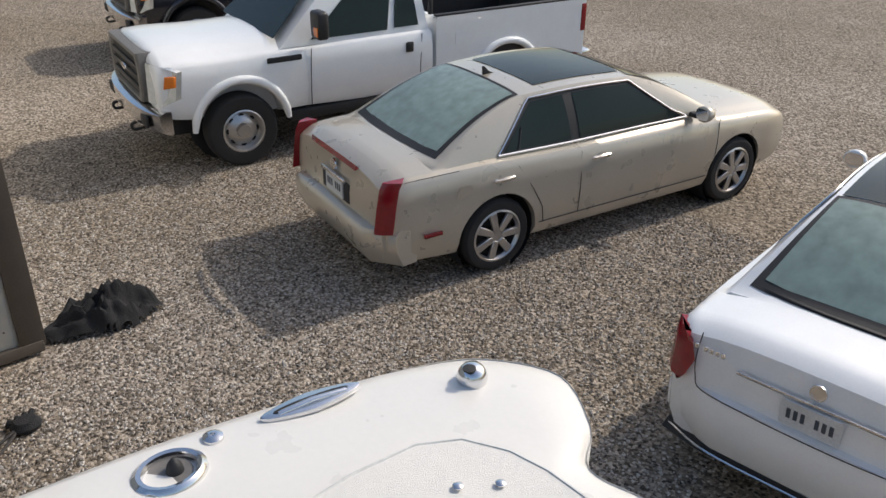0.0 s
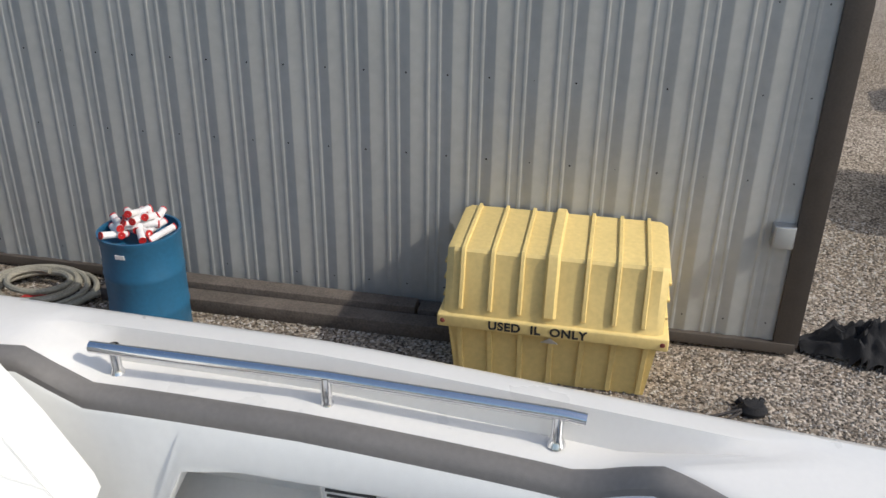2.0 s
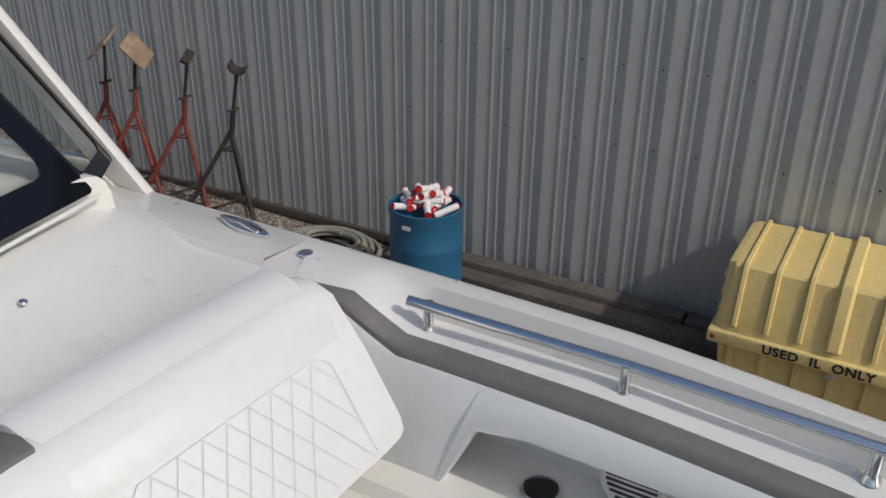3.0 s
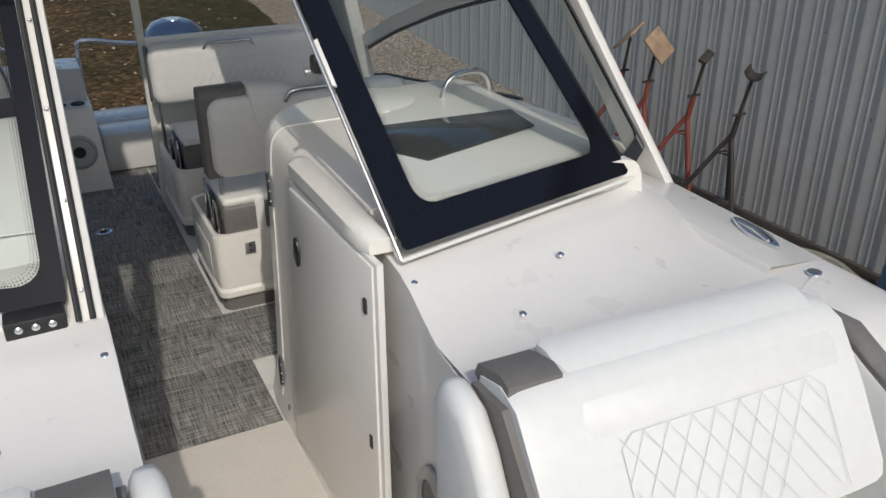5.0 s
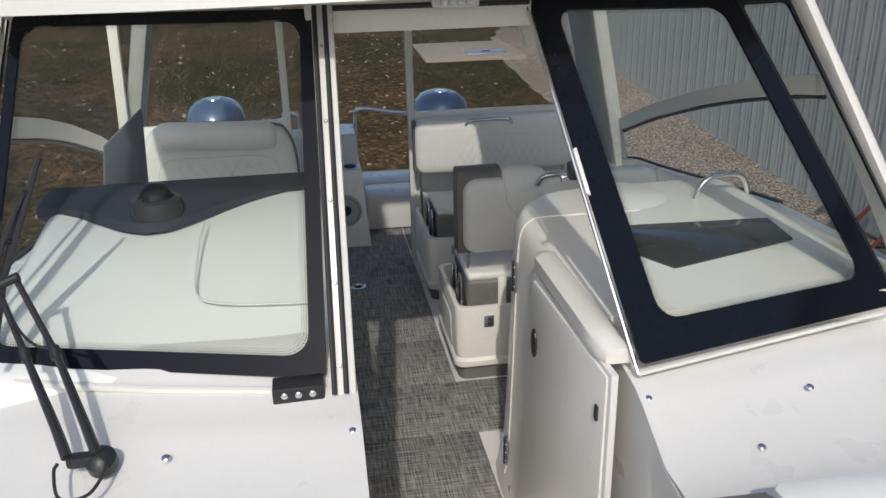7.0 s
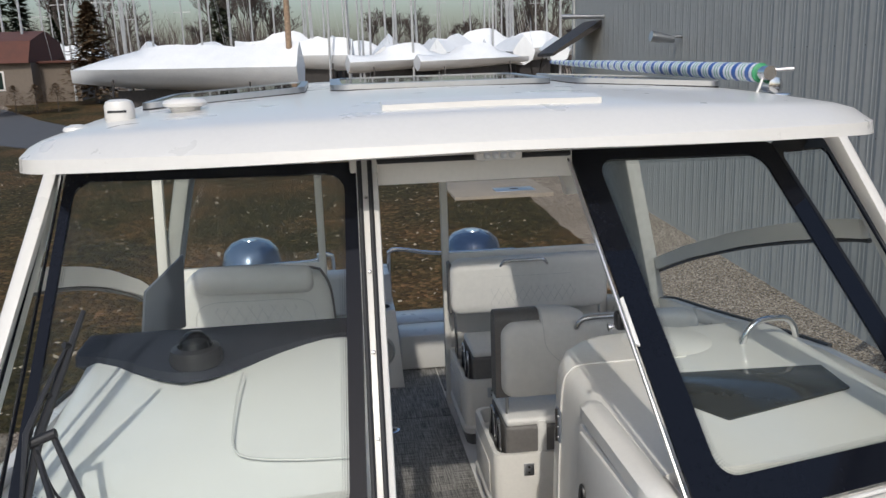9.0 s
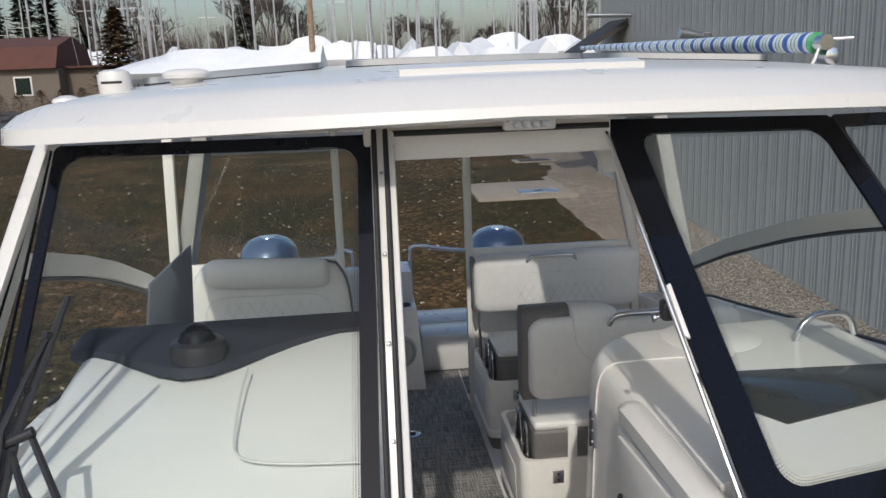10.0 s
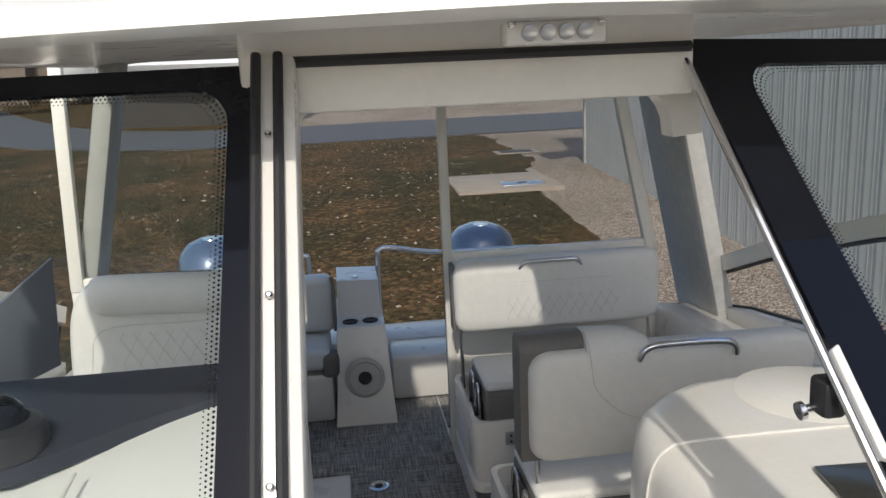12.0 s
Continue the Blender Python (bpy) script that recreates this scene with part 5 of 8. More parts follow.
def flip_seat(name, x0, x1, yf, ya, yb, zb, zt, label, bx0, rail, group="cockpit seats"):
    """Cockpit seat: moulded box on a toe kick coloured dark for its shade, grey-sided cushion sunk in its rim, padded
    swing back on chrome arms.
    """
    t = thing(name, ((x0 + x1) / 2, (yf + ya) / 2, 1.318), label, "seat", group)
    inv = t.matrix_world.inverted()

    def sp(n, bm, mat, lab="", smooth=40):
        o = part(n, bm, mat, t, lab, smooth)
        o.matrix_parent_inverse = inv
        return o

    def ring_at(d, z, r=0.05):
        w_, h_ = x1 - x0 + 2 * d, ya - yf + 2 * d
        return [((x0 + x1) / 2 + u, (yf + ya) / 2 + v, z) for u, v in rounded(w_, h_, r, 4)]

    # dark grey here stands in for the shade under the seat box
    sp("toe_kick", loft([ring_at(-0.012, 1.319), ring_at(-0.012, 1.40)]), GREY_VINYL, "toe kick with its shade put into a dark grey colour")
    sp("seat_box", loft([ring_at(0.004, 1.395), ring_at(0.012, 1.405), ring_at(0.012, 1.432), ring_at(0.0, 1.447), ring_at(0.008, 1.72), ring_at(0.004, 1.735), ring_at(-0.016, 1.735), ring_at(-0.020, 1.722), ring_at(-0.024, 1.66)]), CREAM, "cream moulded seat box", 35)
    sp("side_recess", prism([(x0 - 0.006, yf + 0.12, 1.47), (x0 - 0.006, ya - 0.07, 1.47), (x0 - 0.010, ya - 0.07, 1.65), (x0 - 0.010, yf + 0.12, 1.65)], (-0.004, 0, 0), 0.0015), GELCOAT)
    ct = sp("catch_plate", box(x0 + 0.135, x0 + 0.185, yf - 0.016, yf - 0.006, 1.625, 1.685, 0.002), ALU, "small steel catch")
    for dz in (-0.014, 0.014):
        part("screw", lathe([(0.006, 0), (0.005, 0.003), (0, 0.003)], 8, Matrix.Translation((x0 + 0.16, yf - 0.017, 1.655 + dz)) @ Matrix.Rotation(radians(90), 4, "X")), DARK_STEEL, ct)
    cx0 = x0 + 0.055
    sp("cushion_base", box(cx0, x1 - 0.03, yf + 0.012, yf + 0.40, 1.668, 1.872, 0.022, 3), GREY_VINYL, "dark grey vinyl cushion side")
    sp("cushion", box(cx0 + 0.004, x1 - 0.034, yf + 0.020, yf + 0.40, 1.862, 1.905, 0.020, 4), VINYL_SHADE, "beige vinyl cushion top")
    sp("cushion_band", box(cx0 + 0.155, cx0 + 0.20, yf + 0.006, yf + 0.03, 1.70, 1.888, 0.008, 2), VINYL_SHADE, "beige vinyl band")
    sp("side_plate", prism([(cx0 - 0.016, yf + 0.05, 1.70), (cx0 - 0.016, yf + 0.36, 1.70), (cx0 - 0.016, yf + 0.34, 1.85), (cx0 - 0.016, yf + 0.10, 1.87)], (0.006, 0, 0), 0.002), PLASTIC_BLK, "black hinge plate")
    for a, b in ((0.05, 0.14), (0.19, 0.31)):
        sp("side_frame", tube(smooth_path([(cx0 - 0.020, yf + a, 1.69), (cx0 - 0.020, yf + a + 0.005, 1.80), (cx0 - 0.020, yf + a + 0.03, 1.865), (cx0 - 0.020, yf + b - 0.03, 1.875), (cx0 - 0.020, yf + b, 1.82), (cx0 - 0.020, yf + b + 0.02, 1.70)], 4), 0.006, 8), CHROME, "chrome swing frame")
    for xx in (bx0 + 0.03, x1 - 0.03):
        sp("back_arm", tube([(xx, yb + 0.02, 1.72), (xx, yb + 0.04, 1.90), (xx, yb + 0.06, zb + 0.06)], 0.009, 8), CHROME, "chrome backrest arm")
    # padded back: rounded slab, front face slightly full
    bx1, zm = x1 + 0.015, (zb + zt) / 2
    loops = []
    for dy, ins, r in ((0.125, 0.03, 0.06), (0.10, 0.006, 0.07), (0.03, 0.0, 0.07), (0.008, 0.008, 0.065), (-0.004, 0.026, 0.055), (-0.010, 0.07, 0.05)):
        loops.append([((bx0 + bx1) / 2 + u, yb + dy - 0.020 * (v / (zt - zb)), zm + v) for u, v in rounded(bx1 - bx0 - 2 * ins, zt - zb - 2 * ins, r, 5)])
    sp("backrest", loft(loops), VINYL_SHADE, "beige vinyl backrest", 60)
    if rail:
        xa, xb, yy, zz = rail
        sp("top_rail", tube(smooth_path([(xa, yy, zz - 0.03), (xa + 0.02, yy - 0.012, zz - 0.004), (xa + 0.05, yy - 0.015, zz + 0.004), (xb - 0.05, yy - 0.015, zz + 0.004), (xb - 0.02, yy - 0.012, zz - 0.004), (xb, yy, zz - 0.03)], 5), 0.011), CHROME, "stainless top grip")
    return t, sp


bt, bsp = flip_seat("companion_bench", 1.185, 2.19, 5.42, 6.03, 5.85, 2.0, 2.365, "beige cockpit bench with diamond-quilted swing back", 1.178, (1.495, 1.80, 5.845, 2.345))
bsp("back_shell", box(1.168, 1.19, 5.88, 5.97, 2.01, 2.345, 0.010, 3), GREY_VINYL, "dark shell edge of the back")
bsp("grip_recess", prism([(1.515 + 0.265 * (u + 0.5), 5.8375, 2.335 + 0.028 * v) for u, v in rounded(1, 1, 0.3, 4)], (0, 0.004, 0)), GREY_VINYL)
bm = quilt(bmesh.new(), 1.43, 1.99, 2.065, 2.175, 5.8405, 0.052)
bsp("quilting", bm, STITCH, "diamond stitching")
bsp("seam", tube(smooth_path([(x, y, z) for x, y, z in ((1.30, 5.848, 2.352), (1.34, 5.842, 2.30), (1.39, 5.839, 2.262), (1.46, 5.838, 2.252), (1.90, 5.838, 2.246), (1.97, 5.839, 2.256), (2.03, 5.842, 2.30), (2.09, 5.848, 2.352))], 5), 0.0022, 5), STITCH)
kt, ksp = flip_seat("cockpit_chair", 1.18, 2.20, 4.44, 5.02, 4.50, 1.985, 2.375, "beige swing-back seat with a dark grey corner behind the console", 1.232, None)
ksp("corner_wrap", loft([[(x, yy, z) for yy, z in ((4.535, 1.99), (4.535, 2.30), (4.528, 2.37), (4.535, 2.402), (4.565, 2.42), (4.615, 2.418), (4.645, 2.39), (4.65, 2.30), (4.645, 1.99))] for x in (1.206, 1.214, 1.42)]), GREY_VINYL, "dark grey vinyl corner of the back", 50)
ksp("top_band", loft([[(x, yy, z - dz) for yy, z in ((4.49, 2.30), (4.495, 2.37), (4.515, 2.402), (4.55, 2.422), (4.615, 2.42), (4.648, 2.39), (4.652, 2.20))] for x, dz in ((1.421, 0), (1.52, 0.002), (1.59, 0.012), (1.64, 0.035))]), VINYL_SHADE, "beige vinyl top band", 50)
ksp("seam", tube(smooth_path([(1.423, 4.545, 2.424), (1.425, 4.492, 2.392), (1.432, 4.486, 2.33), (1.45, 4.484, 2.24), (1.53, 4.484, 2.16), (1.60, 4.484, 2.13)], 5), 0.002, 5), STITCH)
ksp("top_rail", tube(smooth_path([(1.585, 4.47, 2.34), (1.60, 4.455, 2.375), (1.65, 4.45, 2.392), (1.85, 4.45, 2.388), (1.90, 4.455, 2.37), (1.915, 4.47, 2.335)], 5), 0.012), CHROME, "stainless top grip")
# helm seat with rounded shoulders
hm = thing("helm_seat", (0.05, 5.1, 1.318), "pale vinyl helm seat with quilted back and head roll", "seat", "cockpit seats")
hinv = hm.matrix_world.inverted()


def hsp(n, bm, mat, lab="", smooth=50):
    o = part(n, bm, mat, hm, lab, smooth)
    o.matrix_parent_inverse = hinv
    return o


HO = [(0.445, 2.0), (0.452, 2.2), (0.445, 2.36), (0.432, 2.46), (0.40, 2.53), (0.345, 2.565), (0.05, 2.59), (-0.22, 2.585), (-0.275, 2.555), (-0.31, 2.49), (-0.328, 2.38), (-0.338, 2.2), (-0.335, 2.0)]
HO = [(v.x, v.y) for v in smooth_path([(a, b, 0) for a, b in HO], 3)]
hsp("pedestal", box(-0.27, 0.38, 4.95, 5.35, 1.319, 1.92, 0.03, 3), CREAM, "cream moulded seat base")
hsp("cushion", box(-0.33, 0.44, 4.62, 5.10, 1.92, 2.05, 0.04, 4), VINYL_SHADE)
hsp("backrest", loft([[(0.055 + (x - 0.055) * k, 5.0 + dy, 2.27 + (z - 2.27) * k) for x, z in HO] for dy, k in ((0.15, 0.94), (0.12, 0.99), (0.04, 1.0), (0.012, 0.985), (-0.004, 0.945), (-0.010, 0.86))]), VINYL_SHADE, "pale vinyl backrest", 60)
hsp("piping", tube([(0.055 + (x - 0.055) * 1.004, 5.09, 2.27 + (z - 2.27) * 1.004) for x, z in HO[:22]], 0.009, 8), GREY_VINYL, "dark piping round the back")
hsp("head_roll", loft([[(x, 4.985 + 0.06 * k * math.cos(a), 2.557 + 0.073 * k * math.sin(a) - 0.022 * (x + 0.215) / 0.56) for a in [2 * math.pi * q / 16 for q in range(16)]] for x, k in ((-0.225, 0.45), (-0.218, 0.75), (-0.195, 0.95), (-0.16, 1.0), (0.065, 1.02), (0.29, 1.0), (0.325, 0.95), (0.347, 0.75), (0.355, 0.45))]), VINYL_SHADE, "rolled head cushion", 60)
hsp("quilting", quilt(bmesh.new(), -0.15, 0.27, 2.17, 2.41, 4.9895, 0.058), STITCH, "diamond stitching")
hsp("seam", tube(smooth_path([(-0.27, 4.993, 2.10), (-0.25, 4.990, 2.30), (-0.20, 4.989, 2.425), (0.05, 4.988, 2.435), (0.31, 4.989, 2.42), (0.36, 4.990, 2.30), (0.38, 4.993, 2.10)], 5), 0.002, 5), STITCH)
# steering side screens beyond the helm
sc = bp("side_screen", prism([(-0.40, 4.45, 2.40), (-0.235, 4.62, 2.44), (-0.215, 4.62, 2.78), (-0.36, 4.45, 2.66)], (0.012, -0.012, 0), 0.004), SCREEN_GREY, "dark side display")

# ---------------------------------------------------------------- aft cockpit
tw = [(0.56, 6.42), (0.90, 6.40), (0.89, 6.95), (0.57, 6.95)]
bp("speaker_tower", loft([[(0.56, 6.42, 1.33), (0.90, 6.41, 1.33), (0.89, 6.85, 1.33), (0.56, 6.85, 1.33)], [(0.58, 6.46, 1.55), (0.885, 6.45, 1.55), (0.88, 6.85, 1.55), (0.575, 6.85, 1.55)], [(0.60, 6.56, 1.86), (0.868, 6.56, 1.86), (0.868, 6.85, 1.86), (0.60, 6.85, 1.86)]]), GELCOAT, "white moulded cockpit tower", 25)
bp("tower_step", loft([[(0.60, 6.56, 1.86), (0.868, 6.56, 1.86), (0.868, 7.2, 1.86), (0.60, 7.2, 1.86)], [(0.605, 6.78, 1.862), (0.862, 6.78, 1.862), (0.862, 7.2, 1.862), (0.605, 7.2, 1.862)], [(0.612, 6.86, 2.06), (0.856, 6.86, 2.05), (0.856, 7.2, 2.05), (0.612, 7.2, 2.06)]]), GELCOAT, "", 25)
for xx in (0.675, 0.79):
    bp("cup_well", lathe([(0.045, 0.0), (0.045, 0.006), (0.036, 0.007), (0.034, 0.001), (0, 0.001)], 18, Matrix.Translation((xx, 6.66, 1.862))), PLASTIC_BLK)
m = Matrix.Translation((0.735, 6.445, 1.60)) @ Matrix.Rotation(radians(84), 4, "X")
sp = bp("tower_speaker", lathe([(0.112, 0), (0.112, 0.012), (0.095, 0.02), (0.085, 0.008), (0.05, 0.012), (0.038, 0.012)], 30, m), METAL_WALL, "round grey cockpit speaker")
bp("cone", lathe([(0.038, 0.012), (0.03, 0.006), (0, 0.004)], 20, m), BLACK, parent=sp)
bp("tower_latch", lathe([(0.02, 0), (0.02, 0.01), (0, 0.014)], 12, Matrix.Translation((0.72, 6.92, 2.055))), CHROME)
# settee beside the tower
se = thing("cockpit_settee", (0.2, 6.9, 1.318), "white vinyl cockpit settee with grey piping", "seat", "cockpit seats")
sinv = se.matrix_world.inverted()
for n_, bm_, mt_ in (("base", box(-0.35, 0.56, 6.5, 7.2, 1.33, 1.62, 0.03), GELCOAT), ("cushion", box(-0.35, 0.555, 6.48, 6.95, 1.64, 1.76, 0.04, 4), VINYL), ("backrest", box(-0.35, 0.585, 6.78, 6.95, 1.77, 2.10, 0.045, 4), VINYL), ("piping", tube([(0.588, 6.78, 1.78), (0.59, 6.78, 2.06), (0.58, 6.8, 2.1)], 0.012, 8), GREY_VINYL), ("side_patch", box(0.50, 0.60, 6.47, 6.60, 1.60, 1.74, 0.03, 3), GREY_VINYL)):
    o = part(n_, bm_, mt_, se)
    o.matrix_parent_inverse = sinv
bp("aft_step", box(0.90, 2.2, 6.72, 7.04, 1.33, 1.605, 0.03), GELCOAT, "white moulded step")
for x0, x1 in ((0.87, 1.28), (0.44, 0.30)):
    bp("aft_rail", tube(smooth_path([(x0, 7.2, 1.60), (x0 + 0.005, 7.2, 2.08), (x0 + 0.02 * (1 if x1 > x0 else -1), 7.2, 2.15), (x0 + 0.1 * (1 if x1 > x0 else -1), 7.2, 2.16), (x1, 7.2, 2.11), (x1 + (0.6 if x1 > x0 else -0.3), 7.2, 2.10)], 6), 0.016, 10), CHROME, "stainless cockpit rail")
rr = thing("armrest_pod", (0.55, 4.60, 1.318), "beige padded armrest on a grey stem", "armrest")
part("stem", tube([(0, 0, 0), (0, 0, 0.35)], 0.03), GREY_VINYL, rr)
part("pad", box(-0.05, 0.06, -0.2, 0.12, 0.34, 0.42, 0.03, 3), VINYL_SHADE, rr)


def outboard(x, y, top):
    t = thing("outboard_motor", (x, y, 0.9), "blue-grey outboard motor with a rounded cowl", "outboard motor", "outboard motors")
    z = top - 0.9
    part("cowl", loft([[(0.265 * k * math.cos(a), 0.1 + 0.34 * k * math.sin(a), zz) for a in [2 * math.pi * q / 22 for q in range(22)]] for k, zz in ((0.80, z - 0.75), (0.95, z - 0.6), (1.0, z - 0.35), (0.97, z - 0.2), (0.86, z - 0.09), (0.62, z - 0.03), (0.3, z), (0.05, z + 0.004))]), COWL, t, "metallic blue-grey cowl", 60)
    part("badge", lathe([(0.06, 0), (0.055, 0.01), (0, 0.014)], 16, Matrix.Translation((0, 0.05, z - 0.006))), CHROME, t)
    part("midsection", loft([[(0.13 * k, -0.12, zz), (0.13 * k, 0.28, zz), (-0.13 * k, 0.28, zz), (-0.13 * k, -0.12, zz)] for k, zz in ((0.6, -0.5), (0.8, -0.2), (1.0, z - 0.7))]), COWL, t)
    part("bracket", box(-0.12, 0.12, -0.62, -0.05, -0.05, 0.35, 0.02), COWL, t)


outboard(1.68, 7.95, 2.11)
outboard(-0.26, 7.95, 2.14)

# boat trailer bunks that carry the hulls
tr = thing("boat_trailer", (CX, 3.6, 0.0), "dark steel boat trailer under the twin hulls", "trailer")
for s in SIDES:
    part("bunk", box(s * 0.72 - 0.08, s * 0.72 + 0.08, -3.2, 3.9, 0.42, 0.58, 0.01), TIMBER, tr)
    part("rail", box(s * 0.72 - 0.05, s * 0.72 + 0.05, -3.4, 4.0, 0.28, 0.42, 0.008), DARK_STEEL, tr)
    for dy in (1.2, 2.1):
        part("wheel", lathe([(0, -0.11), (0.2, -0.11), (0.32, -0.09), (0.34, 0), (0.32, 0.09), (0.2, 0.11), (0, 0.11)], 24, Matrix.Translation((s * 1.12, dy, 0.34)) @ Matrix.Rotation(radians(90), 4, "Y")), TYRE, tr)
part("axle", box(-1.1, 1.1, 1.15, 1.25, 0.3, 0.38, 0.01), DARK_STEEL, tr)


# ---------------------------------------------------------------- vehicles
def wheel_at(parent, x, y, r, w, side, spokes, rim_r, steel=False):
    """Tyre with tread shoulders, and a rim with spokes; side is +1 for the left of the car."""
    m = Matrix.Translation((x, y, r)) @ Matrix.Rotation(radians(-90 * side), 4, "X")
    ty = part("wheel", lathe([(rim_r, -w / 2), (r - 0.03, -w / 2), (r - 0.008, -w / 2 + 0.025), (r, -w / 4), (r, w / 4), (r - 0.008, w / 2 - 0.025), (r - 0.03, w / 2), (rim_r + 0.02, w / 2 + 0.004), (rim_r, w / 2 - 0.006)], 40, m), TYRE, parent, "black tyre")
    bm = lathe([(rim_r + 0.004, w / 2 - 0.004), (rim_r - 0.012, w / 2 + 0.002), (rim_r - 0.025, w / 2 - 0.02), (rim_r - 0.035, w / 2 - 0.09), (0, w / 2 - 0.09)], 40, m)
    part("rim_back", bm, DARK_STEEL if not steel else RIM, ty)
    bm = lathe([(rim_r + 0.004, w / 2 - 0.003), (rim_r - 0.012, w / 2 + 0.004), (rim_r - 0.03, w / 2 - 0.025)], 40, m)
    add_lathe(bm, [(0.075, w / 2 - 0.05), (0.07, w / 2 - 0.015), (0.035, w / 2 - 0.005), (0, w / 2 - 0.004)], 20, m)
    if steel:
        add_lathe(bm, [(rim_r - 0.03, w / 2 - 0.05), (rim_r - 0.05, w / 2 - 0.075), (0.15, w / 2 - 0.06), (0.11, w / 2 - 0.03), (0.085, w / 2 - 0.025), (0.07, w / 2 + 0.01), (0, w / 2 + 0.014)], 30, m)
    for k in range(spokes):
        a = 2 * math.pi * k / spokes
        q = m @ Matrix.Rotation(a, 4, "Z")
        if steel:
            part("hole", lathe([(0.024, 0), (0.022, 0.004), (0, 0.004)], 12, q @ Matrix.Translation((rim_r - 0.068, 0, w / 2 - 0.068)) @ Matrix.Diagonal((0.75, 1.3, 1, 1))), BLACK, ty)
        else:
            pts = [Vector(p) for p in ((0.05, -0.030, w / 2 - 0.03), (rim_r - 0.02, -0.036, w / 2 - 0.035), (rim_r - 0.02, 0.036, w / 2 - 0.035), (0.05, 0.030, w / 2 - 0.03))]
            add_prism(bm, [q @ p for p in pts], (q.to_3x3() @ Vector((0, 0, 0.03))), 0.006, 1)
    part("rim", bm, RIM, ty, "silver wheel")
    return ty


def hermite(tab, x):
    """Smooth curve through rows (x, values...), taken at x."""
    if x <= tab[0][0]:
        return tab[0][1:]
    for i in range(len(tab) - 1):
        a, b = tab[i], tab[i + 1]
        if x <= b[0]:
            d = b[0] - a[0]
            t = (x - a[0]) / d
            out = []
            for j in range(1, len(a)):
                s0 = (b[j] - a[j]) / d
                sp_ = (a[j] - tab[i - 1][j]) / (a[0] - tab[i - 1][0]) if i > 0 else s0
                sn_ = (tab[i + 2][j] - b[j]) / (tab[i + 2][0] - b[0]) if i + 2 < len(tab) else s0
                ma = 0.0 if sp_ * s0 <= 0 else 2 * sp_ * s0 / (sp_ + s0)
                mb = 0.0 if sn_ * s0 <= 0 else 2 * sn_ * s0 / (sn_ + s0)
                out.append(a[j] * (2 * t ** 3 - 3 * t * t + 1) + d * ma * (t ** 3 - 2 * t * t + t) + b[j] * (3 * t * t - 2 * t ** 3) + d * mb * (t ** 3 - t * t))
            return out
    return tab[-1][1:]


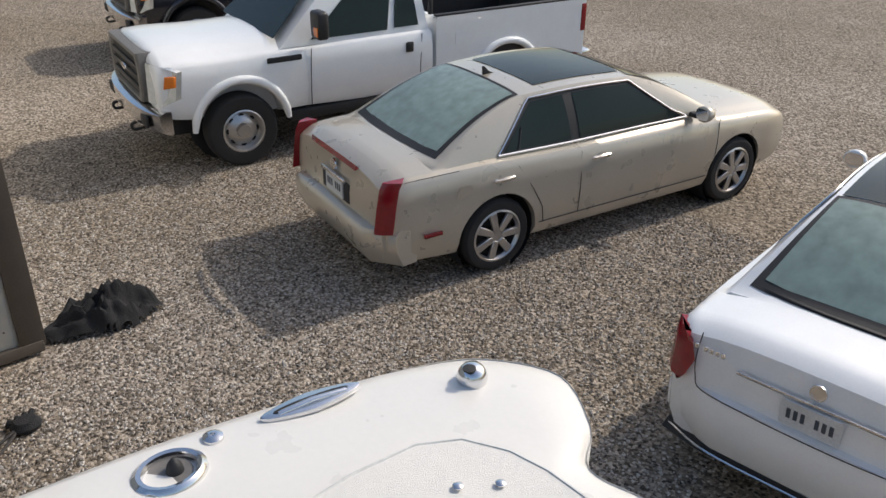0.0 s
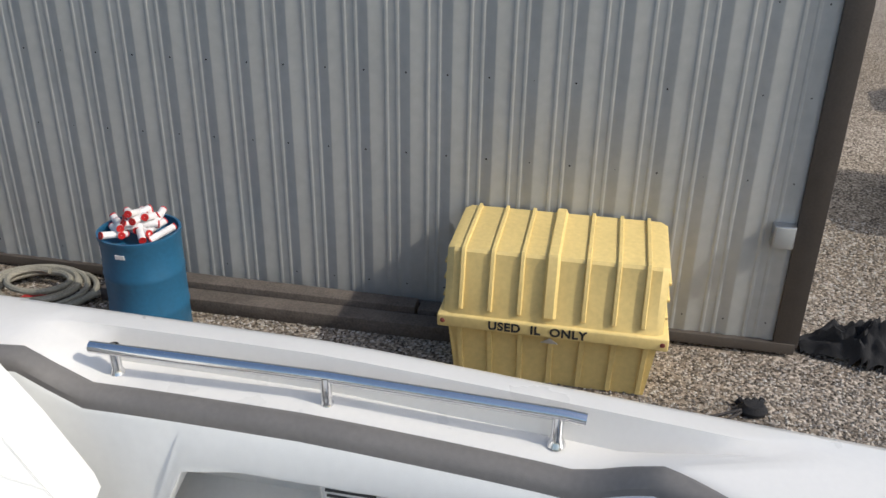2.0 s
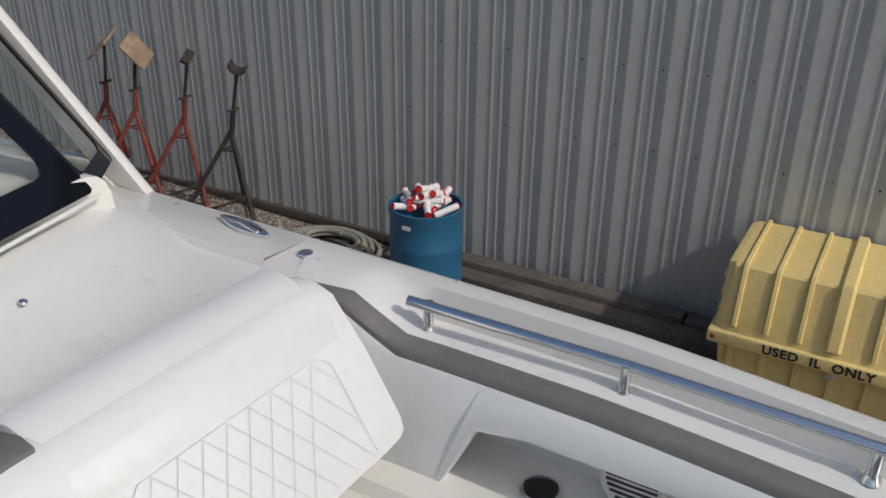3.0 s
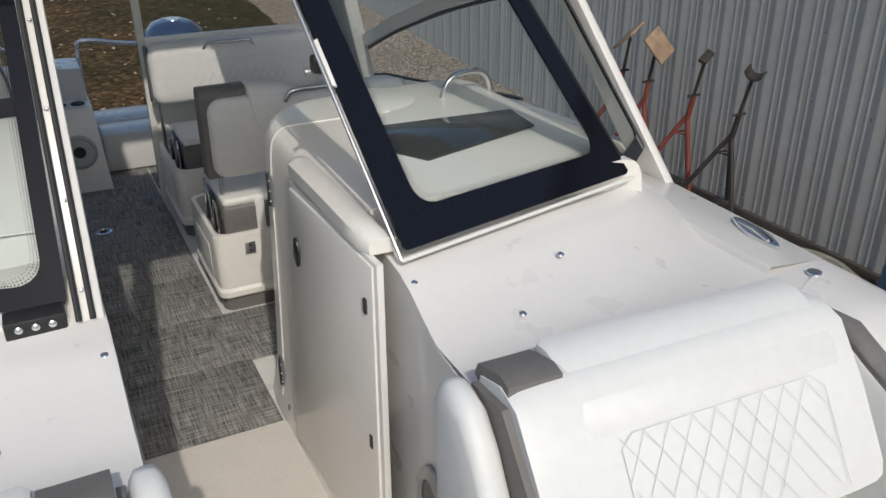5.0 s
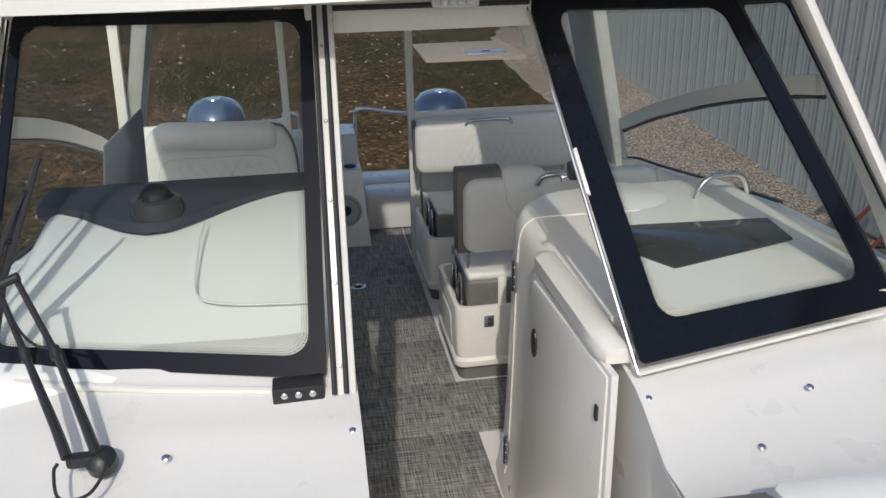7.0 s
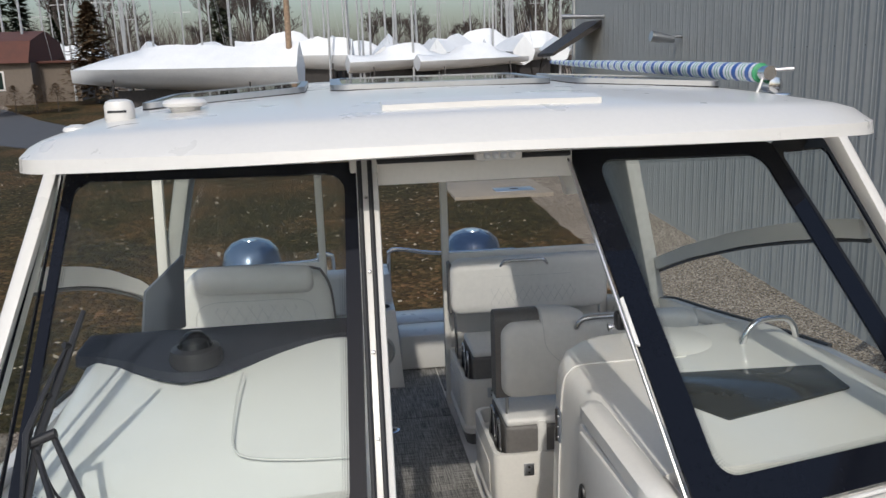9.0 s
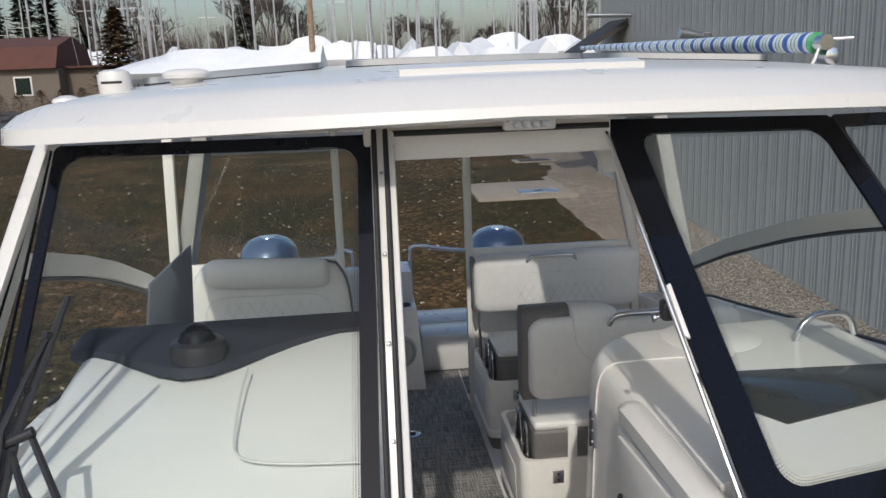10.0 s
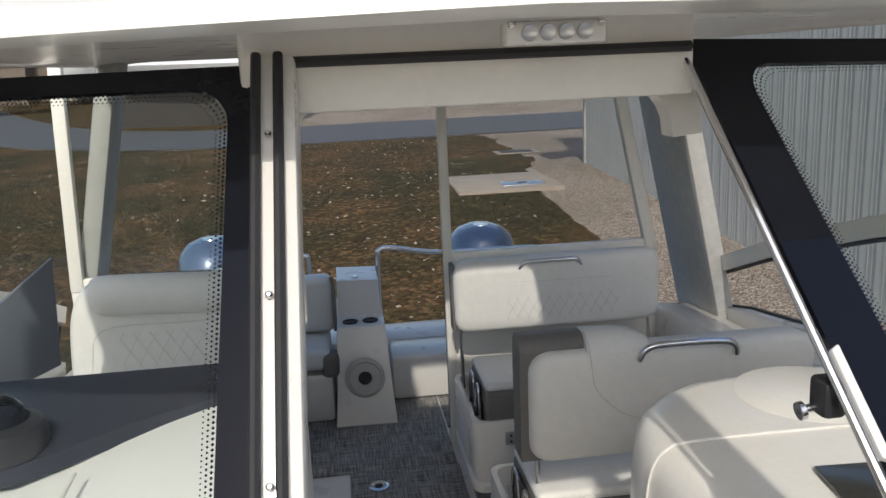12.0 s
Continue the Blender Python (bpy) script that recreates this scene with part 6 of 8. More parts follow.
class CarForm:
    """Skin of a car: lower body from rows (x, half width, bottom, shoulder, crown), cabin from its four corners."""

    def __init__(self, st, gh=None, zb=0.0, zr=0.0, arch=0.035):
        self.st, self.gh, self.zb, self.zr, self.arch = st, gh, zb, zr, arch

    def cabin(self, x):
        """Belt half width, rail half width and height, crown height, or None outside the cabin."""
        if not self.gh:
            return None
        RB, FB, RT, FT = self.gh
        if x <= RB[0] or x >= FB[0]:
            return None
        hb = RB[1] + (FB[1] - RB[1]) * (x - RB[0]) / (FB[0] - RB[0])
        if x < RT[0]:
            t = (x - RB[0]) / (RT[0] - RB[0])
            e, base = 1 - (1 - t) ** 1.45, RT
        elif x > FT[0]:
            t = (FB[0] - x) / (FB[0] - FT[0])
            e, base = 1 - (1 - t) ** 1.35, FT
        else:
            t = e = 1.0
            f = (x - RT[0]) / (FT[0] - RT[0])
            base = (0, RT[1] + (FT[1] - RT[1]) * f + 0.012 * math.sin(math.pi * f))
        f = max(0.0, min(1.0, (x - RT[0]) / (FT[0] - RT[0])))
        up = 0.022 * math.sin(math.pi * f)
        hr = hb - 0.02 + (base[1] - hb + 0.02) * e
        zrail = self.zb + (self.zr - self.zb + up) * e
        return hb, hr, zrail, zrail + 0.012 + self.arch * min(1.0, t * 2.0)

    def section(self, x):
        hs, zbt, zs, zt = hermite(self.st, x)
        low = [(0, zbt), (hs * 0.78, zbt), (hs * 0.93, zbt + 0.045), (hs * 0.985, zbt + 0.14), (hs, zbt + 0.48 * (zs - zbt)), (hs * 0.998, zbt + 0.74 * (zs - zbt)), (hs * 0.978, zs - 0.05), (hs * 0.948, zs - 0.014)]
        c = self.cabin(x)
        if c is None:
            return low + [(hs * 0.90, zs + 0.004)] + [(hs * k, zs + (zt - zs) * h) for k, h in ((0.86, 0.12), (0.82, 0.24), (0.76, 0.42), (0.70, 0.58), (0.5, 0.86), (0.25, 0.98), (0, 1.0))]
        hb, hr, zrail, zc = c
        hb = min(hb, hs * 0.92)
        zbl = max(self.zb, zs)
        side = [(hb + (hr - hb) * v + 0.022 * math.sin(math.pi * v) * min(1.0, (zrail - self.zb) / 0.3), zbl + (max(zrail, zbl + 0.002) - zbl) * v) for v in (0, 0.3, 0.62, 0.9)]
        zc = max(zc, zt)
        top = [(hr * 0.975, zrail + 0.35 * (zc - zrail)), (hr * 0.70, zrail + 0.78 * (zc - zrail)), (hr * 0.35, zrail + 0.95 * (zc - zrail)), (0, zc)]
        return low + [side[0], side[1], side[2], side[3]] + top

    def shell(self):
        xs = sorted({round(r[0], 4) for r in self.st} | {round(self.st[0][0] + (self.st[-1][0] - self.st[0][0]) * k / 64, 4) for k in range(65)} | {round((a[0] + b[0]) / 2, 4) for a, b in zip(self.st, self.st[1:])})
        if self.gh:
            xs = sorted(set(xs) | {round(p[0] + d, 4) for p in self.gh for d in (-0.02, 0.0, 0.02)})
        loops = []
        for x in xs:
            h = self.section(x)
            loops.append([(x, y, z) for y, z in h] + [(x, -y, z) for y, z in h[-2:0:-1]])
        return loft(loops)

    def side_at(self, x, v, s, off=0.0):
        hb, hr, zrail, zc = self.cabin(x)
        hb = min(hb, hermite(self.st, x)[0] * 0.92)
        zbl = max(self.zb, hermite(self.st, x)[2])
        y = hb + (hr - hb) * v + 0.022 * math.sin(math.pi * v) * min(1.0, (zrail - self.zb) / 0.3)
        return (x, s * (y + off), zbl + (zrail - zbl) * v + off * 0.5)

    def top_at(self, x, f, off=0.0):
        h = self.section(x)[-4:]
        y = abs(f) * h[0][0]
        for (ya, za), (yb_, zb_) in zip(h[::-1], h[::-1][1:]):
            if y <= yb_ + 1e-6:
                return (x, math.copysign(y, f), za + (zb_ - za) * (y - ya) / max(1e-6, yb_ - ya) + off)
        return (x, math.copysign(y, f), h[0][1] + off)

    def side_panel(self, v0, v1, xa, xb, s, off, n=6):
        """Sheet on the cabin side between the slanting ends xa(v) and xb(v)."""
        rows = []
        for j in range(n + 1):
            v = v0 + (v1 - v0) * j / n
            a, b = xa(v), xb(v)
            rows.append([self.side_at(a + (b - a) * i / 8, v, s, off) for i in range(9)])
        return loft(rows, closed=False)

    def top_panel(self, x0, x1, f0, f1, off, n=10, bow=0.0):
        """Sheet on the roof or a window between x0 and x1, its half widths shares f0 and f1 of the rail."""
        rows = []
        for i in range(n + 1):
            t = i / n
            f = f0 + (f1 - f0) * t
            rows.append([self.top_at(x0 + (x1 - x0) * t + bow * (1 - (2 * k / 12 - 1) ** 2) * (1 - t), f * (2 * k / 12 - 1), off) for k in range(13)])
        return loft(rows, closed=False)


def car_shell(st, k=4):
    return CarForm(st).shell()


def greenhouse(RB, FB, RT, FT, zb, zr, n=6):
    """Roof and pillars between the belt and the roof; corners are (x, half width)."""
    loops = []
    for v, bul in ((0.0, 0), (0.33, 0.004), (0.66, 0.005), (0.92, 0.0), (1.0, -0.025)):
        z = zb + (zr - zb) * v
        r = (RB[0] + (RT[0] - RB[0]) * v, RB[1] + (RT[1] - RB[1]) * v + bul)
        f = (FB[0] + (FT[0] - FB[0]) * v, FB[1] + (FT[1] - FB[1]) * v + bul)
        lp = []
        for a, b, bow in (((r[0], -r[1]), (r[0], r[1]), -0.05), ((r[0], r[1]), (f[0], f[1]), 0), ((f[0], f[1]), (f[0], -f[1]), 0.08), ((f[0], -f[1]), (r[0], -r[1]), 0)):
            for i in range(n):
                t = i / n
                lp.append((a[0] + (b[0] - a[0]) * t + bow * math.sin(math.pi * t), a[1] + (b[1] - a[1]) * t, z))
        loops.append(lp)
    top = loops[-1]
    cx = sum(p[0] for p in top) / len(top)
    for k, dz in ((0.93, 0.015), (0.7, 0.032), (0.35, 0.042), (0.02, 0.045)):
        loops.append([(cx + (p[0] - cx) * k, p[1] * k, zr + dz) for p in top])
    return loft(loops)


def panel(bm, c, uv, off, d):
    nn = quad_normal(c)
    pts = [quad_point(c, u, v) + nn * off for u, v in uv]
    return add_prism(bm, pts, nn * d)


def plate(parent, m, dark=False):
    p = part("number_plate", box(-0.155, 0.155, -0.006, 0.006, -0.078, 0.078, 0.004, m=m), PLATE_WHITE, parent, "white number plate with dark bars")
    for k in (0, 1, 2, 4, 5, 6):
        part("bar", box(-0.125 + k * 0.037, -0.125 + k * 0.037 + 0.022, -0.0085, -0.0062, -0.03, 0.035, m=m), PLATE_INK, p)
    return p


def sedan(name, label, at, rz, paint, L, W, st, gh, zb, zr, wb, rear_axle, r, rim_r, spokes, glass_rear):
    t = thing(name, at, label, "car", "parked cars", rz=rz)
    form = CarForm(st, gh, zb, zr)
    body = part("body", form.shell(), paint, t, "", 32)
    arches = [lathe([(r + 0.055, -0.4), (r + 0.055, 0.4)], 36, Matrix.Translation((x, s * W / 2, r)) @ Matrix.Rotation(radians(90), 4, "X")) for x in (rear_axle, rear_axle + wb) for s in SIDES]
    for a_ in arches:
        bmesh.ops.holes_fill(a_, edges=[e for e in a_.edges if e.is_boundary])
    cut(body, arches)
    for x in (rear_axle, rear_axle + wb):
        for s in SIDES:
            wheel_at(t, x, s * (W / 2 - 0.135), r, 0.225, s, spokes, rim_r)
            part("arch_liner", lathe([(r + 0.05, -0.2), (r + 0.05, 0.20)], 24, Matrix.Translation((x, s * (W / 2 - 0.26), r)) @ Matrix.Rotation(radians(90), 4, "X")), BLACK, t)
            part("arch_back", lathe([(r + 0.05, 0), (0, 0.001)], 24, Matrix.Translation((x, s * (W / 2 - 0.45), r)) @ Matrix.Rotation(radians(90), 4, "X")), BLACK, t)
    RB, FB, RT, FT = gh
    part("rear_window_seal", form.top_panel(RB[0] + 0.10, RT[0] - 0.02, 0.93, 0.97, 0.004, bow=-0.06), BLACK, t, "black rear window border")
    part("rear_window", form.top_panel(RB[0] + 0.155, RT[0] - 0.06, 0.86, 0.92, 0.009, bow=-0.05), glass_rear, t, "rear window with a pale green reflection in its colour")
    part("windshield", form.top_panel(FB[0] - 0.14, FT[0] + 0.03, 0.95, 0.95, 0.006, bow=0.06), CAR_GLASS, t, "tinted windshield")
    for s in SIDES:
        rear_edge = lambda v: RB[0] + 0.62 + 0.28 * v + 0.16 * v * v
        front_edge = lambda v: FB[0] - 0.34 - 0.62 * v - 0.08 * v * v
        mid = RB[0] + 0.46 * (FB[0] - RB[0])
        dlo = [form.side_at(rear_edge(v), v, s, 0.010) for v in (0.03, 0.3, 0.6, 0.86, 0.97)] + [form.side_at(rear_edge(0.97) + (front_edge(0.97) - rear_edge(0.97)) * k / 6, 0.97, s, 0.010) for k in range(1, 7)] + [form.side_at(front_edge(v), v, s, 0.010) for v in (0.7, 0.35, 0.03)]
        part("window_trim", tube(dlo, 0.009, 6), CHROME, t, "bright window trim")
        part("belt_trim", tube([form.side_at(rear_edge(0.03) + (front_edge(0.03) - rear_edge(0.03)) * k / 8, 0.03, s, 0.012) for k in range(9)], 0.010, 6), CHROME, t, "bright belt trim")
        part("window_surround", form.side_panel(0.04, 0.95, lambda v: rear_edge(v) + 0.01, lambda v: front_edge(v) - 0.01, s, 0.003), BLACK, t)
        part("side_window", form.side_panel(0.08, 0.90, lambda v: rear_edge(v) + 0.05, lambda v: mid - 0.05 - 0.02 * v, s, 0.007), CAR_GLASS, t, "tinted rear door window")
        part("side_window", form.side_panel(0.08, 0.90, lambda v: mid + 0.05 - 0.02 * v, lambda v: front_edge(v) - 0.06, s, 0.007), CAR_GLASS, t, "tinted front door window")
        part("quarter_bar", tube([form.side_at(rear_edge(0.06) + 0.20, 0.06, s, 0.010), form.side_at(rear_edge(0.5) + 0.10, 0.5, s, 0.010)], 0.009, 6), BLACK, t)
        mx_ = front_edge(0) - 0.02
        mir = part("mirror", loft([[(mx_ + dx, s * (W / 2 - 0.05 + 0.20 * wv_), zb + 0.075 + 0.075 * k * math.sin(a)) for a, wv_ in [(2 * math.pi * q / 14, 0.62 + 0.45 * k * math.cos(2 * math.pi * q / 14)) for q in range(14)]] for dx, k in ((-0.01, 0.9), (0.0, 1.0), (0.05, 0.95), (0.10, 0.7), (0.125, 0.35))]), paint, t, "", 60)
        part("mirror_glass", prism([(mx_ - 0.011, s * (W / 2 + 0.075 + u), zb + 0.075 + v) for u, v in rounded(0.15, 0.105, 0.045, 4)], (-0.003, 0, 0)), CHROME, mir, "mirror glass")
        part("mirror_foot", box(mx_ + 0.01, mx_ + 0.09, s * (W / 2 - 0.06) - 0.05, s * (W / 2 - 0.06) + 0.05, zb + 0.005, zb + 0.05, 0.012), BLACK, mir)
        for xx in (mid - 0.82, mid + 0.22):
            hs_ = hermite(st, xx)[0]
            dh = part("door_handle", loft([[(xx + dx, s * (hs_ * 0.992 + o_), zb - 0.135 + 0.016 * math.sin(a)) for o_, a in ((0.0, -1.2), (0.026 * k, -0.7), (0.030 * k, 0.6), (0.0, 1.2))] for dx, k in ((-0.105, 0.15), (-0.09, 0.9), (0.0, 1.05), (0.09, 0.9), (0.105, 0.15))]), CHROME, t, "bright door handle", 60)
            part("handle_cup", lathe([(0.048, 0), (0.03, 0.004), (0, 0.005)], 16, Matrix.Translation((xx, s * (hs_ * 0.985), zb - 0.125)) @ Matrix.Rotation(radians(-90 * s), 4, "X") @ Matrix.Diagonal((1.1, 0.7, 1, 1))), paint, dh)
        gap_rows = ((0.36, 0.987), (0.52, 1.001), (0.70, 1.0), (zb - 0.05, 0.976))
        for xx, lean in ((rear_axle + 0.47, -0.30), (mid, 0.0), (rear_axle + wb * 0.885, 0.02)):
            part("door_gap", tube([(xx + lean * max(0, (zz - 0.45) / 0.5) ** 1.2, s * hermite(st, xx)[0] * f, zz) for zz, f in gap_rows], 0.004, 5), BLACK, t)
        part("sill_line", tube([(rear_axle + 0.42, s * W / 2 * 0.992, 0.37), (rear_axle + wb - 0.42, s * W / 2 * 0.992, 0.37)], 0.004, 5), DARK_STEEL, t)
        part("shoulder_line", tube([(x, s * hermite(st, x)[0] * 0.952, hermite(st, x)[2] - 0.018) for x in [0.2 + k * 0.12 for k in range(5)]], 0.003, 5), DARK_STEEL, t)
    return t, form


# champagne saloon
cad_h = math.degrees(math.atan2(-7.119 + 4.274, 5.018 - 5.478))
hd = Vector((math.cos(radians(cad_h)), math.sin(radians(cad_h)), 0))
lf = Vector((-hd.y, hd.x, 0))
RA = 1.06
o = Vector((5.478, -4.274, 0)) + lf * 0.80 - hd * RA
cad, cform = sedan("saloon_car", "champagne metallic four-door saloon with sunroof", (o.x, o.y, 0), cad_h, SILVER_PAINT, 4.86, 1.82,
            [(0.0, 0.78, 0.52, 0.70, 0.74), (0.03, 0.83, 0.30, 0.92, 0.99), (0.25, 0.87, 0.24, 1.0, 1.06), (0.9, 0.905, 0.21, 1.01, 1.07), (1.6, 0.91, 0.20, 0.99, 1.03), (2.6, 0.91, 0.20, 0.97, 1.0), (3.3, 0.91, 0.20, 0.95, 1.0), (3.9, 0.90, 0.22, 0.90, 0.98), (4.4, 0.87, 0.24, 0.86, 0.95), (4.72, 0.80, 0.26, 0.78, 0.87), (4.84, 0.70, 0.36, 0.70, 0.78), (4.87, 0.6, 0.42, 0.64, 0.70)],
            ((0.46, 0.80), (3.62, 0.80), (1.46, 0.60), (2.62, 0.62)), 0.985, 1.40, 2.88, RA, 0.335, 0.235, 7, REAR_GLASS_REFLECT)
for s in SIDES:
    part("tail_light", loft([[(x + dx, s * yy, z) for x, yy in ((-0.035, 0.80), (-0.012, 0.835), (0.035, 0.868), (0.085, 0.893), (0.15, 0.80))] for z, dx in ((0.60, -0.03), (0.63, -0.024), (0.8, 0.0), (0.96, 0.03), (1.015, 0.06))]), RED_LENS, cad, "tall red tail light", 60)
part("boot_lamp", loft([[(0.02 - 0.03 * (1 - u * u) , 0.42 * u, 1.00 + 0.03 * (1 - u * u)), (-0.02 - 0.03 * (1 - u * u), 0.42 * u, 0.985 + 0.03 * (1 - u * u)), (-0.01 - 0.03 * (1 - u * u), 0.42 * u, 1.03 + 0.03 * (1 - u * u))] for u in [-1 + k / 6 for k in range(13)]]), RED_LENS, cad, "red high brake light")
part("boot_trim", box(-0.035, -0.005, -0.22, 0.22, 0.80, 0.835, 0.008), CHROME, cad)
part("badge", lathe([(0.055, 0), (0.05, 0.012), (0, 0.014)], 20, Matrix.Translation((-0.008, 0, 0.90)) @ Matrix.Rotation(radians(-90), 4, "Y")), CHROME, cad)
part("rear_bumper", loft([[(-0.06 + 0.25 * max(0, abs(u) - 0.75) * 3.0, 0.86 * u, 0.60), (-0.10 + 0.25 * max(0, abs(u) - 0.75) * 3.0, 0.88 * u, 0.56), (-0.09 + 0.25 * max(0, abs(u) - 0.75) * 3.0, 0.88 * u, 0.42), (-0.02 + 0.25 * max(0, abs(u) - 0.75) * 3.0, 0.86 * u, 0.28), (0.3, 0.84 * u, 0.28), (0.3, 0.86 * u, 0.60)] for u in [-1 + k / 8 for k in range(17)]]), SILVER_PAINT, cad, "", 50)
plate(cad, Matrix.Translation((-0.012, 0, 0.72)) @ Matrix.Rotation(radians(-90), 4, "Z"))
part("plate_recess", box(-0.005, 0.05, -0.26, 0.26, 0.62, 0.80, 0.01), BLACK, cad)
for s in SIDES:
    part("side_marker", box(0.34, 0.50, s * 0.885, s * 0.905, 0.50, 0.525, 0.004), RED_LENS, cad)
part("filler_cap", lathe([(0.082, 0), (0.082, 0.003), (0.076, 0.004), (0, 0.004)], 28, Matrix.Translation((0.72, -0.897, 0.80)) @ Matrix.Rotation(radians(96), 4, "X")), SILVER_PAINT, cad)
part("sunroof", cform.top_panel(1.66, 2.62, 0.80, 0.80, 0.006), CAR_GLASS, cad, "large dark glass sunroof")
part("roof_aerial", prism([(1.47, -0.012, 1.435), (1.60, -0.012, 1.445), (1.53, -0.012, 1.47), (1.48, -0.012, 1.52), (1.46, -0.012, 1.52)], (0, 0.024, 0), 0.004), BLACK, cad, "black fin aerial")

# white saloon seen from behind
mh = Vector((0.10, -0.995, 0)).normalized()
ml = Vector((-mh.y, mh.x, 0))
mo = Vector((2.27, -3.42, 0)) - ml * 0.02
mer, mform = sedan("saloon_car", "white four-door saloon with dark roof and red tail lights", (mo.x, mo.y, 0), math.degrees(math.atan2(mh.y, mh.x)), WHITE_PAINT, 4.69, 1.81,
            [(0.0, 0.66, 0.42, 0.70, 0.74), (0.04, 0.80, 0.26, 0.94, 0.99), (0.2, 0.865, 0.22, 0.985, 1.045), (0.7, 0.895, 0.20, 0.97, 1.04), (1.5, 0.905, 0.19, 0.97, 1.02), (2.6, 0.905, 0.19, 0.95, 0.98), (3.3, 0.90, 0.20, 0.93, 0.98), (3.9, 0.88, 0.22, 0.88, 0.95), (4.4, 0.82, 0.24, 0.76, 0.84), (4.69, 0.6, 0.36, 0.6, 0.66)],
            ((0.50, 0.79), (3.50, 0.78), (1.45, 0.58), (2.60, 0.60)), 0.965, 1.375, 2.84, 0.98, 0.33, 0.235, 10, REAR_GLASS_REFLECT)
for s in SIDES:
    part("tail_light", loft([[(x + dx, s * yy, z) for x, yy in ((-0.020, 0.64 + e), (-0.004, 0.73), (0.03, 0.803), (0.12, 0.862), (0.16, 0.78))] for z, dx, e in ((0.665, -0.02, 0.10), (0.71, -0.012, 0.06), (0.82, 0.0, 0.02), (0.91, 0.012, 0.05), (0.955, 0.04, 0.12))]), RED_LENS, mer, "red wraparound tail light", 60)
part("roof_panel", mform.top_panel(1.44, 2.62, 0.93, 0.93, 0.006), CAR_GLASS, mer, "black panoramic roof panel")
part("shelf_line", mform.top_panel(0.60, 0.63, 0.80, 0.80, 0.014, 2, bow=-0.05), BLACK, mer)
for k in range(5):
    part("model_bar", box(-0.012, -0.004, 0.50 + 0.034 * k + (0.02 if k > 3 else 0), 0.522 + 0.034 * k + (0.02 if k > 3 else 0), 0.895, 0.925, 0.001), CHROME, mer)
part("boot_gap", tube(smooth_path([(0.03, 0.66, 0.98), (-0.022, 0.655, 0.86), (-0.03, 0.64, 0.74), (-0.055, 0.58, 0.675), (-0.062, 0.3, 0.655), (-0.064, 0, 0.65), (-0.062, -0.3, 0.655), (-0.055, -0.58, 0.675)], 4), 0.0035, 5), BLACK, mer)
part("badge", lathe([(0.045, 0), (0.043, 0.008), (0.036, 0.008), (0.034, 0.004), (0, 0.004)], 24, Matrix.Translation((-0.004, 0, 0.93)) @ Matrix.Rotation(radians(-82), 4, "Y")), CHROME, mer)
part("boot_trim", box(-0.022, -0.004, -0.42, 0.42, 0.845, 0.865, 0.005), CHROME, mer)
plate(mer, Matrix.Translation((-0.016, 0, 0.755)) @ Matrix.Rotation(radians(-90), 4, "Z") @ Matrix.Rotation(radians(8), 4, "X"))
part("diffuser", loft([[(0.02 + 0.2 * max(0, abs(u) - 0.7), 0.80 * u, 0.30), (-0.02 + 0.2 * max(0, abs(u) - 0.7), 0.82 * u, 0.24), (0.25, 0.80 * u, 0.19), (0.25, 0.78 * u, 0.3)] for u in [-1 + k / 6 for k in range(13)]]), BLACK, mer)
part("diffuser_trim", tube(smooth_path([(0.07, -0.80, 0.27), (-0.025, -0.5, 0.265), (-0.03, 0, 0.265), (-0.025, 0.5, 0.265), (0.07, 0.80, 0.27)], 5), 0.010, 6), CHROME, mer)
bm = bmesh.new()
bumper = [[(-0.05 + 0.22 * max(0, abs(u) - 0.6) ** 1.3 * 2.2, 0.80 * u, 0.66), (-0.075 + 0.22 * max(0, abs(u) - 0.6) ** 1.3 * 2.2, 0.83 * u, 0.56), (-0.06 + 0.22 * max(0, abs(u) - 0.6) ** 1.3 * 2.2, 0.83 * u, 0.40), (-0.01 + 0.22 * max(0, abs(u) - 0.6) ** 1.3 * 2.2, 0.81 * u, 0.29), (0.3, 0.8 * u, 0.29), (0.3, 0.8 * u, 0.66)] for u in [-1 + k / 10 for k in range(21)]]
part("rear_bumper", loft(bumper), WHITE_PAINT, mer, "", 60)


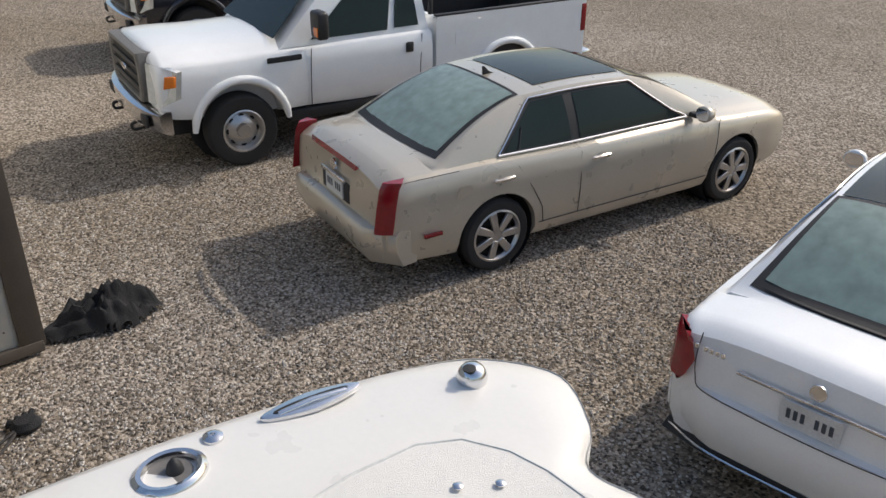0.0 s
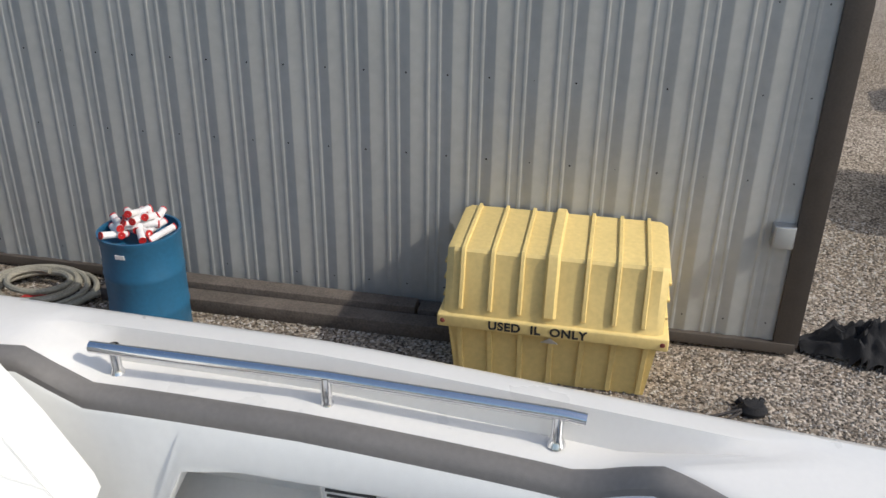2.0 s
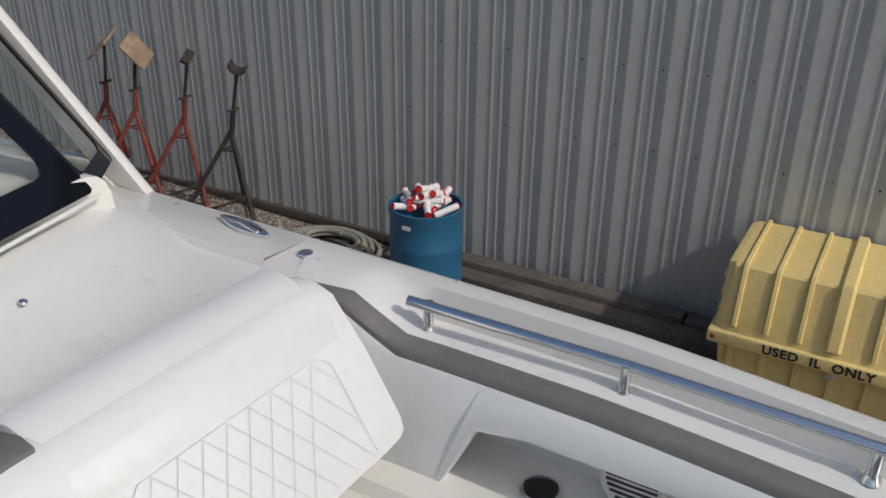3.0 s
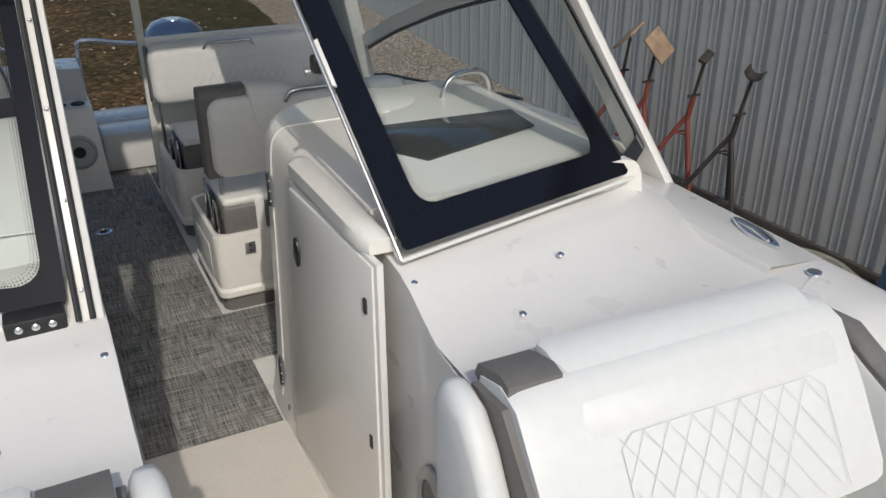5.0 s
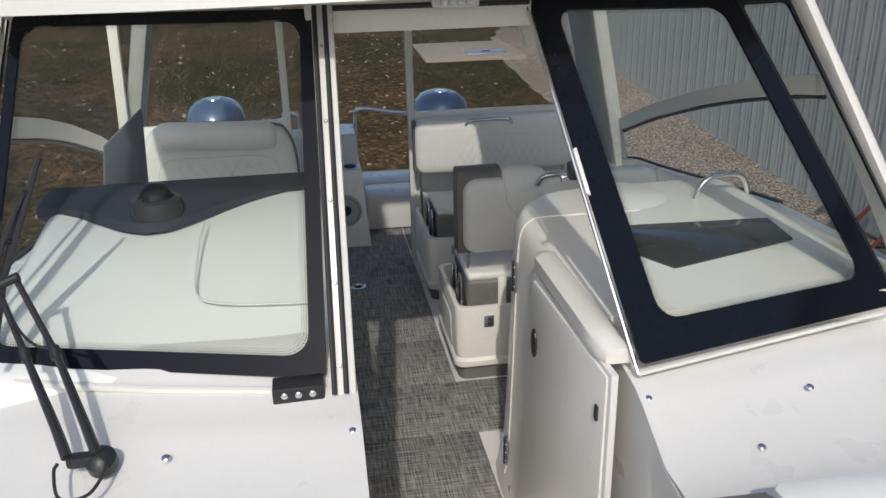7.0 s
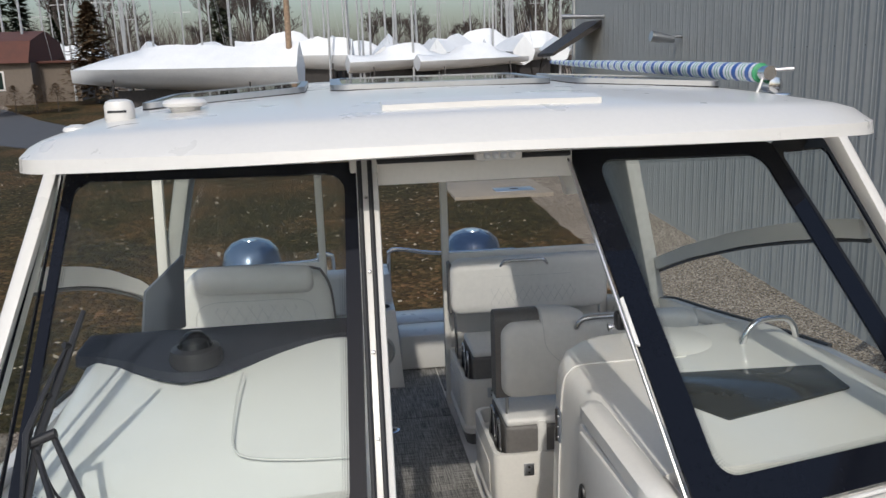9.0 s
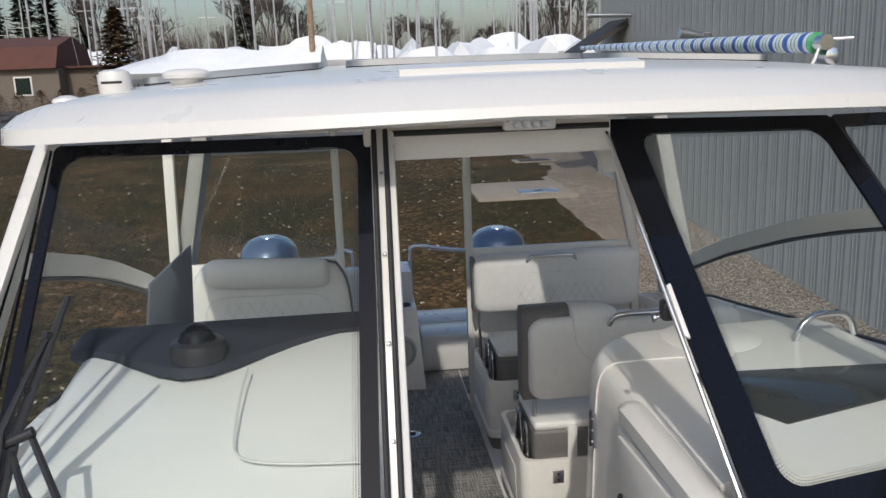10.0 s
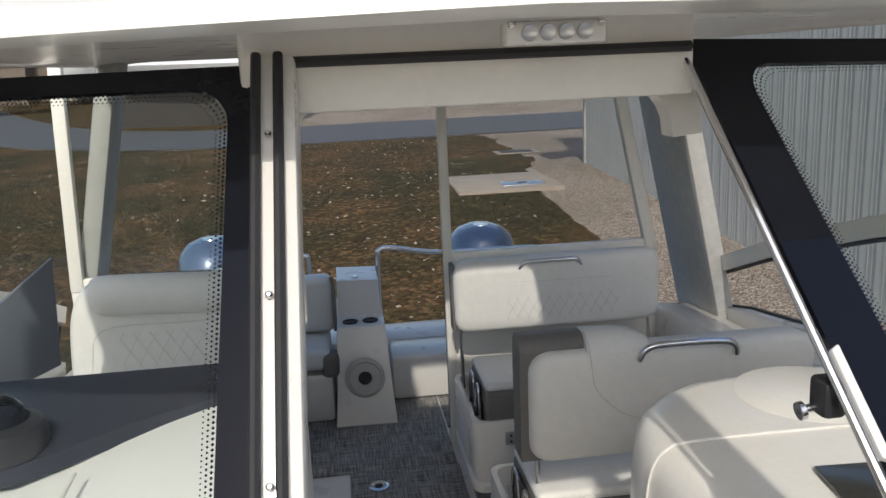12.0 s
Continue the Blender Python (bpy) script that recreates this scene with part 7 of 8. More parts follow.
def truck(label, at, rz, paint, group="parked trucks"):
    """Full-size pickup, regular cab; x runs forward from the tailgate."""
    t = thing("pickup_truck", at, label, "truck", group, rz=rz)
    L, W = 5.75, 2.0
    front = part("front_body", car_shell([(3.95, 0.95, 0.50, 1.22, 1.30), (4.2, 0.96, 0.50, 1.22, 1.33), (4.8, 0.96, 0.52, 1.20, 1.33), (5.3, 0.965, 0.56, 1.21, 1.345), (5.50, 0.96, 0.60, 1.20, 1.335), (5.57, 0.945, 0.64, 1.17, 1.31), (5.60, 0.92, 0.70, 1.12, 1.27)], 4), paint, t, "hood and wings", 35)
    cab = part("cab_body", car_shell([(2.35, 0.96, 0.52, 1.22, 1.24), (2.5, 0.965, 0.50, 1.23, 1.25), (3.2, 0.965, 0.48, 1.23, 1.25), (3.96, 0.955, 0.50, 1.22, 1.30)], 3), paint, t, "", 35)
    part("cab_roof", greenhouse((2.38, 0.90), (4.25, 0.90), (2.46, 0.74), (3.55, 0.74), 1.22, 1.86), paint, t, "", 35)
    bed = bmesh.new()
    add_box(bed, 0.05, 2.25, -0.88, 0.88, 0.62, 0.72)
    part("bed_floor", bed, paint, t, "steel cargo bed floor", 35)
    part("tailgate", box(0.0, 0.07, -0.88, 0.88, 0.58, 1.36, 0.02), paint, t, "tailgate")
    part("bed_front", box(2.23, 2.30, -0.88, 0.88, 0.58, 1.36, 0.02), paint, t)
    bow_ = [(1.25 + 0.50 * math.cos(a), 0.44 + 0.50 * math.sin(a)) for a in [radians(17 + 146 * k / 14) for k in range(15)]]
    outline = [(2.30, 0.585)] + bow_ + [(0.0, 0.585), (0.0, 1.34), (0.02, 1.36), (2.28, 1.36), (2.30, 1.34)]
    for s in SIDES:
        side_ = part("bed_side", prism([(x, s * 0.96, z) for x, z in outline], (0, -s * 0.08, 0)), paint, t, "bed side with wheel arch", 35)
        part("filler_door", prism([(1.93 + u, s * 0.961, 1.07 + v) for u, v in rounded(0.20, 0.17, 0.03, 4)], (0, s * 0.003, 0)), paint, side_)
    for s in SIDES:
        part("bed_liner_side", box(0.075, 2.225, s * 0.875 - 0.004, s * 0.875 + 0.004, 0.73, 1.355), BLACK, t)
    part("bed_liner_front", box(2.218, 2.228, -0.87, 0.87, 0.73, 1.355), BLACK, t)
    part("bed_liner_back", box(0.072, 0.082, -0.87, 0.87, 0.73, 1.355), BLACK, t)
    part("bed_liner", box(0.08, 2.22, -0.875, 0.875, 0.722, 0.74), BLACK, t)
    part("bed_rail", box(0.0, 2.30, 0.885, 0.955, 1.36, 1.385, 0.008), BLACK, t)
    part("headache_rack", tube([(2.32, -0.85, 1.38), (2.32, -0.85, 1.85), (2.32, 0.85, 1.85), (2.32, 0.85, 1.38)], 0.03), BLACK, t, "black cab rack")
    axl = (1.25, 4.75)
    r = 0.40
    for ob_, xs_ in ((front, (4.75,)),):
        cs = []
        for x in xs_:
            for s in SIDES:
                a_ = lathe([(r + 0.10, -0.3), (r + 0.10, 0.3)], 32, Matrix.Translation((x, s * W / 2, r + 0.04)) @ Matrix.Rotation(radians(90), 4, "X"))
                bmesh.ops.holes_fill(a_, edges=[e for e in a_.edges if e.is_boundary])
                cs.append(a_)
        cut(ob_, cs)
    for x in axl:
        for s in SIDES:
            wheel_at(t, x, s * (W / 2 - 0.16), r, 0.26, s, 8, 0.235, True)
            part("arch_back", lathe([(r + 0.10, 0), (0, 0.001)], 24, Matrix.Translation((x, s * (W / 2 - 0.42), r + 0.04)) @ Matrix.Rotation(radians(90), 4, "X")), BLACK, t)
            arch = [(x + (r + 0.13) * math.cos(a), s * (0.965), r + 0.04 + (r + 0.13) * math.sin(a)) for a in [math.pi * (0.02 + 0.96 * k / 14) for k in range(15)]]
            part("arch_flare", tube(arch, [0.03] + [0.046] * 13 + [0.03], 8), paint, t, "", 60)
    # face: black grille in a chrome-less surround, headlamps, chrome bumper
    g = part("grille", loft([[(5.50 + dx, y_ * k, 1.0 + (z_ - 1.0) * k) for y_, z_ in ((-0.56, 0.76), (0.56, 0.76), (0.64, 0.86), (0.66, 1.14), (0.60, 1.285), (-0.60, 1.285), (-0.66, 1.14), (-0.64, 0.86))] for dx, k in ((0.0, 1.0), (0.17, 1.0), (0.19, 0.97), (0.19, 0.84), (0.16, 0.80))]), GREY_VINYL, t, "dark grey grille surround", 30)
    part("mesh", box(5.655, 5.665, -0.52, 0.52, 0.81, 1.22), BLACK, g)
    for zz in (0.90, 1.01, 1.12):
        part("bar", box(5.66, 5.69, -0.53, 0.53, zz - 0.028, zz + 0.028, 0.012), PLASTIC_BLK, g)
    part("badge", lathe([(0.085, 0), (0.08, 0.012), (0, 0.014)], 24, Matrix.Translation((5.695, 0, 1.03)) @ Matrix.Rotation(radians(90), 4, "Y") @ Matrix.Diagonal((0.45, 1.2, 1, 1))), CHROME, g)
    for s in SIDES:
        hl = part("headlight", loft([[(5.60 + d, s * 0.655, 0.78), (5.53 + d, s * (0.93 + d * 0.4), 0.80), (5.40 + d, s * (0.972 + d * 0.3), 0.86), (5.36 + d, s * (0.972 + d * 0.3), 1.14), (5.46 + d, s * (0.95 + d * 0.4), 1.185), (5.585 + d, s * 0.67, 1.20)] for d in (-0.02, 0.03, 0.04)]), CLEAR_LENS, t, "clear headlight")
        part("indicator", prism([(5.505, s * 0.945, 0.98), (5.40, s * 0.975, 0.99), (5.39, s * 0.975, 1.10), (5.48, s * 0.955, 1.11)], (0.045, s * 0.020, 0), 0.006), AMBER, hl)
        part("fog_recess", box(5.70, 5.735, s * 0.70 - 0.12, s * 0.70 + 0.12, 0.55, 0.68, 0.02), BLACK, t)
        part("tow_hook", tube(smooth_path([(5.65, s * 0.42, 0.45), (5.78, s * 0.42, 0.44), (5.80, s * 0.42, 0.50), (5.75, s * 0.42, 0.52)], 4), 0.018), BLACK, t)
        c = ((4.25, s * 0.90, 1.22), (2.38, s * 0.90, 1.22), (2.46, s * 0.74, 1.86), (3.55, s * 0.74, 1.86))
        if s < 0:
            c = (c[1], c[0], c[3], c[2])
        fl = (lambda u: u) if s > 0 else (lambda u: 1 - u)
        part("side_window", panel(bmesh.new(), c, [(fl(u), v) for u, v in ((0.17, 0.08), (0.70, 0.08), (0.70, 0.88), (0.30, 0.88))], 0.012, 0.006), CAR_GLASS, t, "tinted door window")
        part("rear_quarter", panel(bmesh.new(), c, [(fl(u), v) for u, v in ((0.75, 0.10), (0.93, 0.10), (0.92, 0.86), (0.75, 0.88))], 0.012, 0.006), CAR_GLASS, t)
        mi = part("mirror", box(3.78, 3.92, s * 1.08 - 0.10, s * 1.08 + 0.12, 1.32, 1.62, 0.04, 3), PLASTIC_BLK, t, "black tow mirror")
        part("arm", box(3.80, 3.88, s * 0.92, s * 1.0, 1.34, 1.42, 0.01), PLASTIC_BLK, mi)
        part("indicator", box(3.918, 3.93, s * 1.14 - 0.04, s * 1.14 + 0.05, 1.36, 1.46, 0.005), AMBER, mi)
        part("door_handle", box(2.62, 2.72, s * 0.955, s * 0.985, 1.0, 1.12, 0.015), PLASTIC_BLK, t, "black door handle")
        for xx in (2.52, 3.93):
            part("door_gap", tube([(xx, s * 0.945, 0.56), (xx, s * 0.968, 0.86), (xx - 0.03, s * 0.945, 1.19)], 0.005, 5), BLACK, t)
        part("wing_badge", box(4.02, 4.42, s * 0.945, s * 0.962, 1.09, 1.15, 0.01), BLACK, t)
        part("sill", box(2.4, 4.2, s * 0.80, s * 0.93, 0.40, 0.52, 0.02), BLACK, t)
        part("tail_light", box(-0.01, 0.07, s * 0.90, s * 0.97, 0.95, 1.30, 0.01), RED_LENS, t)
    part("windshield", panel(bmesh.new(), ((4.27, -0.90, 1.22), (4.27, 0.90, 1.22), (3.57, 0.74, 1.86), (3.57, -0.74, 1.86)), ((0.05, 0.06), (0.95, 0.06), (0.91, 0.93), (0.09, 0.93)), 0.075, 0.006), CAR_GLASS, t)
    part("bumper", loft([[(5.56 + 0.14 * (1 - abs(u) ** 3), 0.98 * u, 0.50), (5.62 + 0.14 * (1 - abs(u) ** 3), 0.99 * u, 0.54), (5.63 + 0.14 * (1 - abs(u) ** 3), 0.99 * u, 0.72), (5.56 + 0.14 * (1 - abs(u) ** 3), 0.98 * u, 0.75), (5.50, 0.97 * u, 0.74), (5.50, 0.97 * u, 0.50)] for u in [-1 + k / 8 for k in range(17)]]), CHROME, t, "chrome front bumper", 40)
    part("rear_bumper", box(-0.16, 0.02, -0.95, 0.95, 0.52, 0.68, 0.03), CHROME, t)
    part("chassis", box(0.1, 5.4, -0.5, 0.5, 0.32, 0.56), BLACK, t)
    return t


# heading and place of the white pickup from its front wheel and tail
th = Vector((0.155, 0.985, 0)).normalized()
tl_ = Vector((-th.y, th.x, 0))
to = Vector((9.02, -3.85, 0)) - tl_ * 0.84 - th * 4.75
truck("white full-size pickup truck with black grille and tow mirrors", (to.x, to.y, 0), math.degrees(math.atan2(th.y, th.x)), WHITE_PAINT)
to = Vector((13.4, -5.5, 0)) - tl_ * 0.84 - th * 4.75
truck("dark blue pickup truck parked beyond the white one", (to.x, to.y, 0), math.degrees(math.atan2(th.y, th.x)), NAVY_PAINT)

# ---------------------------------------------------------------- yellow used-oil bin
bn = thing("oil_bin", (6.23, 0.86, 0.0), "faded yellow polyethylene used-oil bin with ribbed hinged lid", "bin")
W2, RIMZ, TOPZ = 0.735, 0.48, 0.97
base = bmesh.new()
add_loft(base, [[(sx * 0.40 * k, sy * W2 * k2, z) for sx, sy in ((-1, -1), (1, -1), (1, 1), (-1, 1))] for k, k2, z in ((0.90, 0.90, 0.0), (0.98, 0.97, RIMZ - 0.04))])
part("tub", base, YELLOW, bn, "yellow ribbed tub")
for k in range(7):
    yy = -0.62 + k * 0.205
    part("tub_rib", loft([[(-0.36, yy - 0.02, 0.02), (-0.385, yy - 0.015, 0.02), (-0.385, yy + 0.015, 0.02), (-0.36, yy + 0.02, 0.02)], [(-0.385, yy * 1.03 - 0.02, RIMZ - 0.05), (-0.42, yy * 1.03 - 0.015, RIMZ - 0.05), (-0.42, yy * 1.03 + 0.015, RIMZ - 0.05), (-0.385, yy * 1.03 + 0.02, RIMZ - 0.05)]]), YELLOW, bn)
part("rim", box(-0.47, 0.44, -W2 - 0.04, W2 + 0.04, RIMZ - 0.05, RIMZ + 0.045, 0.015, 3), YELLOW, bn, "yellow rim band")
lidp = [(-0.44, RIMZ + 0.045), (-0.425, RIMZ + 0.09), (-0.345, 0.955), (-0.325, 0.975), (0.38, 0.995), (0.40, RIMZ + 0.045)]


def lid_loop(yy, k=1.0):
    return [(x + (0.0 if k == 1 else (0.03 if x < 0 else -0.02)), yy, z if k == 1 or z < RIMZ + 0.1 else z - 0.02) for x, z in lidp]


part("lid", loft([lid_loop(-W2 + 0.0, 0.9), lid_loop(-W2 + 0.05), lid_loop(0), lid_loop(W2 - 0.05), lid_loop(W2 - 0.0, 0.9)]), YELLOW, bn, "sun-bleached yellow lid", 30)
for k, yy in enumerate((-0.60, -0.41, -0.21, 0.02, 0.22, 0.42, 0.62)):
    w = 0.05 if k == 3 else 0.018
    h = 0.035 if k == 3 else 0.022
    rib = []
    for x, z in lidp[1:5]:
        nx, nz = (-0.98, 0.2) if z < 0.9 else ((-0.75, 0.7) if x < 0 else (0.0, 1.0))
        rib.append([(x, yy - w, z - 0.01), (x + nx * h, yy - w * 0.6, z + nz * h), (x + nx * h, yy + w * 0.6, z + nz * h), (x, yy + w, z - 0.01)])
    part("lid_rib", loft(rib), YELLOW, bn)
for zz in (0.62, 0.74, 0.85):
    for sy in SIDES:
        part("side_rib", box(-0.36 + (zz - 0.62) * 0.2, 0.36, sy * (W2 + 0.0) - 0.02, sy * (W2 + 0.0) + 0.02, zz - 0.012, zz + 0.012, 0.006), YELLOW, bn)
part("latch_plate", prism([(-0.474, -0.06, 0.40), (-0.474, 0.06, 0.40), (-0.474, 0.0, 0.44)], (-0.008, 0, 0), 0.002), ALU, bn)
for sy in SIDES:
    part("rivet", lathe([(0.018, 0), (0.014, 0.006), (0, 0.008)], 12, Matrix.Translation((-0.471, sy * (W2 + 0.0), RIMZ)) @ Matrix.Rotation(radians(-90), 4, "Y")), RUST, bn)


def words(parent, text, m, size, mat, spacing=1.0):
    cu = bpy.data.curves.new("lettering", "FONT")
    cu.body, cu.size, cu.extrude, cu.space_character = text, size, 0.0015, spacing
    cu.offset = 0.0028
    cu.align_x, cu.align_y = "CENTER", "CENTER"
    tmp = new("lettering", cu)
    bpy.context.view_layer.update()
    me = bpy.data.meshes.new_from_object(tmp.evaluated_get(bpy.context.evaluated_depsgraph_get()))
    bpy.data.objects.remove(tmp)
    me.materials.clear()
    me.materials.append(mat)
    ob = new("lettering", me)
    ob.parent = parent
    ob.matrix_basis = m
    return ob


face = Matrix(((0, 0, -1, -0.4725), (-1, 0, 0, 0), (0, 1, 0, RIMZ - 0.002), (0, 0, 0, 1)))
for txt, yy in (("USED", 0.31), ("IL", 0.10), ("ONLY", -0.12)):
    words(bn, txt, Matrix.Translation((0, yy, 0)) @ face, 0.086, PLASTIC_BLK, 1.1)["label"] = "black stencilled letters"

# ---------------------------------------------------------------- blue drum with cartridge tubes
dm = thing("blue_drum", (5.86, 3.86, 0.0), "open blue plastic drum filled with empty tubes", "drum")
R = 0.285
part("shell", lathe([(0, 0.0), (R * 0.95, 0.0), (R, 0.03), (R, 0.27), (R * 1.025, 0.29), (R, 0.31), (R, 0.56), (R * 1.025, 0.58), (R, 0.60), (R, 0.84), (R * 1.03, 0.86), (R * 1.03, 0.885), (R * 0.97, 0.885), (R * 0.96, 0.80), (0, 0.79)], 40), BLUE_DRUM, dm)
part("sticker", box(-R - 0.004, -R + 0.004, -0.035, 0.035, 0.77, 0.80), PAPER, dm)
part("big_sticker", loft([[(R * 1.004 * math.cos(a), R * 1.004 * math.sin(a), z) for a in [radians(118 + 4 * k) for k in range(6)]] for z in (0.72, 0.82)], closed=False), PAPER, dm)
rnd = random.Random(4)
for k in range(26):
    a, rr_ = rnd.uniform(0, 6.28), rnd.uniform(0, 0.2)
    zz = 0.84 + 0.16 * (1 - rr_ / 0.24) * rnd.random() + 0.035
    tb = thing("cartridge_tube", (5.86 + rr_ * math.cos(a), 3.86 + rr_ * math.sin(a), zz), "white cardboard sealant tube with red ends", "tube", "tubes in the drum")
    tb.matrix_world = pose(5.86 + rr_ * math.cos(a), 3.86 + rr_ * math.sin(a), zz, rnd.uniform(60, 115), 0, rnd.uniform(-60, 60) + (90 if rnd.random() < 0.75 else 0))
    part("sleeve", lathe([(0.0, -0.105), (0.026, -0.105), (0.026, 0.105), (0, 0.105)], 14), PAPER, tb)
    part("cap", lathe([(0.0265, 0.098), (0.027, 0.108), (0.010, 0.109), (0.010, 0.10), (0, 0.10)], 14), RED_PLASTIC, tb)
    part("cap", lathe([(0.0265, -0.10), (0.027, -0.108), (0.012, -0.109), (0, -0.104)], 14), RED_PLASTIC, tb)

# ---------------------------------------------------------------- coiled hose, stands, cloth, nozzle
hs = thing("coiled_hose", (6.18, 5.08, 0.0), "thick grey-beige hose coiled on the gravel", "hose")
pts = []
for k in range(150):
    a = 2 * math.pi * k / 26
    rr_ = 0.20 + 0.25 * (k / 150) + 0.02 * math.sin(a * 1.7)
    pts.append((rr_ * 0.95 * math.cos(a), rr_ * 1.1 * math.sin(a), 0.03 + 0.05 * (0.5 + 0.5 * math.sin(a * 0.5 + k * 0.01)) + 0.0006 * (150 - k)))
pts += [(0.42, -0.65, 0.04), (0.38, -0.95, 0.03), (0.30, -1.1, 0.03)]
part("coil", tube(pts, 0.026, 8), HOSE, hs)
part("fitting", tube([(0.30, -1.1, 0.03), (0.27, -1.2, 0.03)], 0.032, 10), ALU, hs)
rh = thing("red_cloth", (6.05, 5.05, 0.0), "crumpled dark red cloth inside the hose coil", "cloth")
part("cloth", lathe([(0.14, 0.0), (0.12, 0.05), (0.06, 0.08), (0, 0.07)], 12), RED_PLASTIC, rh)


def boat_stand(at, h, lean, mat, pad, label, tilt=0.0, rz=0):
    t = thing("boat_stand", at, label, "boat stand", "boat stands by the wall", rz=rz)
    apex = Vector((lean[0] * 0.55, lean[1] * 0.55, h * 0.62))
    top = Vector((lean[0], lean[1], h))
    feet = [Vector((0.46 * math.cos(a), 0.46 * math.sin(a), 0.02)) for a in (radians(20), radians(140), radians(260))]
    for f in feet:
        lg = part("leg", tube([f, apex], 0.023, 8), mat, t)
        part("foot", lathe([(0.05, -0.018), (0.05, -0.006), (0.02, 0.0), (0, 0.0)], 12, Matrix.Translation(f)), RUST, lg)
    for a, b in ((0, 1), (1, 2), (2, 0)):
        part("brace", tube([feet[a].lerp(apex, 0.06), feet[b].lerp(apex, 0.06)], 0.011, 6), DARK_STEEL, t)
    part("upper_brace", tube([feet[0].lerp(apex, 0.8), feet[1].lerp(apex, 0.8), feet[2].lerp(apex, 0.8)], 0.010, 6), mat, t)
    part("sleeve", tube([apex - Vector((0, 0, 0.06)), apex.lerp(top, 0.35)], 0.026, 10), mat, t)
    part("screw_rod", tube([apex.lerp(top, 0.3), top], 0.017, 10), DARK_STEEL, t)
    part("jack_nut", tube([apex.lerp(top, 0.36) + Vector((-0.07, 0, 0)), apex.lerp(top, 0.36) + Vector((0.07, 0, 0))], 0.014, 8), DARK_STEEL, t)
    m = Matrix.Translation(top) @ Euler((radians(tilt), radians(-18), radians(25))).to_matrix().to_4x4()
    if pad == "board":
        part("pad", box(-0.15, 0.15, -0.15, 0.15, 0.02, 0.045, 0.006, m=m), WOOD, t, "worn plywood pad")
    elif pad == "flat":
        part("pad", box(-0.10, 0.10, -0.04, 0.04, 0.0, 0.035, 0.006, m=m), DARK_STEEL, t)
    else:
        part("pad", loft([[m @ Vector((x, 0.07 * math.sin(a), 0.07 - 0.07 * math.cos(a))) for a in [radians(-80 + 20 * k) for k in range(9)]] + [m @ Vector((x, 0.085 * math.sin(a), 0.07 - 0.085 * math.cos(a))) for a in [radians(80 - 20 * k) for k in range(9)]] for x in (-0.06, 0.06)]), DARK_STEEL, t, "curved steel cradle")
    return t


boat_stand((6.27, 6.42, 0.0), 1.55, (-0.03, -0.36), DARK_STEEL, "cradle", "black steel tripod boat stand with curved cradle", 20)
boat_stand((6.27, 7.02, 0.02), 1.56, (-0.04, -0.36), RUST, "flat", "red rusty tripod boat stand with flat pad", 25)
boat_stand((6.24, 7.62, 0.03), 1.52, (0.0, -0.25), RUST, "board", "red rusty tripod boat stand with plywood pad", 55)
boat_stand((6.30, 8.12, 0.04), 1.50, (0.0, -0.25), RUST, "board", "red rusty tripod boat stand with plywood pad", -40)

cl = thing("black_jacket", (6.76, -1.42, 0.0), "crumpled black jacket lying on the gravel", "jacket")
bm = bmesh.new()
g = []
for j in range(30):
    row = []
    for i in range(40):
        u, v = -1 + 2 * i / 39, -1 + 2 * j / 29
        rr_ = math.hypot(u, v)
        edge = 0.85 + 0.3 * noise.noise((u * 1.6, v * 1.6, 4))
        x, y_ = 0.30 * v + 0.06 * noise.noise((u * 2, v * 2, 9)), 0.50 * u + 0.06 * noise.noise((u * 2, v * 2, 2))
        fold = 0.35 + 0.5 * noise.noise((u * 2.1, v * 2.6, 1)) + 0.75 * (1 - abs(noise.noise((u * 3.2 + v, v * 4.0, 5)))) ** 3 * 0.6 + 0.22 * (1 - abs(noise.noise((u * 9, v * 8 + u * 3, 7)))) ** 4
        z = 0.005 + 0.33 * fold * max(0, 1 - (rr_ / edge) ** 2.5)
        row.append((bm.verts.new((x, y_, z)), rr_ < edge))
    g.append(row)
for j in range(29):
    for i in range(39):
        q = (g[j][i], g[j][i + 1], g[j + 1][i + 1], g[j + 1][i])
        if all(w[1] for w in q):
            bm.faces.new([w[0] for w in q])
bmesh.ops.delete(bm, geom=[v for v in bm.verts if not v.link_faces], context="VERTS")
part("cloth", bm, BLACK_CLOTH, cl, "", 80)

# glove-like shape with fingers stands in for a nozzle and its cable
nz = thing("black_nozzle", (5.82, -0.52, 0.0), "dirty black nozzle with cable on the gravel, modelled in a glove's shape", "glove")
part("palm", lathe([(0.0, 0.0), (0.08, 0.01), (0.09, 0.04), (0.06, 0.08), (0, 0.09)], 14, Matrix.Diagonal((0.9, 1.1, 1, 1))), BLACK_CLOTH, nz)
part("strap", tube(smooth_path([(-0.02, 0.06, 0.04), (-0.09, 0.12, 0.03), (-0.20, 0.26, 0.012), (-0.27, 0.36, 0.012), (-0.25, 0.40, 0.012), (-0.17, 0.37, 0.012), (-0.10, 0.24, 0.02), (-0.04, 0.08, 0.05)], 4), 0.010, 8), DARK_STEEL, nz, "looped dark cable")
for a_ in range(4):
    part("finger", tube([(0.02, -0.03 + 0.02 * a_, 0.04), (0.10 - 0.01 * a_, -0.07 + 0.05 * a_, 0.05), (0.13 - 0.02 * a_, -0.08 + 0.06 * a_, 0.02)], [0.026, 0.022, 0.016], 8), BLACK_CLOTH, nz)

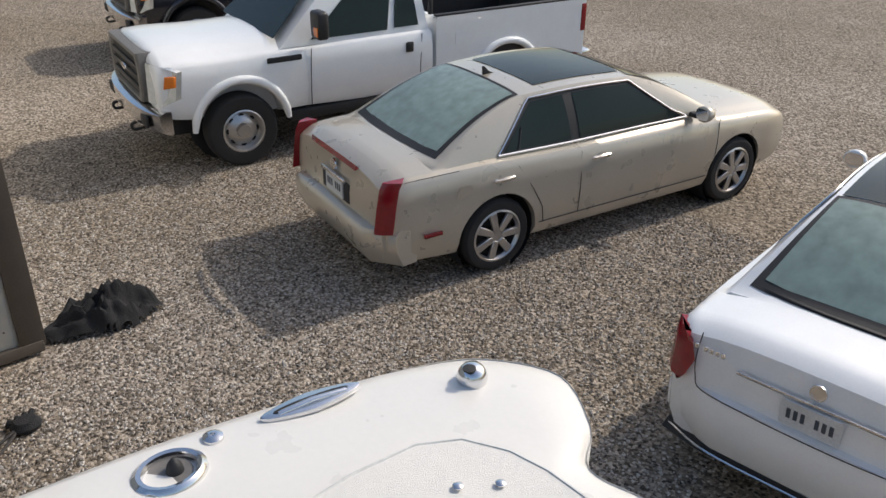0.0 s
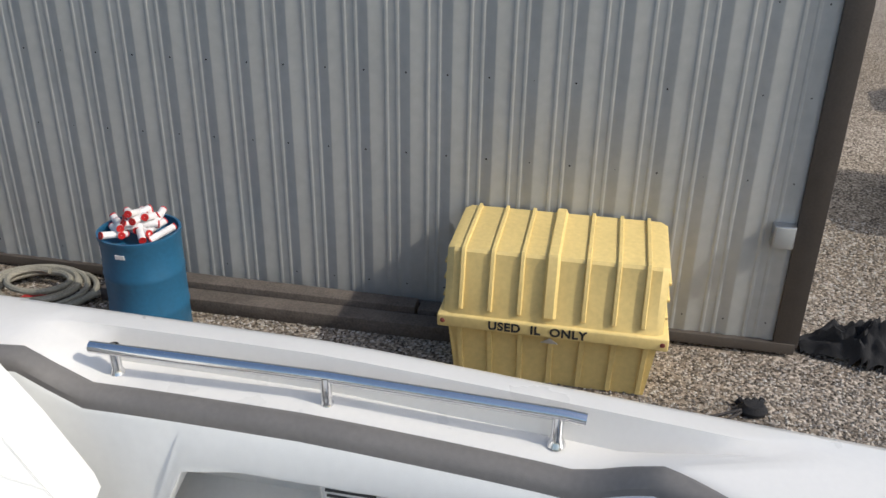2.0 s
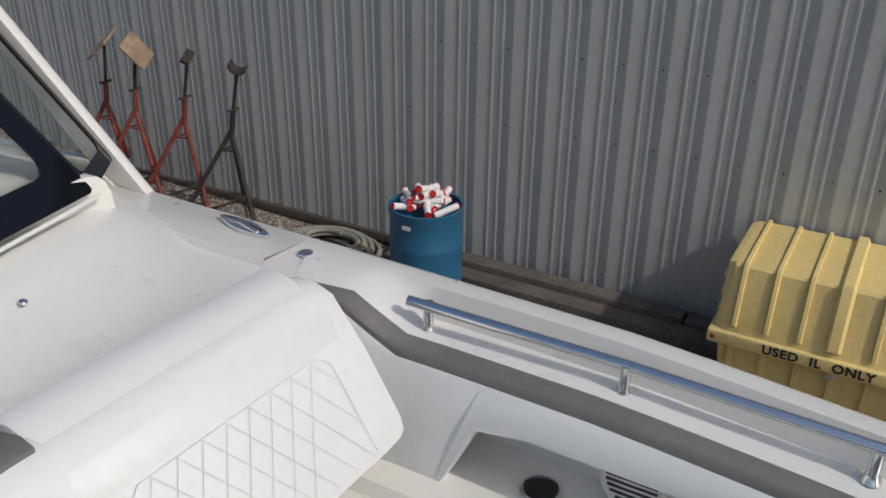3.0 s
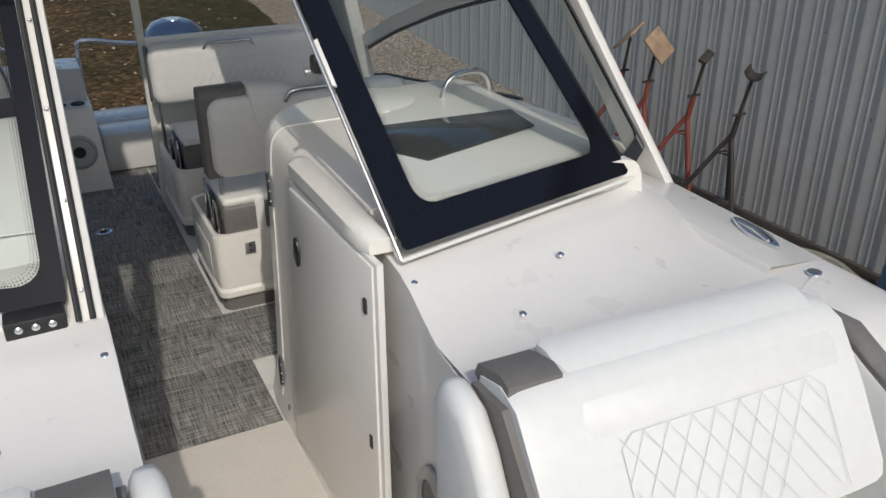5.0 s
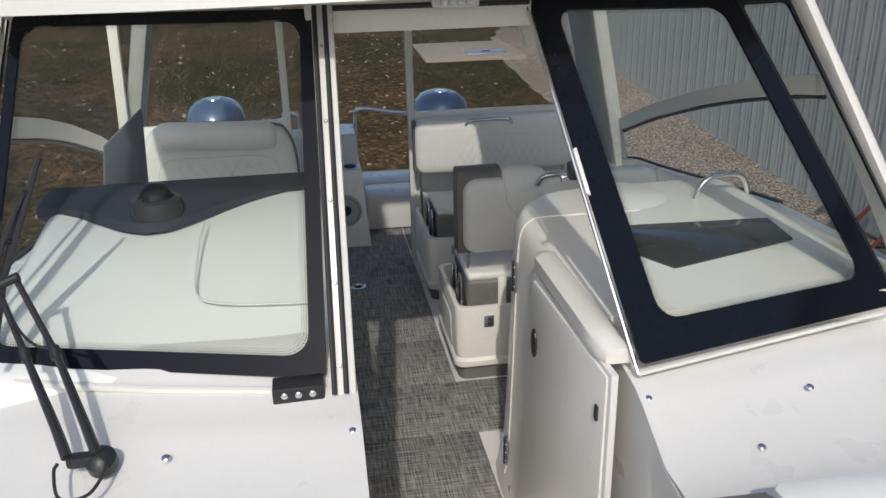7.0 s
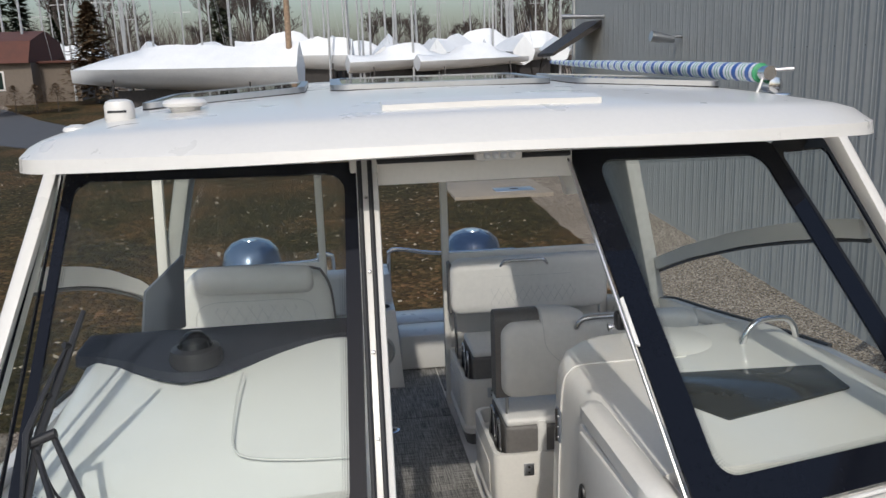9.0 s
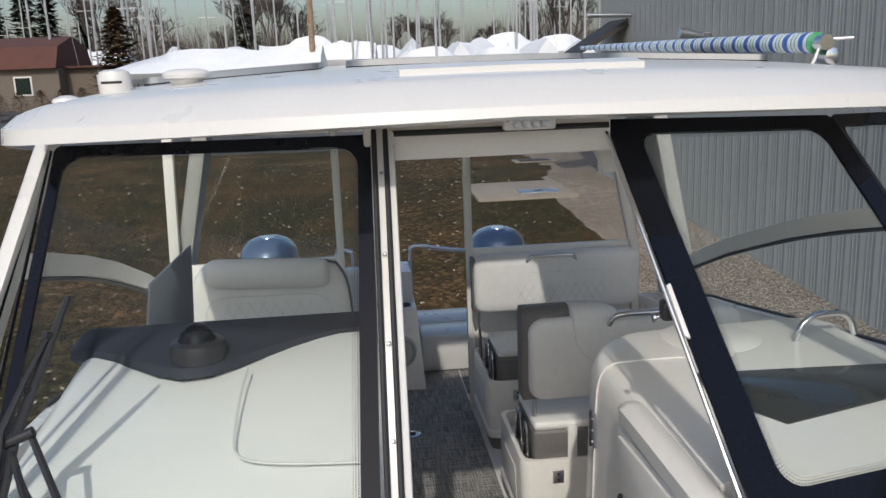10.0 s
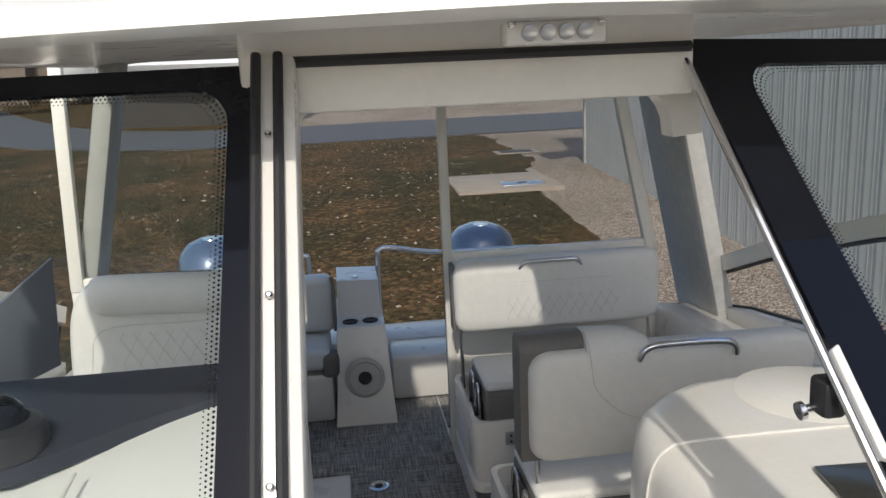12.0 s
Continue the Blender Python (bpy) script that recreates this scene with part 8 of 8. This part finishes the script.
# ---------------------------------------------------------------- the far side of the yard
def shrink_boat(x, y, L, h, rz, label="white shrink-wrapped boat stored on stands", z0=0.9, cabin=0.5):
    t = thing("wrapped_boat", (x, y, gz(y)), label, "boat", "stored boats", rz=rz)
    n = 14
    loops = []
    for k in range(n + 1):
        u = k / n
        hw = 0.17 * L * (math.sin(math.pi * min(1, 0.18 + u * 0.62)) ** 0.7) * (1 if u < 0.7 else max(0.04, 1 - ((u - 0.7) / 0.3) ** 1.8))
        peak = h * (0.78 + 0.22 * math.sin(u * 7.0 + rz) * cabin + (0.25 * cabin if 0.3 < u < 0.65 else 0))
        peak *= 1 - 0.42 * max(0.0, (u - 0.55) / 0.45) ** 1.3
        gunz = z0 + h * (0.40 + 0.06 * u)
        xx = (u - 0.5) * L
        loops.append([(xx, 0, z0 + 0.25 * u * u * h), (xx, hw * 0.75, z0 + 0.15 * h + 0.2 * u * u * h), (xx, hw, gunz), (xx, hw * 0.55, z0 + (peak + gunz - z0) * 0.5 + 0.06 * h * noise.noise((k, x, 1))), (xx, 0, z0 + peak), (xx, -hw * 0.55, z0 + (peak + gunz - z0) * 0.5), (xx, -hw, gunz), (xx, -hw * 0.75, z0 + 0.15 * h + 0.2 * u * u * h)])
    part("wrap", loft(loops), SHRINK, t, "taut white shrink wrap", 45)
    for sx in (-0.3, 0.28):
        for sy in SIDES:
            part("stand", tube([(sx * L, sy * 0.16 * L, 0), (sx * L, sy * 0.10 * L, z0 + 0.35 * h)], 0.05, 6), DARK_STEEL, t)
    part("keel_block", box(-0.3 * L, 0.3 * L, -0.15, 0.15, 0, z0 + 0.1 * h), DARK_STEEL, t)
    return t


def ray_x(px, y):
    """Abscissa in the yard of a bearing seen from the bow at the distance y."""
    return 0.516 + (y - 0.78) * math.tan(math.atan((px - 784) / 1487) + radians(6.0))


shrink_boat(ray_x(365, 40), 40 + 3, 11.0, 2.9, 172, "large white shrink-wrapped cruiser stored on stands", 1.6, 0.15)
rnd = random.Random(11)
for px, yy, L, h in ((60, 84, 10, 3.6), (150, 80, 9, 3.2), (330, 74, 8, 3.0), (430, 78, 9, 3.2), (505, 72, 8, 2.8), (560, 70, 8, 3.4), (590, 64, 7, 2.7), (640, 72, 8, 2.6), (680, 78, 8, 3.0), (735, 70, 8, 2.6), (800, 66, 7, 2.4), (850, 70, 9, 3.0), (895, 74, 9, 3.2), (940, 68, 8, 2.6), (985, 72, 9, 2.9), (1020, 64, 7, 2.4), (25, 80, 9, 3.2), (250, 84, 8, 3.0), (760, 60, 8, 1.8), (880, 58, 8, 1.6)):
    shrink_boat(ray_x(px, yy), yy, L, h, rnd.choice((10, 80, 95, 170, 60)), z0=1.0 + 0.3 * rnd.random(), cabin=rnd.uniform(0.1, 0.7))
for k in range(64):
    px, yy = rnd.uniform(10, 1030), rnd.uniform(58, 100)
    h = rnd.uniform(10, 16)
    mt = thing("mast", (ray_x(px, yy), yy, gz(yy)), "tall bare aluminium sailboat mast", "mast", "sailboat masts")
    part("spar", tube([(0, 0, 0), (rnd.uniform(-0.2, 0.2), 0, h)], [0.09, 0.06], 6), MAST, mt)
    part("spreader", tube([(-0.7, 0, h * 0.62), (0.7, 0, h * 0.62)], 0.03, 5), MAST, mt)
    part("stay", tube([(0, 0, h * 0.95), (1.6, 0, 2.5)], 0.012, 4), MAST, mt)


def bare_tree(x, y, h, seed, spread=0.5, label="bare winter tree with fine twigs"):
    """Tapered trunk, forking limbs and a haze of twigs with gaps."""
    t = thing("bare_tree", (x, y, gz(y)), label, "tree", "bare trees")
    r = random.Random(seed)
    wood, twig = bmesh.new(), bmesh.new()

    def grow(p, d, ln, rad, lev):
        q = p + d * ln
        mid = p.lerp(q, 0.5) + Vector((r.uniform(-1, 1), r.uniform(-1, 1), 0)) * ln * 0.05
        add_tube(wood if lev < 3 else twig, [p, mid, q], [rad, rad * 0.8, rad * 0.55], 6 if lev < 2 else (4 if lev < 3 else 3))
        if lev >= 5:
            return
        for k in range(3 if lev < 1 else (4 if lev < 4 else 3)):
            nd = (d + Vector((r.uniform(-1, 1), r.uniform(-1, 1), r.uniform(-0.15, 0.55))) * (spread + 0.12 * lev)).normalized()
            grow(p.lerp(q, r.uniform(0.55, 1.0)), nd, ln * r.uniform(0.55, 0.78), max(0.024, rad * 0.55), lev + 1)

    grow(Vector((0, 0, 0)), Vector((0, 0, 1)), h * 0.32, h * 0.022, 0)
    part("trunk", wood, BARK, t)
    tagged(part("crown", twig, TWIG, t), kind="stuff")
    return t


first = [bare_tree(ray_x(860, 100), 100, 9.5, 3), bare_tree(ray_x(700, 108), 108, 10, 5), bare_tree(ray_x(500, 96), 96, 13, 8, 0.42), bare_tree(ray_x(960, 100), 100, 13, 12, 0.6)]
for k, px in enumerate((30, 95, 200, 280, 330, 400, 455, 540, 600, 645, 745, 790, 905, 935, 985, 1010, 1060)):
    src = first[k % 4]
    yy = rnd.uniform(92, 125)
    sc_ = rnd.uniform(0.7, 1.15) if px < 560 or px > 900 else rnd.uniform(0.45, 0.8)
    c = copy_thing(src, pose(ray_x(px, yy), yy, gz(yy), 0, 0, rnd.uniform(0, 360)))
    c.scale = (sc_, sc_, sc_)


def evergreen(x, y, h, w, mat, label, seed, cat="tree", n=900):
    t = thing("evergreen", (x, y, gz(y)), label, cat)
    r = random.Random(seed)
    part("trunk", tube([(0, 0, 0), (0.03, 0, h * 0.5), (0, 0, h * 0.97)], [h * 0.022, h * 0.014, 0.01], 8), BARK, t)
    bm = bmesh.new()
    for k in range(n):
        f = r.random() ** 0.8
        z = h * (0.06 + 0.92 * f)
        rad = w * (1 - f) ** 0.7 * (0.35 + 0.65 * r.random()) * (0.75 + 0.25 * math.sin(z * 5 + k))
        a = r.uniform(0, 6.28)
        p = Vector((rad * math.cos(a), rad * math.sin(a), z))
        d = Vector((math.cos(a), math.sin(a), r.uniform(-0.5, 0.4))).normalized()
        s_ = Vector((-math.sin(a), math.cos(a), r.uniform(-0.3, 0.3)))
        ln, wd = h * r.uniform(0.03, 0.07), h * r.uniform(0.015, 0.03)
        vs = [bm.verts.new(q) for q in (p - d * ln * 0.3, p + s_ * wd, p + d * ln, p - s_ * wd)]
        bm.faces.new(vs)
    tagged(part("foliage", bm, mat, t, smooth=0), kind="stuff")
    return t


evergreen(ray_x(228, 56), 56, 6.2, 2.5, RUSTY_SHRUB, "dense rusty-green arborvitae beside the low house", 2, n=2600)
for px, yy, h in ((75, 98, 14), (115, 104, 13), (175, 100, 11), (20, 100, 13), (450, 104, 12)):
    evergreen(ray_x(px, yy), yy, h, h * 0.2, EVERGREEN, "dark spruce in the far tree row", px, n=1100)
for k in range(5):
    evergreen(ray_x(12 + 34 * k, 51), 51 + 0.3 * k, 1.7, 1.5, RUSTY_SHRUB, "low brown hedge shrub", 30 + k, "shrub", 900)

# thin bare brush that closes the gaps between the far trunks
rnd = random.Random(77)
bm = bmesh.new()
for k in range(5200):
    px = rnd.uniform(-40, 1060)
    dense = 1.0 if px < 560 or px > 900 else 0.45
    if rnd.random() > dense * (0.55 + 0.45 * noise.noise((px * 0.03, 1.7, 0))):
        continue
    yy = rnd.uniform(112, 130)
    h = (4.0 + 6.5 * rnd.random() ** 2) * (0.55 + 0.45 * dense)
    p = Vector((ray_x(px, yy), yy, gz(yy)))
    tip = p + Vector((rnd.uniform(-0.16, 0.16) * h, 0, h))
    for a, b, w_ in ((p, tip, 0.05), (p.lerp(tip, 0.45), p.lerp(tip, 0.45) + Vector((rnd.uniform(-0.2, 0.2) * h, 0, 0.4 * h)), 0.03), (p.lerp(tip, 0.62), p.lerp(tip, 0.62) + Vector((rnd.uniform(-0.2, 0.2) * h, 0, 0.3 * h)), 0.025)):
        bm.faces.new([bm.verts.new(q_) for q_ in (a + Vector((-w_, 0, 0)), a + Vector((w_, 0, 0)), b)])
tagged(mesh_ob("bare_brush", bm, TWIG, smooth=0), "grey-brown bare brush in the far tree row", "brush", kind="stuff")

# low house beyond the lane
hx, hy = ray_x(36, 57), 57
hs_ = thing("house", (hx, hy, gz(hy)), "low house with brown gambrel roof and pale siding", "house")
part("wall", box(-7, 3.0, 0, 7, 0, 2.6), HOUSE_WALL, hs_)
part("wing", box(3.0, 5.4, 1.5, 6, 0, 2.5), HOUSE_WALL, hs_)
part("roof", prism([(-7.3, -0.4, 2.55), (-7.3, 0.5, 3.9), (-7.3, 3.5, 4.6), (-7.3, 6.5, 3.9), (-7.3, 7.4, 2.55)], (10.3, 0, 0)), ROOF_BROWN, hs_)
part("wing_roof", box(2.95, 5.8, 1.1, 6.3, 2.5, 2.65, 0.02), ROOF_BROWN, hs_)
for xx in (-1.6, 0.8):
    wd_ = part("window", box(xx - 0.55, xx + 0.55, -0.04, 0.02, 0.9, 2.1, 0.01), GELCOAT, hs_)
    part("pane", box(xx - 0.45, xx + 0.45, -0.05, -0.041, 1.0, 2.0), CAR_GLASS, wd_)
pole = thing("utility_pole", (ray_x(551, 36), 42, gz(42)), "weathered wooden utility pole", "pole")
part("shaft", tube([(0, 0, 0), (0.05, 0, 10)], [0.16, 0.12], 12), WOOD, pole)

# fallen leaves on the lawn
rnd = random.Random(21)
bm = bmesh.new()
for k in range(2600):
    y_ = 9.3 + 21 * rnd.random() ** 1.3
    x_ = rnd.uniform(-16, 4.2)
    c = Vector((x_, y_, gz(y_) + 0.03))
    a, r_ = rnd.uniform(0, 6.28), rnd.uniform(0.02, 0.055)
    e1, e2 = Vector((math.cos(a), math.sin(a), rnd.uniform(-0.4, 0.4))) * r_, Vector((-math.sin(a), math.cos(a), rnd.uniform(-0.4, 0.4))) * r_ * 0.6
    bm.faces.new([bm.verts.new(c + q_) for q_ in (e1, e2, -e1, -e2)])
LEAF = simple("dry_leaf", (0.36, 0.30, 0.22), 0.8, var=0.4, scale=0.7)
tagged(mesh_ob("fallen_leaves", bm, LEAF, smooth=0), "pale dry leaves scattered over the lawn", "leaves", kind="stuff")

# loose stones of the yard round the boat, over the sheet's own grain
st_m, sn2, sl2, sp2 = node_mat("loose_stone")
gi = sn2.new("ShaderNodeNewGeometry")
cr2 = sn2.new("ShaderNodeValToRGB")
cr2.color_ramp.elements[0].color, cr2.color_ramp.elements[1].color = (0.085, 0.073, 0.061, 1), (0.56, 0.525, 0.48, 1)
mid2 = cr2.color_ramp.elements.new(0.5)
mid2.color = (0.255, 0.222, 0.19, 1)
sl2.new(gi.outputs["Random Per Island"], cr2.inputs[0])
sl2.new(cr2.outputs[0], sp2.inputs["Base Color"])
sp2.inputs["Roughness"].default_value = 0.9
rng = np.random.default_rng(5)
N = 125000
px_ = rng.uniform(2.7, 9.5, N)
py_ = rng.uniform(-6.5, 9.0, N)
sz = rng.uniform(0.007, 0.0155, N)
base6 = np.array([(1, 0, 0), (0, 1, 0), (-1, 0, 0), (0, -1, 0), (0, 0, 0.62), (0, 0, -0.4)])
ang = rng.uniform(0, 6.28, N)
v6 = base6[None] * sz[:, None, None] * rng.uniform(0.65, 1.35, (N, 6, 1))
vx = v6[..., 0] * np.cos(ang)[:, None] - v6[..., 1] * np.sin(ang)[:, None] + px_[:, None]
vy = v6[..., 0] * np.sin(ang)[:, None] + v6[..., 1] * np.cos(ang)[:, None] + py_[:, None]
t_ = np.clip((py_ - 4.0) / 19.0, 0, 1)
vz = v6[..., 2] + (0.68 * t_ * t_ * (3 - 2 * t_) + 0.004)[:, None]
keep = (px_ < 6.55) | (py_ < -1.0)
verts = np.stack([vx, vy, vz], -1)[keep].reshape(-1, 3)
tri = np.array([(0, 1, 4), (1, 2, 4), (2, 3, 4), (3, 0, 4), (1, 0, 5), (2, 1, 5), (3, 2, 5), (0, 3, 5)])
faces = (tri[None] + 6 * np.arange(keep.sum())[:, None, None]).reshape(-1, 3)
me = bpy.data.meshes.new("gravel_stones")
me.from_pydata(verts.tolist(), [], faces.tolist())
me.materials.append(st_m)
tagged(new("gravel_stones", me), "loose crushed stones scattered over the yard", "gravel", kind="stuff")
